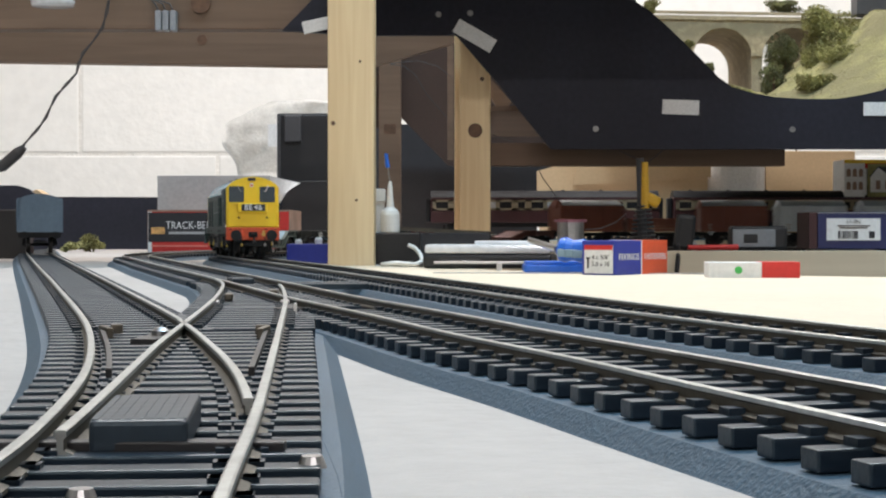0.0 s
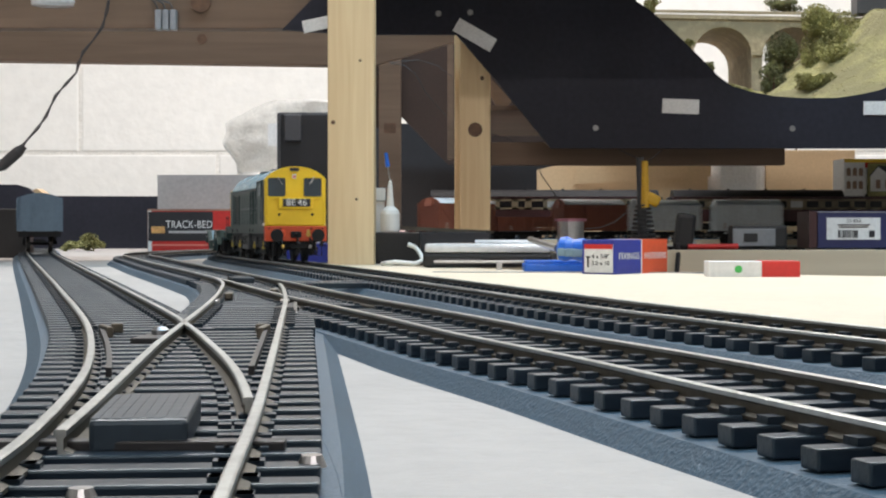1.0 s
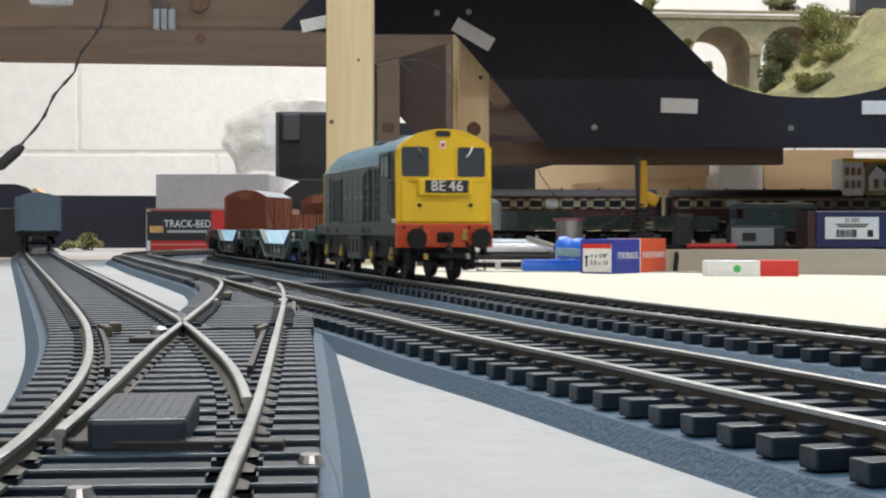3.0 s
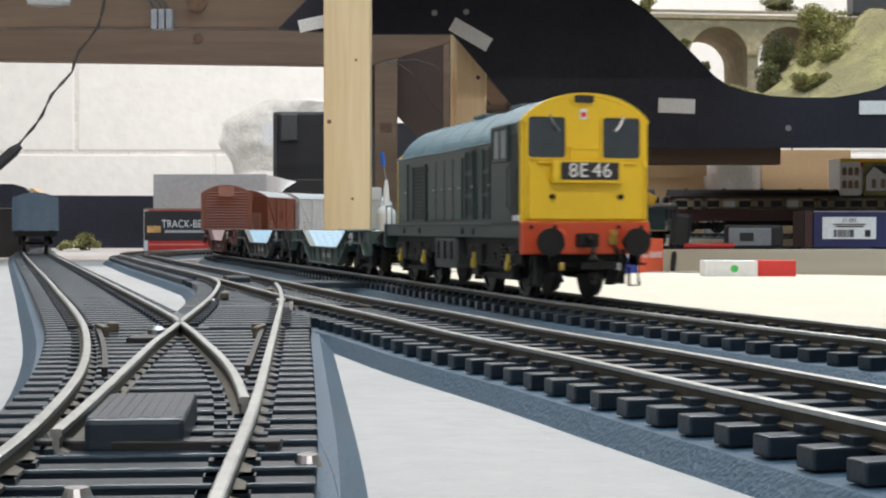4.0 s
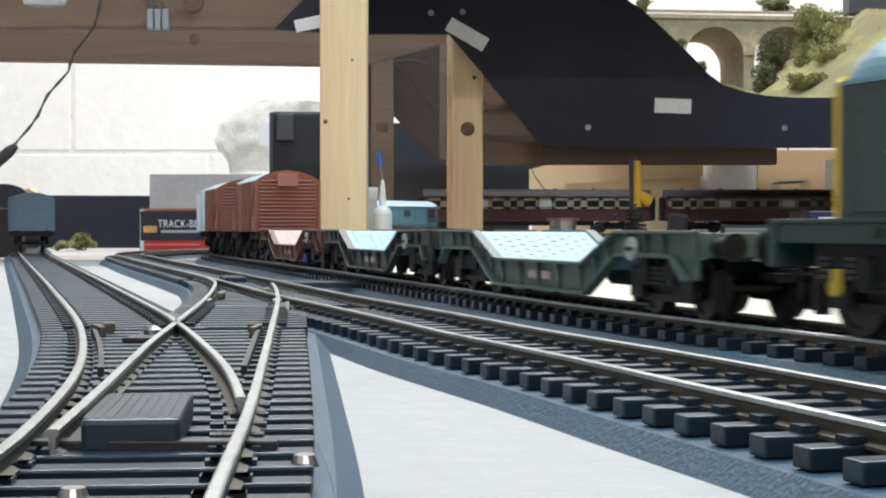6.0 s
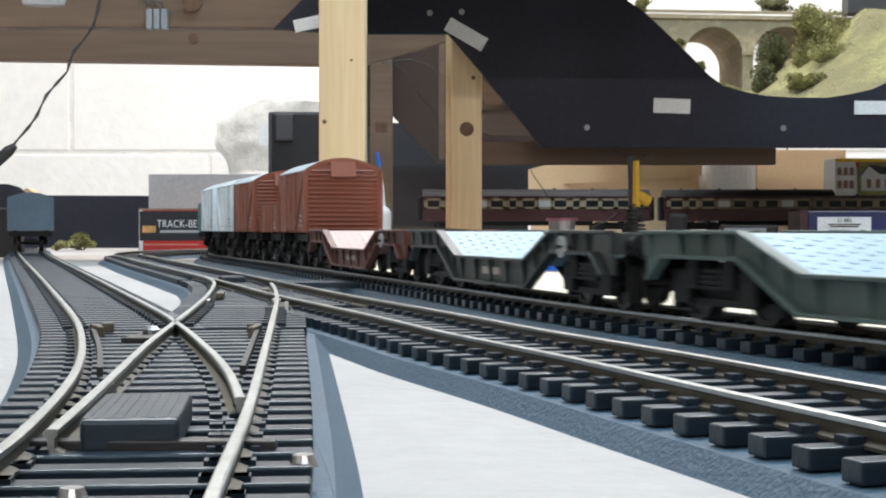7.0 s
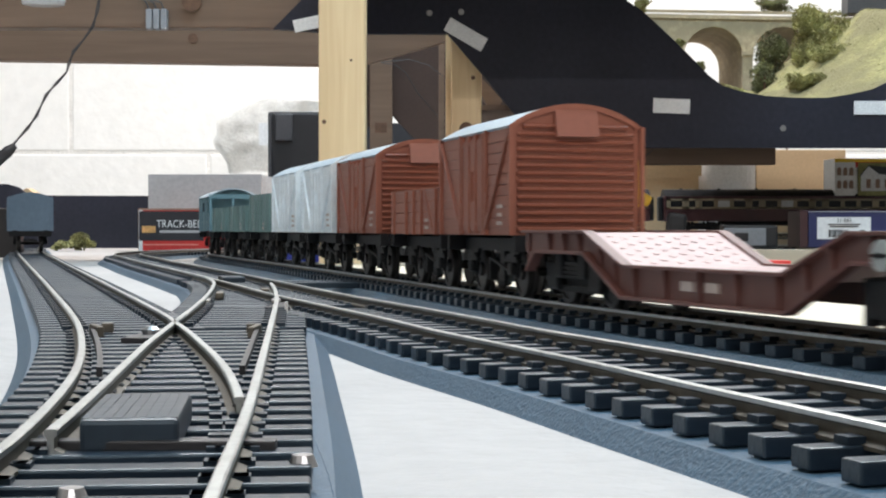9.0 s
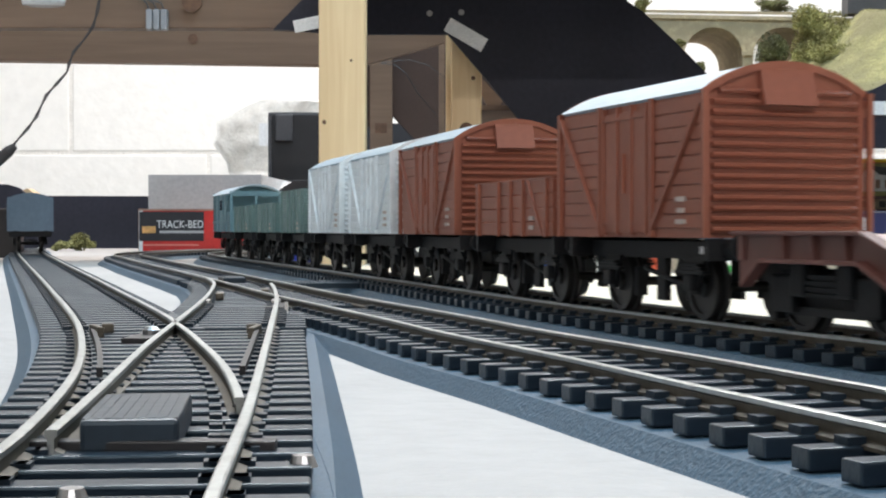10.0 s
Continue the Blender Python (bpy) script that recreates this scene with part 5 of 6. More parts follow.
def upper_layout():
    u = thing("upper_layout", "raised scenic railway layout behind a black painted fascia", "model layout", kind="structure")
    D = 1.44
    # fascia outline, left to right
    top = [(-0.0754, 0.2702), (0.1681, 0.2702), (0.1786, 0.2377), (0.1917, 0.2293),
           (0.2074, 0.2152), (0.2257, 0.1979), (0.2414, 0.1822), (0.2545, 0.1686),
           (0.2676, 0.1592), (0.2859, 0.1539), (0.3069, 0.1498), (0.3330, 0.1482),
           (0.3645, 0.1482), (0.3854, 0.1513), (0.4063, 0.1560), (0.4482, 0.1759), (0.5844, 0.1864)]
    low = [(0.5844, 0.1016), (0.1000, 0.1016), (0.0429, 0.1717), (0.0126, 0.2068), (-0.0754, 0.2068)]
    bm = bmesh.new()
    prism(bm, top + low, D, D + 0.006)
    part("fascia", bm, M["blackpaint"], u, "black painted plywood fascia with a hill profile")
    for cx, cy, w, h, rot in ((840, 62, 76, 26, 30), (1204, 188, 65, 26, 2), (1560, 191, 66, 24, 0), (562, 43, 52, 22, -12)):
        q = D if cx > 700 else 1.239
        bm = bmesh.new()
        box(bm, (0, 0, 0), (w / LENS * q, 0.0012, h / LENS * q), bevel=0.0003)
        o = part("velcro_pad", bm, M["velcro"], None, at=pose((cx - 784) / LENS * q, q - 0.0007, 0.0267 - (cy - 405) / LENS * q, 0, rot, 0))
        tagged(o, "white hook-and-loop pad stuck on the black fascia", "velcro pad", "velcro pads")
    for cx, cy in ((776, 24), (832, 22), (1054, 226), (1402, 227)):
        bm = bmesh.new()
        rod(bm, ((cx - 784) / LENS * D, D, 0.0267 - (cy - 405) / LENS * D), ((cx - 784) / LENS * D, D - 0.0006, 0.0267 - (cy - 405) / LENS * D), 0.0028, n=14)
        box(bm, ((cx - 784) / LENS * D, D - 0.0007, 0.0267 - (cy - 405) / LENS * D), (0.0030, 0.0005, 0.0008))
        part("screw", bm, M["screw"], u, "dull screw head")
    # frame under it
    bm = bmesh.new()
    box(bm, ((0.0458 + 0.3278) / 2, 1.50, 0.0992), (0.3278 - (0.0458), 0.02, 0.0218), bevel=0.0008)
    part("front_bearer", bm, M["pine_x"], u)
    # mostly hidden deck, sized to shade the vans on the far line
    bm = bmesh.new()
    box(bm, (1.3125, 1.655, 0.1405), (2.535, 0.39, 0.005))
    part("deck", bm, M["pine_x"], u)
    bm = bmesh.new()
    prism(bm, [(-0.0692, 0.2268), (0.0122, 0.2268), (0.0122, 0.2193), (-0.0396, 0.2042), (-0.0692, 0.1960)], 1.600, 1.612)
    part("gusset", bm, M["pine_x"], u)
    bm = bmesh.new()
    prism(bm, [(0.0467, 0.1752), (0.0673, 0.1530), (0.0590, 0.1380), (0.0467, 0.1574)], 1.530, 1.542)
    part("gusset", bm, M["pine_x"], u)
    # brown web, widened over dark gaps, with shade put into its colour
    bm = bmesh.new()
    web = [(-0.0915, 0.2710), (0.1425, 0.2710), (0.1425, 0.1080), (0.0064, 0.1080), (-0.0452, 0.1606), (-0.0520, 0.1680), (-0.0535, 0.1550), (-0.0915, 0.1550)]
    prism(bm, web, 1.950, 1.962)
    part("dark_web", bm, M["shadebrown"], u)
    # added dark sheet where only a shaded void lies behind the posts
    bm = bmesh.new()
    prism(bm, [(-0.0985, 0.0), (-0.0985, 0.1710), (0.0122, 0.1672), (0.1725, 0.1672), (0.1725, 0.1183), (0.1268, 0.1069), (0.1268, 0.0)], 2.10, 2.11)
    part("back_panel", bm, M["darkbox"], u, "added dark sheet for the shaded space at the back")
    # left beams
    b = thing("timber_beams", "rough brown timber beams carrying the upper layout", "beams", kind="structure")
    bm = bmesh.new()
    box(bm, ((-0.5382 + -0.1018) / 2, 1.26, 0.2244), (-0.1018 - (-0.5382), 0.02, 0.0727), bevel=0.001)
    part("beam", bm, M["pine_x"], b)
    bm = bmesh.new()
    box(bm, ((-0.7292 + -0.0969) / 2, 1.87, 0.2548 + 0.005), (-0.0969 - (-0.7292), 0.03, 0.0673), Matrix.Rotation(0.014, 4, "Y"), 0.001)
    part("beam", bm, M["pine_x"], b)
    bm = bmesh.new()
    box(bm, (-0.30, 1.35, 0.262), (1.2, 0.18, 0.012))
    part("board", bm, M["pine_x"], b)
    bm = bmesh.new()
    prism(bm, [(-0.1281, 0.1859), (-0.0830, 0.2319), (-0.0559, 0.2319), (-0.0559, 0.1814)], 1.24, 1.248)
    part("black_panel", bm, M["blackpaint"], b)
    bm = bmesh.new()
    rod(bm, (-0.1942, 1.25, 0.2085), (-0.1942, 1.247, 0.2085), 0.008, n=18)
    rod(bm, (-0.2870, 1.855, 0.2534), (-0.2870, 1.8535, 0.2534), 0.006, n=18)
    part("knot", bm, M["knot"], b)
    # terminal block and lead
    tb = thing("terminal_block", "pale translucent screw terminal block on the beam", "terminal block")
    for i in range(3):
        bm = bmesh.new()
        box(bm, (-0.2268 + i * 0.0059, 1.243, 0.1935), (0.0050, 0.010, 0.0162), bevel=0.0012)
        part("terminal", bm, M["terminal"], tb)
        bm = bmesh.new()
        tube(bm, [(-0.2268 + i * 0.0059, 1.243, 0.2003), (-0.2295 + i * 0.0059, 1.243, 0.2071), (-0.2354, 1.243, 0.2129)], 0.0007, 6)
        part("wire", bm, M["wire"], tb)
    lead = thing("hanging_lead", "dark twisted lead hanging with an inline plug", "cable")
    pts = [(197, -20), (190, 20), (182, 48), (165, 72), (148, 92), (140, 112), (136, 128), (118, 148), (100, 168), (90, 188), (82, 206), (66, 228), (48, 248), (40, 258)]
    for o in (0, 1):
        bm = bmesh.new()
        tube(bm, [((x + 2.2 * math.sin(i * 2.1 + o * 3.1) - 784) / LENS * 1.238, 1.238, 0.0267 - (y - 405) / LENS * 1.238) for i, (x, y) in enumerate(pts)], 0.0007, 6)
        part("wire", bm, M["wire"], lead)
    bm = bmesh.new()
    a, c = Vector((-0.3331, 1.238, 0.0929)), Vector((-0.3538, 1.238, 0.0749))
    rod(bm, a, a.lerp(c, 0.25), 0.0025, 0.0046, 12)
    rod(bm, a.lerp(c, 0.25), a.lerp(c, 0.9), 0.0046, 0.0046, 12)
    rod(bm, a.lerp(c, 0.9), c, 0.0038, 0.0030, 12)
    part("plug", bm, M["wire"], lead, "dark inline plug")
    for k, pts in enumerate((((690, 112), (715, 115), (735, 130), (755, 165), (790, 205)), ((690, 110), (740, 105), (775, 115), (800, 135)),
                             ((870, 235), (900, 245), (940, 265), (960, 310), (995, 360)))):
        bm = bmesh.new()
        tube(bm, [((x - 784) / LENS * 1.5, 1.5 + 0.004 * k, 0.0267 - (y - 405) / LENS * 1.5) for x, y in pts], 0.0005, 6)
        solo("loose_wire", bm, M["wire"], "thin grey wire strung under the layout", "wire", group="loose wires")
    bm = bmesh.new()
    lathe(bm, [(0.016, 0), (0.017, 0.004), (0.011, 0.010), (0.004, 0.012)], (-0.3007, 1.2, 0.1991), 18)
    solo("lamp_fitting", bm, M["clear"], "clear plastic lamp fitting under the board", "lamp fitting", smooth=True)


# brown as it looks in shade, not under full light
M["shadebrown"] = mat("web_brown_shaded", (0.060, 0.034, 0.025), 0.75, big=(10, 0.2))
M["screw"] = mat("dull_screw", (0.26, 0.26, 0.26), 0.4, 0.8)
M["terminal"] = mat("terminal_plastic", (0.30, 0.31, 0.33), 0.4)


def clumps(bm, centre, size, n, r, seed, flat=0.8):
    """Foliage: many small bent leaf clumps scattered through a lumpy volume."""
    rng = random.Random(seed)
    lumps = [(Vector((rng.uniform(-0.6, 0.6) * size[0], rng.uniform(-0.6, 0.6) * size[1], rng.uniform(-0.5, 0.7) * size[2])), rng.uniform(0.35, 0.6)) for _ in range(9)]
    for i in range(n):
        c, s = lumps[rng.randrange(len(lumps))]
        d = Vector((rng.gauss(0, 1), rng.gauss(0, 1), rng.gauss(0, 1))).normalized() * (rng.random() ** 0.4) * s
        p = Vector(centre) + c + Vector((d.x * size[0], d.y * size[1], d.z * size[2]))
        q = Euler((rng.uniform(0, 6.3), rng.uniform(0, 6.3), rng.uniform(0, 6.3))).to_matrix()
        a = r * rng.uniform(0.6, 1.3)
        vs = [bm.verts.new(p + q @ Vector(v)) for v in ((-a, -a * 0.5, 0), (a * 0.2, -a * 0.8, a * 0.4), (a, a * 0.1, 0), (a * 0.1, a * 0.7, -a * 0.3))]
        bm.faces.new((vs[0], vs[1], vs[2]))
        bm.faces.new((vs[0], vs[2], vs[3]))


def scenery():
    # viaduct of arches on the upper layout
    D = 1.92
    v = thing("model_viaduct", "weathered grey-brown stone model viaduct with tall arches", "viaduct")

    def x(p):
        return (p - 784) / LENS * D

    def z(p):
        return 0.0267 - (p - 405) / LENS * D
    bm = bmesh.new()
    spans = [(1470, 1580), (1348, 1456), (1226, 1330), (1100, 1205)]
    pts = [(x(1700), z(230))]
    for a, b in spans:
        c, r = (a + b) / 2, (b - a) / 2
        pts.append((x(b), z(230)))
        for i in range(13):
            t = math.pi * i / 12
            pts.append((x(c + r * math.cos(t)), z(100 - 52 * math.sin(t))))
        pts.append((x(a), z(230)))
    pts += [(x(1085), z(230)), (x(1085), z(24)), (x(1700), z(34))]
    prism(bm, pts, D, D + 0.16)
    part("arcade", bm, M["stone"], v)
    bm = bmesh.new()
    prism(bm, [(x(1080), z(31)), (x(1700), z(41)), (x(1700), z(37)), (x(1080), z(26))], D - 0.003, D + 0.001)
    prism(bm, [(x(1080), z(20)), (x(1700), z(30)), (x(1700), z(26)), (x(1080), z(16))], D - 0.002, D + 0.003)
    part("parapet", bm, M["stone"], v)
    for p in (1338, 1215, 1462):
        bm = bmesh.new()
        box(bm, (x(p), D - 0.0015, z(95)), (x(12) - x(0) + 0.006, 0.004, 0.004))
        part("springer_course", bm, M["stone"], v)
    for a, b in spans:
        c, r = (a + b) / 2, (b - a) / 2
        for i in range(21):
            t = math.pi * (i + 0.5) / 21
            w = 2.06 * math.pi * r / LENS * D / 42
            bm = bmesh.new()
            box(bm, (x(c + (r + 3.4) * math.cos(t)), D - 0.0002, z(100 - (55.6) * math.sin(t))), (w * 0.97, 0.0016, 0.0042), Matrix.Rotation(math.pi / 2 - t, 4, "Y"))
            part("voussoir", bm, M["stone"], v)
    # hillside
    def bank(p, f):
        """Rise of the bank: a steep slope to the east, a lower shoulder under the trees."""
        return max(0.0, (p - 1430) / 140.0) ** 1.15 * 118 * min(1.0, f * 2.2) + 62 * min(1.0, max(0.0, (p - 1345) / 70.0)) * max(0.0, min(1.0, f * 2.4 - 0.5)) + 16 * f
    bm = bmesh.new()
    nx, ny = 60, 30
    grid = []
    for i in range(nx + 1):
        row = []
        for j in range(ny + 1):
            px = 1210 + 560 * i / nx
            d = 1.452 + 0.44 * j / ny
            base = 178 - 18 * math.exp(-((px - 1290) / 40) ** 2)
            rise = bank(px, j / ny)
            X_ = (px - 784) / LENS * d
            h = 0.0267 - (base - min(rise, 165) - 405) / LENS * d
            h += 0.004 * noise.noise((X_ * 40, d * 40, 0)) + 0.0015 * noise.noise((X_ * 160, d * 160, 3))
            row.append(bm.verts.new((X_, d, h - 0.004)))
        grid.append(row)
    for i in range(nx):
        for j in range(ny):
            bm.faces.new((grid[i][j], grid[i + 1][j], grid[i + 1][j + 1], grid[i][j + 1]))
    solo("hillside", bm, M["grass"], "grassy green scenic hillside on the upper layout", "hillside", kind="structure", smooth=True)
    # grass tufts
    rng = random.Random(5)
    bm = bmesh.new()
    for i in range(9000):
        a, b = rng.randrange(nx), rng.randrange(ny)
        px = 1210 + 560 * (a + rng.random()) / nx
        d = 1.452 + 0.44 * (b + rng.random()) / ny
        base = 178 - 18 * math.exp(-((px - 1290) / 40) ** 2)
        rise = bank(px, (d - 1.452) / 0.44)
        X_ = (px - 784) / LENS * d
        h = 0.0267 - (base - min(rise, 165) - 405) / LENS * d + 0.004 * noise.noise((X_ * 40, d * 40, 0)) - 0.004
        w, t = 0.0005, rng.uniform(0.0004, 0.0010)
        v1, v2, v3 = (bm.verts.new(q) for q in ((X_ - w, d, h), (X_ + w, d, h), (X_ + rng.uniform(-0.002, 0.002), d + rng.uniform(-0.002, 0.002), h + t)))
        bm.faces.new((v1, v2, v3))
    solo("grass", bm, M["grass"], "short tufted static grass over the hillside", "grass", kind="stuff")
    for k, (cx, cy, w, h, d, n, mt) in enumerate(((1466, 74, 56, 60, 1.72, 3200, "leaf"), (1388, 116, 40, 48, 1.82, 1700, "leafdark"), (1490, 110, 60, 30, 1.66, 1300, "leaf"),
                                                  (1440, 148, 40, 22, 1.60, 900, "leaf"), (1368, 140, 26, 28, 1.70, 700, "leafdark"), (1385, 10, 36, 13, 1.945, 800, "leafdark"),
                                                  (1408, 95, 60, 60, 2.16, 2600, "leafdark"), (1545, 78, 44, 20, 1.80, 1200, "leaf"), (1545, 42, 44, 12, 1.86, 700, "leafdark"), (1216, 78, 12, 10, 1.50, 160, "leaf"), (1150, 12, 16, 14, 1.48, 220, "leaf"), (1300, 158, 40, 7, 1.47, 260, "leaf"),
                                                  (1256, 118, 8, 8, 1.47, 90, "leafdark"))):
        c = ((cx - 784) / LENS * d, d, 0.0267 - (cy - 405) / LENS * d)
        s = (w / LENS * d, min(0.03, w / LENS * d), h / LENS * d)
        tr = thing("model_tree" if h > 40 else "model_bush", "lumpy olive-green model %s on the scenic hillside" % ("tree" if h > 40 else "bush"),
                   "tree" if h > 40 else "bush", group="model trees and bushes")
        bm = bmesh.new()
        clumps(bm, c, s, int(n * 4.5), 0.0011, 20 + k)
        part("crown", bm, M[mt], tr)
        bm = bmesh.new()
        foot = c[2] - s[2] * 1.0 if d < 2.0 else BOARD
        rod(bm, (c[0], c[1], foot), (c[0] + 0.001, c[1], c[2] + s[2] * 0.3), 0.0018, 0.0008, 8)
        for q in (-1, 1):
            rod(bm, (c[0], c[1], c[2] - s[2] * 0.3), (c[0] + q * s[0] * 0.5, c[1], c[2] + s[2] * 0.3), 0.0009, 0.0004, 6)
        part("trunk", bm, M["knot"], tr)
    # dark building at the top right
    bm = bmesh.new()
    box(bm, (0.5258, 1.9, 0.3010), (0.0484, 0.03, 0.0263), bevel=0.001)
    solo("model_shed", bm, M["darkgrey"], "small dark grey model building above the bank", "model building")
    # bushes by the siding
    for k, (cx, cy, w, h, d, n, mt) in enumerate(((163, 428, 26, 15, 1.72, 900, "leaf"), (128, 434, 24, 9, 1.70, 500, "leafpale"))):
        bm = bmesh.new()
        clumps(bm, ((cx - 784) / LENS * d, d, 0.0267 - (cy - 405) / LENS * d), (w / LENS * d, 0.014, h / LENS * d), n, 0.0016, 60 + k)
        solo("moss_bush", bm, M[mt], "small clump of green model foliage lying by the siding", "bush", group="moss clumps")


M["leafpale"] = mat("foliage_pale", (0.30, 0.29, 0.12), 0.85, big=(60, 0.3), fine=(700, 0.3))


def back_things():
    # black boards of the lower layout and things stored behind the curve
    bm = bmesh.new()
    D = 1.95
    prism(bm, [(-0.7687, 0.0827), (-0.5347, 0.0827), (-0.5205, 0.0785), (-0.5091, 0.0685), (-0.1305, 0.0671),
               (-0.1305, 0.0), (-0.7687, 0.0)], D, D + 0.008)
    solo("black_backboard", bm, M["blackpaint"], "black painted board standing behind the siding", "board", kind="structure")
    bm = bmesh.new()
    box(bm, (-0.3848, 1.32, 0.022), (0.07, 0.02, 0.044), bevel=0.002)
    solo("dark_block", bm, M["black"], "dark block beside the siding", "block")
    bm = bmesh.new()
    prism(bm, [(-0.5302, 0.0), (-0.5302, 0.0703), (-0.5156, 0.0783), (-0.5033, 0.0703), (-0.5033, 0.0)], 1.97, 2.0)
    solo("card_shape", bm, M["card"], "brown cardboard offcut behind the black board", "cardboard")
    # track underlay box, with printed front
    D = 1.66
    b = thing("underlay_box", "red and black printed card box of track underlay", "box")
    x0, x1, z1 = -0.3151, -0.1642, 0.0484
    bm = bmesh.new()
    box(bm, ((x0 + x1) / 2, D + 0.07, z1 / 2), (x1 - x0, 0.14, z1), bevel=0.0008)
    part("carton", bm, M["sidebrown"], b)
    boxpart("front_panel", ((x0 + x1) / 2, D - 0.0001, z1 / 2), (x1 - x0 - 0.001, 0.0006, z1 - 0.002), M["cardred"], b, "red printed front")
    boxpart("corner_strip", (x0 + 0.0022, D - 0.0003, z1 / 2), (0.0040, 0.0010, z1 - 0.001), M["paper"], b)
    boxpart("side_panel", (x0 - 0.0003, D + 0.07, z1 / 2), (0.0008, 0.138, z1 - 0.001), M["sidebrown"], b, "worn brown printed side")
    boxpart("lid_edge", ((x0 + x1) / 2, D - 0.0004, z1 - 0.001), (x1 - x0, 0.0010, 0.0020), M["sidebrown"], b)
    boxpart("dark_panel", (-0.2801, D - 0.0004, 0.0297), (0.0688, 0.0010, 0.0314), M["ink"], b, "black title panel")
    boxpart("picture_patch", (-0.3042, D - 0.0010, 0.0261), (0.0145, 0.0006, 0.0072), M["sunset"], b, bevel=0.0003)
    boxpart("brand_bar", (-0.2692, D - 0.0011, 0.0237), (0.0471, 0.0006, 0.0027), M["greycard"], b)
    boxpart("caption_bar", (-0.2813, D - 0.0008, 0.0098), (0.0604, 0.0006, 0.0015), M["pinkink"], b)
    text("title", "TRACK-BED", 0.0115, M["paper"], b, pose(-0.2710, D - 0.0012, 0.0315, 90, 0, 0), wide=0.78)
    # grey folded card leaning on it
    D = 1.70
    bm = bmesh.new()
    box(bm, (-0.2547, D + 0.03, 0.0675), (0.1255, 0.004, 0.0396), bevel=0.0004)
    g = solo("grey_card_sheet", bm, M["greycard"], "grey card sheet with a curled white flap", "card")
    bm = bmesh.new()
    top, bot = [], []
    for i in range(9):
        t = i / 8
        top.append((-0.1916 + t * 0.0359, D + 0.028 - 0.03 * t, 0.0867 - t * 0.0087))
        bot.append((-0.1916 + t * 0.0309 * (1 - 0.35 * t), D + 0.028 - 0.045 * t, 0.0533 + t * t * 0.0136))
    T, B = [bm.verts.new(p) for p in top], [bm.verts.new(p) for p in bot]
    for i in range(8):
        bm.faces.new((T[i], T[i + 1], B[i + 1], B[i]))
    bmesh.ops.solidify(bm, geom=list(bm.faces), thickness=0.0008)
    part("flap", bm, M["paper"], g, "curled white flap")
    bm = bmesh.new()
    box(bm, (-0.2547, D + 0.03, 0.0477 / 2), (0.1113, 0.05, 0.0477))
    solo("packing_block", bm, M["card"], "card block behind the underlay box", "cardboard box")
    # black equipment case with bubble wrap
    D = 2.05
    c = thing("equipment_case", "black hard equipment case standing on end", "case")
    bm = bmesh.new()
    box(bm, (-0.1670, D + 0.08, 0.1810 / 2), (0.1044, 0.16, 0.1810), bevel=0.004)
    part("shell", bm, M["black"], c)
    boxpart("latch", (-0.1975, D - 0.002, 0.1601), (0.0224, 0.008, 0.0358), M["darkgrey"], c, bevel=0.002)
    boxpart("corner_edge", (-0.2162, D - 0.001, 0.1050), (0.0037, 0.006, 0.1491), M["darkgrey"], c)
    boxpart("paper_label", (-0.2244, D - 0.003, 0.1512), (0.0119, 0.002, 0.0298), M["paper"], c)
    bm = bmesh.new()
    rng = random.Random(3)
    nn = 22
    rows = []
    for j in range(nn + 1):
        t = j / nn
        yy = 178 + 130 * t
        l = float(np.interp(t, [0, 0.1, 0.3, 0.55, 0.75, 1], [478, 444, 402, 393, 408, 424])) + 3 * math.sin(17 * t)
        r = 600
        row = []
        for i in range(nn + 1):
            s = i / nn
            px = l + (r - l) * s
            row.append(bm.verts.new(((px - 784) / LENS * 2.28, 2.28 - 0.03 * math.sin(math.pi * s) + 0.007 * noise.noise((px / 22, yy / 22, 1)) + 0.002 * noise.noise((px / 7, yy / 7, 4)), 0.0267 - (yy + 3 * noise.noise((px / 30, 2, 0)) - 405) / LENS * 2.28)))
        rows.append(row)
    for j in range(nn):
        for i in range(nn):
            bm.faces.new((rows[j][i], rows[j][i + 1], rows[j + 1][i + 1], rows[j + 1][i]))
    bmesh.ops.solidify(bm, geom=list(bm.faces), thickness=0.002)
    solo("bubble_wrap", bm, M["wrap"], "crumpled sheet of pale bubble wrap over the case", "bubble wrap", smooth=True)
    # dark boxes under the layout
    for x0, x1, y0, d, m_, lab in ((500, 640, 318, 1.9, "black", "black storage box under the layout"), (700, 800, 305, 1.9, "darkbox", "dark grey storage box beneath the layout"),
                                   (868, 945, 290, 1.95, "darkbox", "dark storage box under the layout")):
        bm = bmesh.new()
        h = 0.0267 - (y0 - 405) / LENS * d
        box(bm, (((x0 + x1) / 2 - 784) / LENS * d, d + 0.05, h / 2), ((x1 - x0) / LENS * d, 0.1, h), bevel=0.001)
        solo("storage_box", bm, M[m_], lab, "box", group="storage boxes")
    # cardboard boxes, roll, kit box behind the coaches
    D = 2.12
    bm = bmesh.new()
    box(bm, (0.2513, D + 0.08, 0.1138 / 2), (0.2197, 0.16, 0.1138), bevel=0.001)
    k = solo("cardboard_carton", bm, M["card"], "large brown cardboard carton with a drooping flap", "carton", group="cartons")
    bm = bmesh.new()
    prism(bm, [(0.1758, 0.0876), (0.3631, 0.0984), (0.3631, 0.1154), (0.1819, 0.1161)], D - 0.012, D - 0.009)
    part("flap", bm, M["card"], k)
    bm = bmesh.new()
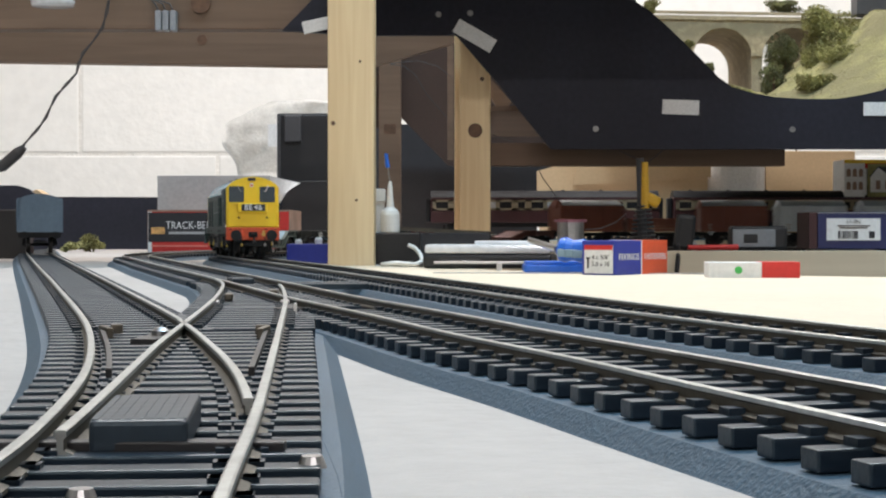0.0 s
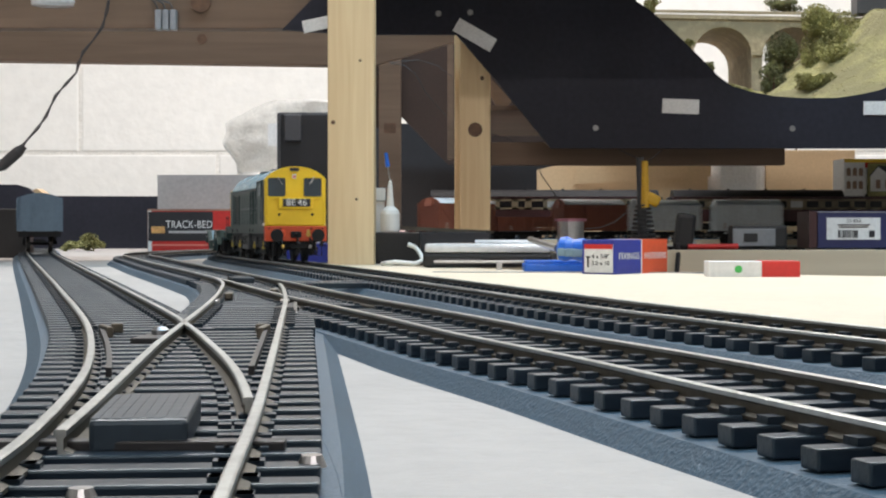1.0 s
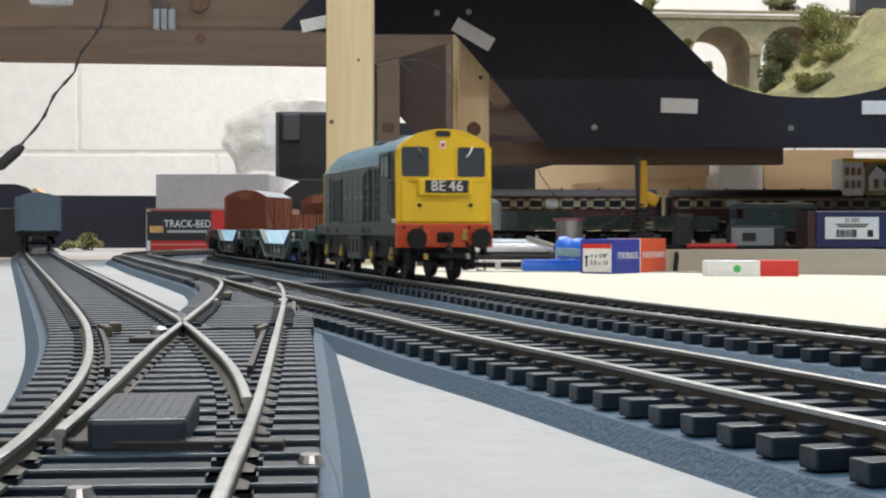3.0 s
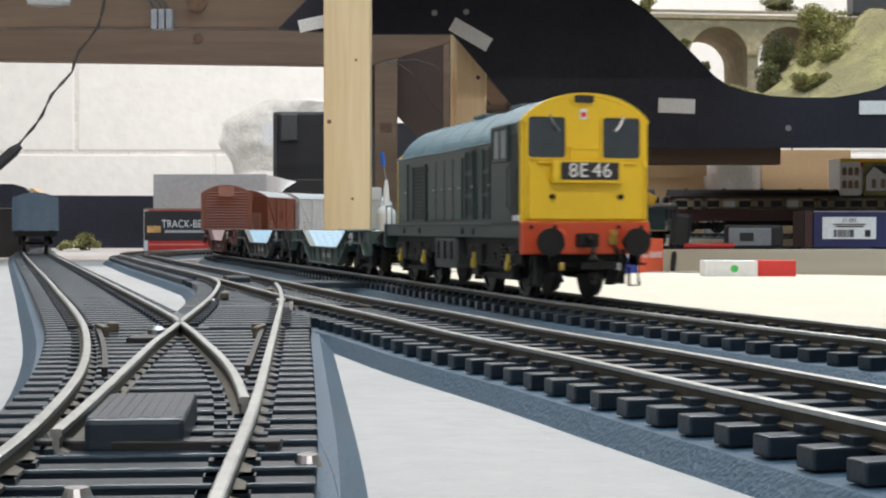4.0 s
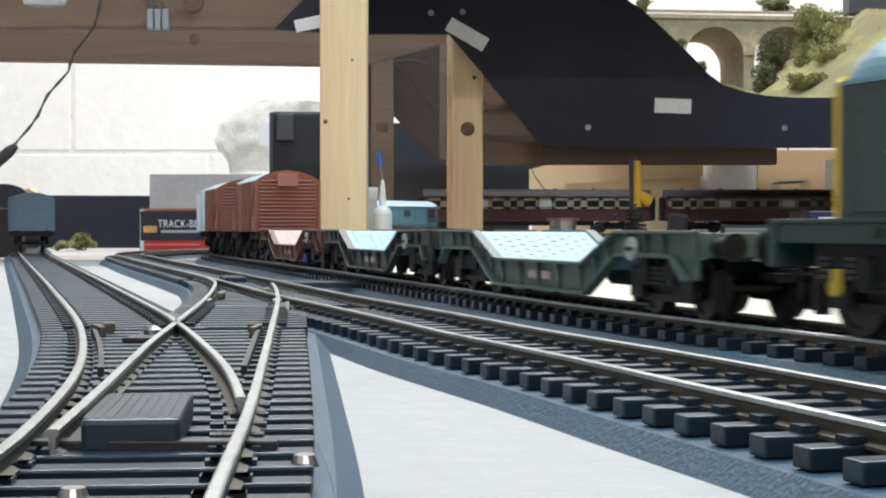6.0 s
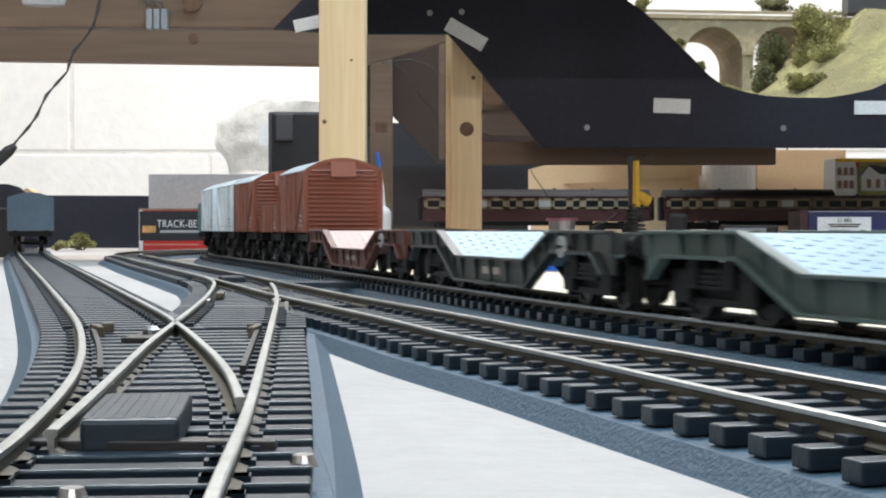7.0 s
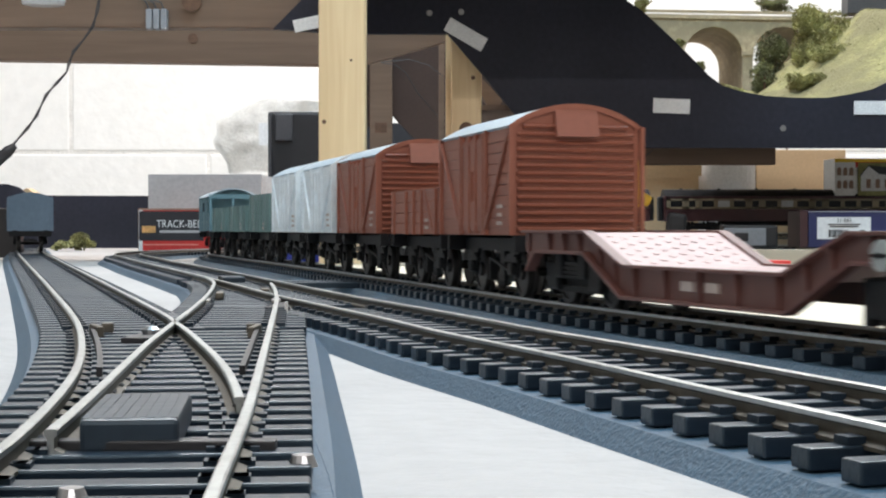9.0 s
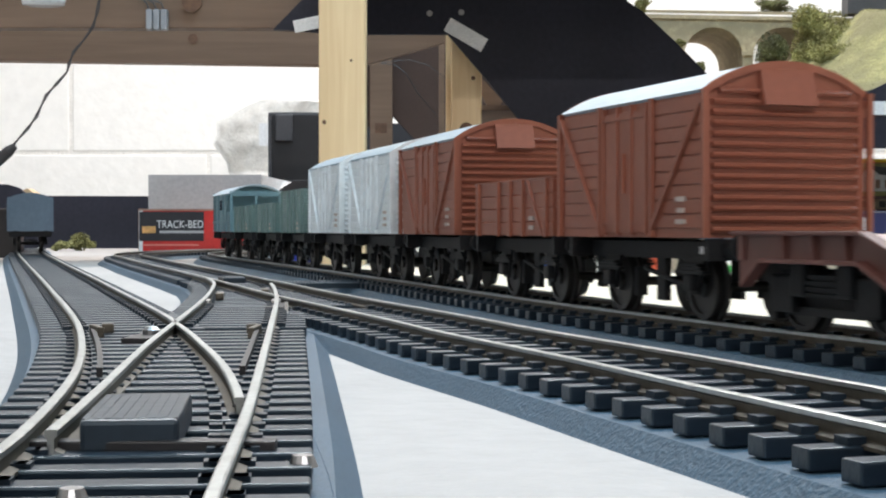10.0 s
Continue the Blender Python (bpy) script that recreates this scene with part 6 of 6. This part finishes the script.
    prism(bm, [(0.1241, 0.1076), (0.1758, 0.1154), (0.1896, 0.0768), (0.1280, 0.0768)], D - 0.004, D - 0.001)
    part("side_flap", bm, M["card"], k)
    bm = bmesh.new()
    lathe(bm, [(0.0439, 0), (0.0439, 0.1192)], (0.4032, D + 0.04, 0), 32)
    solo("white_roll", bm, M["paper"], "upright white paper roll", "roll", smooth=False)
    bm = bmesh.new()
    box(bm, (0.5057, D + 0.10, 0.1354 / 2), (0.1233, 0.16, 0.1354), bevel=0.001)
    solo("cardboard_carton", bm, M["card"], "tall plain brown cardboard carton", "carton", group="cartons")
    D = 1.78
    bk = thing("kit_box", "red and white printed model building kit box", "box")
    bm = bmesh.new()
    box(bm, (0.5023, D + 0.03, 0.1076 / 2), (0.0841, 0.05, 0.1076), bevel=0.0006)
    part("carton", bm, M["paper"], bk)
    boxpart("red_strip", (0.5023, D + 0.0040, 0.1005), (0.0838, 0.002, 0.0060), M["cardred"], bk)
    boxpart("white_panel", (0.4720, D + 0.0035, 0.0840), (0.0235, 0.002, 0.0400), M["paper"], bk)
    boxpart("yellow_strip", (0.5023, D + 0.0030, 0.1052), (0.0838, 0.002, 0.0040), M["yellow"], bk)
    for i in range(3):
        for j in range(2):
            bm = bmesh.new()
            cx, cz = 0.4650 + i * 0.0070, 0.0930 - j * 0.0150
            prism(bm, [(cx - 0.0023, cz - 0.005)] + [(cx - 0.0023 * math.cos(a), cz + 0.0018 + 0.0024 * math.sin(a)) for a in (0, 0.8, 1.57, 2.34, 3.14)] + [(cx + 0.0023, cz - 0.005)], D + 0.0018, D + 0.0030)
            part("window_print", bm, M["sidebrown"], bk)
    boxpart("picture_panel", (0.5150, D + 0.0035, 0.0830), (0.0560, 0.002, 0.0390), M["leafpale"], bk, "printed picture of a small station building")
    bm = bmesh.new()
    prism(bm, [(0.4900, 0.0700), (0.5410, 0.0700), (0.5410, 0.0880), (0.5100, 0.0900), (0.4985, 0.0985), (0.4900, 0.0880)], D + 0.0012, D + 0.0024)
    part("picture_house", bm, M["paper"], bk)
    bm = bmesh.new()
    prism(bm, [(0.4985, 0.0998), (0.5420, 0.0945), (0.5420, 0.0872), (0.5110, 0.0893), (0.4985, 0.0985), (0.4890, 0.0870), (0.4880, 0.0880)], D + 0.0004, D + 0.0012)
    part("picture_roof", bm, M["darkbox"], bk)
    for i in range(4):
        boxpart("picture_window", (0.4985 + i * 0.0105, D + 0.0008, 0.0785), (0.0048, 0.0008, 0.0100), M["sidebrown"], bk)


M["sidebrown"] = mat("worn_brown_print", (0.30, 0.19, 0.14), 0.6, big=(40, 0.3))
M["sunset"] = mat("orange_print", (0.65, 0.35, 0.12), 0.5, big=(150, 0.4))
M["pinkink"] = mat("pink_print", (0.75, 0.25, 0.20), 0.5)
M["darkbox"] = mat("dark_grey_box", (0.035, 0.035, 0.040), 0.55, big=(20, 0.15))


def coach(cx, y, label):
    v = thing("passenger_coach", label, "coach", group="coaches on the far line", at=Matrix.Translation((cx, y, RAIL_TOP + 0.0125)))
    L, W, zf, ze, zt = 0.262, 0.0178, 0.0135, 0.0425, 0.0505
    bm = bmesh.new()
    box(bm, (0, 0, (zf + ze) / 2), (L, 2 * W, ze - zf), bevel=0.0008)
    part("body", bm, M["maroon"], v, "dark maroon body")
    z0, z1 = 0.0275, 0.0395
    # cream band built round real openings
    wins = [(-0.118 + i * 0.0182, 0.0135 if i % 4 not in (1,) else 0.0075) for i in range(14)]
    bm = bmesh.new()
    box(bm, (0, -W - 0.0003, z0 + 0.0012), (L - 0.004, 0.0012, 0.0024))
    box(bm, (0, -W - 0.0003, z1 - 0.0012), (L - 0.004, 0.0012, 0.0024))
    xs = [-L / 2 + 0.002] + [q for c, w in wins for q in (c - w / 2, c + w / 2)] + [L / 2 - 0.002]
    for a, b in zip(xs[::2], xs[1::2]):
        box(bm, ((a + b) / 2, -W - 0.0003, (z0 + z1) / 2), (b - a, 0.0012, z1 - z0))
    part("cream_band", bm, M["cream"], v, "cream window band")
    for i, (c, w) in enumerate(wins):
        boxpart("window", (c, -W - 0.0001, (z0 + z1) / 2), (w, 0.0006, z1 - z0 - 0.004), M["lit"] if i in (3, 7) else M["coachglass"], v)
    bm = bmesh.new()
    r0 = arch(W + 0.0003, ze, zt)
    prism(bm, [(a, b) for a, b in r0], -L / 2, L / 2)
    for w in bm.verts:
        w.co = Vector((w.co.y, w.co.x, w.co.z))
    bmesh.ops.recalc_face_normals(bm, faces=bm.faces[:])
    part("roof", bm, M["coachroof"], v, "dark grey roof")
    for i in range(6):
        bm = bmesh.new()
        lathe(bm, [(0.0018, 0), (0.0018, 0.0012), (0.0008, 0.0016)], (-0.11 + i * 0.044, 0, zt - 0.0003), 10)
        part("roof_vent", bm, M["coachroof"], v)
    for k in (-1, 1):
        boxpart("gangway", (k * (L / 2 + 0.003), 0, 0.028), (0.006, 0.016, 0.028), M["black"], v, bevel=0.002)
        part("bogie", *bogie_frame(0.033), v, at=Matrix.Translation((k * 0.09, 0, 0)) @ Matrix.Rotation(math.pi / 2, 4, "Z"))
        for q in (-0.0165, 0.0165):
            bm = bmesh.new()
            for s in (-1, 1):
                rod(bm, (k * 0.09 + q, s * 0.007, 0.0066), (k * 0.09 + q, s * 0.0096, 0.0066), 0.0066, n=16)
            part("wheels", bm, M["wheel"], v)
    bm = bmesh.new()
    box(bm, (0, 0, 0.0115), (L * 0.5, 0.024, 0.006))
    part("underframe", bm, M["under"], v)


# a few windows' lit look is painted as a pale pane colour
M["lit"] = mat("bright_window", (0.50, 0.52, 0.53), 0.2)
M["coachglass"] = mat("coach_glass", (0.012, 0.012, 0.014), 0.35, spec=0.25)
M["coachroof"] = mat("coach_roof", (0.014, 0.014, 0.016), 0.6, spec=0.2)


def far_line():
    line = smooth_line([(-0.05, 1.80), (0.5, 1.80), (2.3, 1.80)])
    t = thing("storage_track", "straight far storage track carrying coaches", "railway track", group="tracks", kind="structure")
    for o in (-HALF, HALF):
        rail(t, line, 0.01, line[0][-1] - 0.02, o)
    lay_far(t, line, 0.01, line[0][-1] - 0.02, PLAIN)
    underlay(t, line, 0.005, line[0][-1] - 0.01, BED - 0.0005)
    t.location.z = 0.0125
    bm = bmesh.new()
    box(bm, (1.12, 1.80, BOARD + 0.00625), (2.34, 0.06, 0.0125))
    solo("track_riser", bm, M["ply"], "plywood strip raising the storage track", "riser", kind="structure")
    for k in range(3):
        coach(0.117 + k * 0.279, 1.80, "maroon and cream model coach with %s" % ("a dark roof" if k != 1 else "some bright windows"))


def scale_about_eye(before, k):
    """Scales new things about the eye, moving them nearer without changing the camera's view."""
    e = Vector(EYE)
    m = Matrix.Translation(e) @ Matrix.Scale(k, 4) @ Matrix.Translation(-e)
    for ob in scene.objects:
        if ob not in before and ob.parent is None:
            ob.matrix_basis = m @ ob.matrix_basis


def front_clutter():
    # two-coloured fixings carton
    b = thing("fixings_box", "blue and orange-red carton of screws with a white label", "box", at=pose(0.1000, 0.905, 0, 0, 0, 33))
    z1, w1, w2 = 0.0203, 0.0225, 0.060
    # local: near corner at origin, one face along -x, the other along +y turned right
    bm = bmesh.new()
    box(bm, (-w1 / 2, w2 / 2, z1 / 2), (w1, w2, z1), bevel=0.0004)
    cart = part("carton", bm, M["blue"], b)
    b.matrix_basis = pose(0.1000, 0.905, 0.0002, 0, 0, -38)
    boxpart("orange_end", (-w1 / 2, w2 * 0.76, z1 / 2), (w1 + 0.0004, w2 * 0.50, z1 + 0.0004), M["orange"], b, "orange-red end")
    boxpart("white_divider", (-w1 / 2, w2 * 0.505, z1 / 2), (w1 + 0.0005, 0.0008, z1 + 0.0005), M["paper"], b)
    boxpart("label", (-w1 / 2 + 0.0004, -0.0002, z1 / 2 - 0.0010), (w1 - 0.003, 0.0006, z1 - 0.004), M["paper"], b, "white label with red heading")
    boxpart("label_heading", (-w1 / 2 + 0.0004, -0.0006, z1 - 0.0040), (w1 - 0.003, 0.0004, 0.0028), M["cardred"], b)
    text("size_text", "4 x 5/8\"", 0.0036, M["ink"], b, pose(-w1 / 2 + 0.002, -0.0008, 0.0105, 90, 0, 0))
    text("size_text", "3.0 x 10", 0.0036, M["ink"], b, pose(-w1 / 2 + 0.002, -0.0008, 0.0065, 90, 0, 0))
    bm = bmesh.new()
    box(bm, (-w1 + 0.0045, -0.0007, 0.0070), (0.0010, 0.0004, 0.0060))
    box(bm, (-w1 + 0.0045, -0.0007, 0.0100), (0.0026, 0.0004, 0.0010))
    part("screw_print", bm, M["ink"], b)
    text("brand_text", "FIXINGS", 0.0056, M["paper"], b, pose(0.0004, w2 * 0.26, 0.0105, 90, 0, 90), wide=1.1)
    text("brand_text", "FASTENERS", 0.0052, M["paper"], b, pose(0.0006, w2 * 0.76, 0.0105, 90, 0, 90), wide=0.95)
    # small red and white carton
    s = thing("small_carton", "flat white and red carton with a green mark", "box", at=pose(0.1722, 0.868, 0, 0, 0, -2))
    boxpart("carton", (0, 0, 0.0045), (0.0500, 0.020, 0.0088), M["paper"], s, bevel=0.0004)
    boxpart("red_end", (0.0147, 0, 0.0045), (0.0210, 0.0206, 0.0092), M["cardred"], s, bevel=0.0003)
    bm = bmesh.new()
    rod(bm, (-0.0086, -0.0099, 0.0046), (-0.0086, -0.0104, 0.0046), 0.0021, n=16)
    part("green_mark", bm, M["greenmark"], s)
    # steel rule lying at the edge
    bm = bmesh.new()
    box(bm, (0.0764, 0.945, 0.0004), (0.165, 0.010, 0.0008), Matrix.Rotation(-0.10, 4, "Z"))
    solo("steel_rule", bm, M["steel"], "thin steel rule lying at the board's edge", "ruler")
    bm = bmesh.new()
    box(bm, (0.0440, 1.01, 0.0056), (0.10, 0.006, 0.0016), Matrix.Rotation(-0.05, 4, "Z"), 0.0004)
    box(bm, (0.0364, 1.005, 0.0026), (0.0035, 0.006, 0.0050))
    solo("tweezers", bm, M["steel"], "steel modelling tweezers on the board", "tweezers")
    # blue tray and screwdriver
    bm = bmesh.new()
    box(bm, (0.0709, 0.985, 0.0026), (0.040, 0.028, 0.0050), bevel=0.001)
    box(bm, (0.0709, 0.985, 0.0060), (0.038, 0.026, 0.0022), bevel=0.001)
    solo("blue_tray", bm, M["brightblue"], "flat bright blue plastic tray", "tray")
    d = thing("screwdriver", "blue and grey handled screwdriver with a steel shaft", "screwdriver")
    bm = bmesh.new()
    a, c = Vector((0.0702, 0.955, 0.0150)), Vector((0.0919, 0.95, 0.0135))
    pr = [(0, 0.0035), (0.08, 0.0070), (0.25, 0.0078), (0.45, 0.0062), (0.7, 0.0074), (1, 0.0050)]
    for (t0, r0), (t1, r1) in zip(pr, pr[1:]):
        rod(bm, a.lerp(c, t0), a.lerp(c, t1), r0, r1, 18)
    part("handle", bm, M["brightblue"], d)
    bm = bmesh.new()
    for (t0, r0), (t1, r1) in zip(pr[1:4], pr[2:5]):
        q = a.lerp(c, (t0 + t1) / 2)
        box(bm, (q.x, q.y - 0.006, q.z - 0.002), (0.008, 0.004, 0.005), bevel=0.001)
    part("grip", bm, M["darkcyan"], d)
    bm = bmesh.new()
    rod(bm, a, (0.0549, 0.985, 0.0205), 0.0022, 0.0018, 12)
    part("shaft", bm, M["steel"], d)
    # clear-lidded black case
    c = thing("component_case", "black plastic parts case with a frosted clear lid", "case", at=pose(0.0331, 1.075, 0.0003, 0, 0, -9))
    boxpart("tray", (0, 0, 0.0052), (0.088, 0.046, 0.0096), M["black"], c, bevel=0.0022)
    boxpart("lid", (0, 0, 0.0135), (0.086, 0.044, 0.0062), M["clear"], c, "frosted clear lid", bevel=0.0022)
    boxpart("lid", (0.010, 0.004, 0.0178), (0.040, 0.03, 0.0026), M["clear"], c, bevel=0.001)
    boxpart("catch", (-0.018, -0.0235, 0.0052), (0.028, 0.001, 0.0030), M["darkgrey"], c)
    # white cable curl
    bm = bmesh.new()
    tube(bm,
         [(-0.0253, 1.12, 0.0161), (-0.0200, 1.12, 0.0137), (-0.0163, 1.12, 0.0092), (-0.0145, 1.11, 0.0045), (-0.0196, 1.10, 0.0023), (-0.0333, 1.09, 0.0037), (-0.0432, 1.1, 0.0023)], 0.0016, 10)
    solo("white_cable", bm, M["white"], "short white cable curled on the board", "cable", smooth=True)
    # black tin with glue bottle
    bm = bmesh.new()
    box(bm, (-0.0346, 1.205, 0.0125), (0.0346, 0.03, 0.024), bevel=0.001)
    solo("black_tin", bm, M["blackmetal"], "low black metal tin", "tin")
    g = thing("glue_bottle", "white needle-tip glue bottle with a blue pin cap", "bottle")
    bx, by = -0.0408, 1.2
    bm = bmesh.new()
    lathe(bm, [(0.0070, 0.0247), (0.0074, 0.0257), (0.0074, 0.0384), (0.0064, 0.0415), (0.0030, 0.0445), (0.0019, 0.0593), (0.0010, 0.0645)], (bx, by, 0), 20)
    part("bottle", bm, M["white"], g, smooth=False)
    bm = bmesh.new()
    rod(bm, (bx, by, 0.0636), (bx - 0.002, by, 0.0767), 0.0005, n=8)
    part("needle", bm, M["steel"], g)
    bm = bmesh.new()
    rod(bm, (bx - 0.0018, by, 0.0749), (bx - 0.0034, by, 0.0858), 0.0018, 0.0013, 12)
    part("cap", bm, M["brightblue"], g, "slim blue cap")
    bm = bmesh.new()
    box(bm, (-0.0501, 1.222, 0.0538), (0.0098, 0.010, 0.0106), bevel=0.001)
    box(bm, (-0.0501, 1.222, 0.0378), (0.0080, 0.008, 0.0266))
    solo("white_block", bm, M["white"], "small white plastic block on a stand", "block")
    # metal combs of spare track
    bm = bmesh.new()
    for i in range(5):
        box(bm, (-0.0113 + i * 0.003, 1.30 + i * 0.006, 0.0262 + 0.0004 * (i % 2)), (0.085, 0.0016, 0.0022), Matrix.Rotation(0.04, 4, "Z") @ Matrix.Rotation(0.05, 4, "Y"))
    for i in range(9):
        box(bm, (-0.0303 + i * 0.0085, 1.312, 0.0252), (0.0024, 0.034, 0.0014))
    solo("spare_rails", bm, M["railside"], "bundle of spare dark rails lying on a box", "rails")
    bm = bmesh.new()
    box(bm, (-0.0043, 1.312, 0.0122), (0.088, 0.03, 0.0244), bevel=0.001)
    solo("grey_box", bm, M["darkbox"], "grey box under the spare rails", "box")
    # small blue box beyond the curve
    s = thing("blue_parts_box", "small blue parts box with white knobs on top", "box")
    boxpart("carton", (-0.1069, 1.245, 0.008), (0.034, 0.03, 0.0155), M["blue"], s, bevel=0.0006)
    bm = bmesh.new()
    lathe(bm, [(0.0030, 0.0158), (0.0033, 0.019), (0.0018, 0.021)], (-0.0993, 1.24, 0), 14)
    lathe(bm, [(0.0028, 0.0158), (0.0030, 0.018), (0.0016, 0.0195)], (-0.1149, 1.236, 0), 14)
    part("knob", bm, M["white"], s)


def far_clutter():
    # reel of solder
    r = thing("solder_reel", "small reel of bright solder with a pink rim", "reel")
    x, y = 0.1203, 1.465
    zb = 0.0003
    bm = bmesh.new()
    lathe(bm, [(0.0125, zb), (0.0125, 0.0346)], (x, y, 0), 24)
    part("winding", bm, M["steel"], r)
    bm = bmesh.new()
    lathe(bm, [(0.0152, 0.0341), (0.0152, 0.0367)], (x, y, 0), 28)
    part("rim", bm, M["pink"], r, "pink rim")
    bm = bmesh.new()
    tube(bm, [(x + 0.014, y, 0.0272), (x + 0.028, y, 0.0283), (x + 0.042, y, 0.0336), (x + 0.052, y, 0.0420)], 0.0005, 6)
    part("loose_end", bm, M["steel"], r)
    # soldering iron in a coil stand
    s = thing("soldering_iron_stand", "black coiled soldering iron stand holding a yellow iron", "soldering iron")
    x, y = 0.1869, 1.452
    boxpart("base", (x, y, 0.0028), (0.026, 0.020, 0.005), M["black"], s, bevel=0.001)
    bm = bmesh.new()
    pts = []
    for i in range(161):
        t = i / 160
        q = 2 * math.pi * 11 * t
        rad = 0.0135 * (1 - t) + 0.0062 * t
        pts.append((x + rad * math.cos(q), y + rad * math.sin(q), 0.006 + t * 0.044))
    tube(bm, pts, 0.0011, 6)
    part("coil", bm, M["darkgrey"], s)
    bm = bmesh.new()
    rod(bm, (x, y, 0.008), (x - 0.003, y, 0.094), 0.0046, 0.0036, 14)
    part("shaft", bm, M["darkgrey"], s)
    bm = bmesh.new()
    rod(bm, (x + 0.0016, y - 0.003, 0.047), (x + 0.0012, y - 0.003, 0.090), 0.0042, 0.0032, 14)
    box(bm, (x + 0.0085, y - 0.003, 0.0545), (0.014, 0.008, 0.011), Matrix.Rotation(0.5, 4, "Y"), 0.003)
    part("handle", bm, M["yellowtool"], s, "yellow plastic handle")
    bm = bmesh.new()
    tube(bm, [(x - 0.003, y, 0.092), (x - 0.010, y, 0.095), (x - 0.022, y, 0.101)], 0.0006, 6)
    tube(bm, [(x, y, 0.088), (x + 0.010, y, 0.094), (x + 0.018, y, 0.101)], 0.0006, 6)
    part("lead", bm, M["wire"], s)
    # plug, red handle, switch box
    p = thing("mains_plug", "black mains plug lying with its lead hanging", "plug")
    bm = bmesh.new()
    box(bm, (0.2257, 1.452, 0.0245), (0.018, 0.014, 0.034), Matrix.Rotation(0.12, 4, "Y"), 0.004)
    part("body", bm, M["black"], p)
    bm = bmesh.new()
    tube(bm, [(0.2174, 1.44, 0.012), (0.2138, 1.412, 0.002), (0.2123, 1.410, -0.010), (0.2133, 1.410, -0.03)], 0.0022, 8)
    part("lead", bm, M["black"], p)
    boxpart("pin", (0.2341, 1.448, 0.0115), (0.004, 0.002, 0.008), M["steel"], p)
    bm = bmesh.new()
    rod(bm, (0.2273, 1.442, 0.0105), (0.2744, 1.446, 0.0108), 0.0024, 0.0027, 14)
    solo("red_handle", bm, M["cardred"], "red-handled tool lying on the edging", "tool")
    w = thing("switch_box", "grey and black wall switch box", "switch box")
    boxpart("body", (0.2958, 1.462, 0.0195), (0.052, 0.024, 0.022), M["black"], w, bevel=0.003)
    boxpart("plate", (0.2900, 1.4492, 0.0190), (0.040, 0.002, 0.0165), M["plategrey"], w, "grey face plate", bevel=0.0008)
    boxpart("socket", (0.2868, 1.4480, 0.0190), (0.013, 0.0012, 0.008), M["black"], w, bevel=0.0006)
    # boxed locomotive carton
    b = thing("model_carton", "dark blue model carton with a white printed label", "box", at=pose(0.3786, 1.46, 0.0083, 0, 0, 0))
    boxpart("carton", (0.012, 0.012, 0.0180), (0.086, 0.05, 0.0345), M["navy"], b, bevel=0.0006)
    boxpart("edge_line", (0.012, -0.0135, 0.0343), (0.084, 0.0006, 0.0006), M["greycard"], b)
    boxpart("side_end", (-0.0335, 0.012, 0.0180), (0.008, 0.05, 0.0340), M["maroon"], b)
    boxpart("label", (0.0035, -0.0135, 0.0190), (0.050, 0.0006, 0.0205), M["paper"], b, "white printed label")
    text("catalogue_text", "31-882", 0.0046, M["ink"], b, pose(0.0035, -0.0142, 0.0262, 90, 0, 0))
    for i in range(2):
        boxpart("print_bar", (0.0035, -0.0140, 0.0224 - i * 0.0020), (0.030 - i * 0.004, 0.0004, 0.0010), M["ink"], b)
    bm = bmesh.new()
    rng = random.Random(2)
    for i in range(18):
        box(bm, (-0.0105 + i * 0.00105, -0.0140, 0.0140), (0.0003 + 0.0005 * rng.random(), 0.0004, 0.0072))
    part("bar_lines", bm, M["ink"], b)
    boxpart("print_block", (0.0205, -0.0140, 0.0140), (0.0052, 0.0004, 0.0064), M["ink"], b)
    boxpart("edging_support", (0.0, 0.02, -0.004), (0.06, 0.03, 0.008), M["ply"], b)


M["greenmark"] = mat("green_print", (0.06, 0.45, 0.10), 0.5)
M["darkcyan"] = mat("grey_grip", (0.20, 0.30, 0.36), 0.5)
M["blackmetal"] = mat("black_tin", (0.02, 0.02, 0.022), 0.35, 0.3)
M["pink"] = mat("pink_plastic", (0.45, 0.18, 0.25), 0.4)
M["plategrey"] = mat("grey_plate", (0.22, 0.23, 0.25), 0.45)

room()
boards()
train()
siding_van()
posts()
# three groups below are rescaled about the eye to fit the camera's view
built_before = set(scene.objects)
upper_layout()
scale_about_eye(built_before, 0.89)
scenery()
back_things()
far_line()
built_before = set(scene.objects)
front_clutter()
scale_about_eye(built_before, 0.906)
built_before = set(scene.objects)
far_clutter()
scale_about_eye(built_before, 0.885)
turnouts()
tracks()
motions()
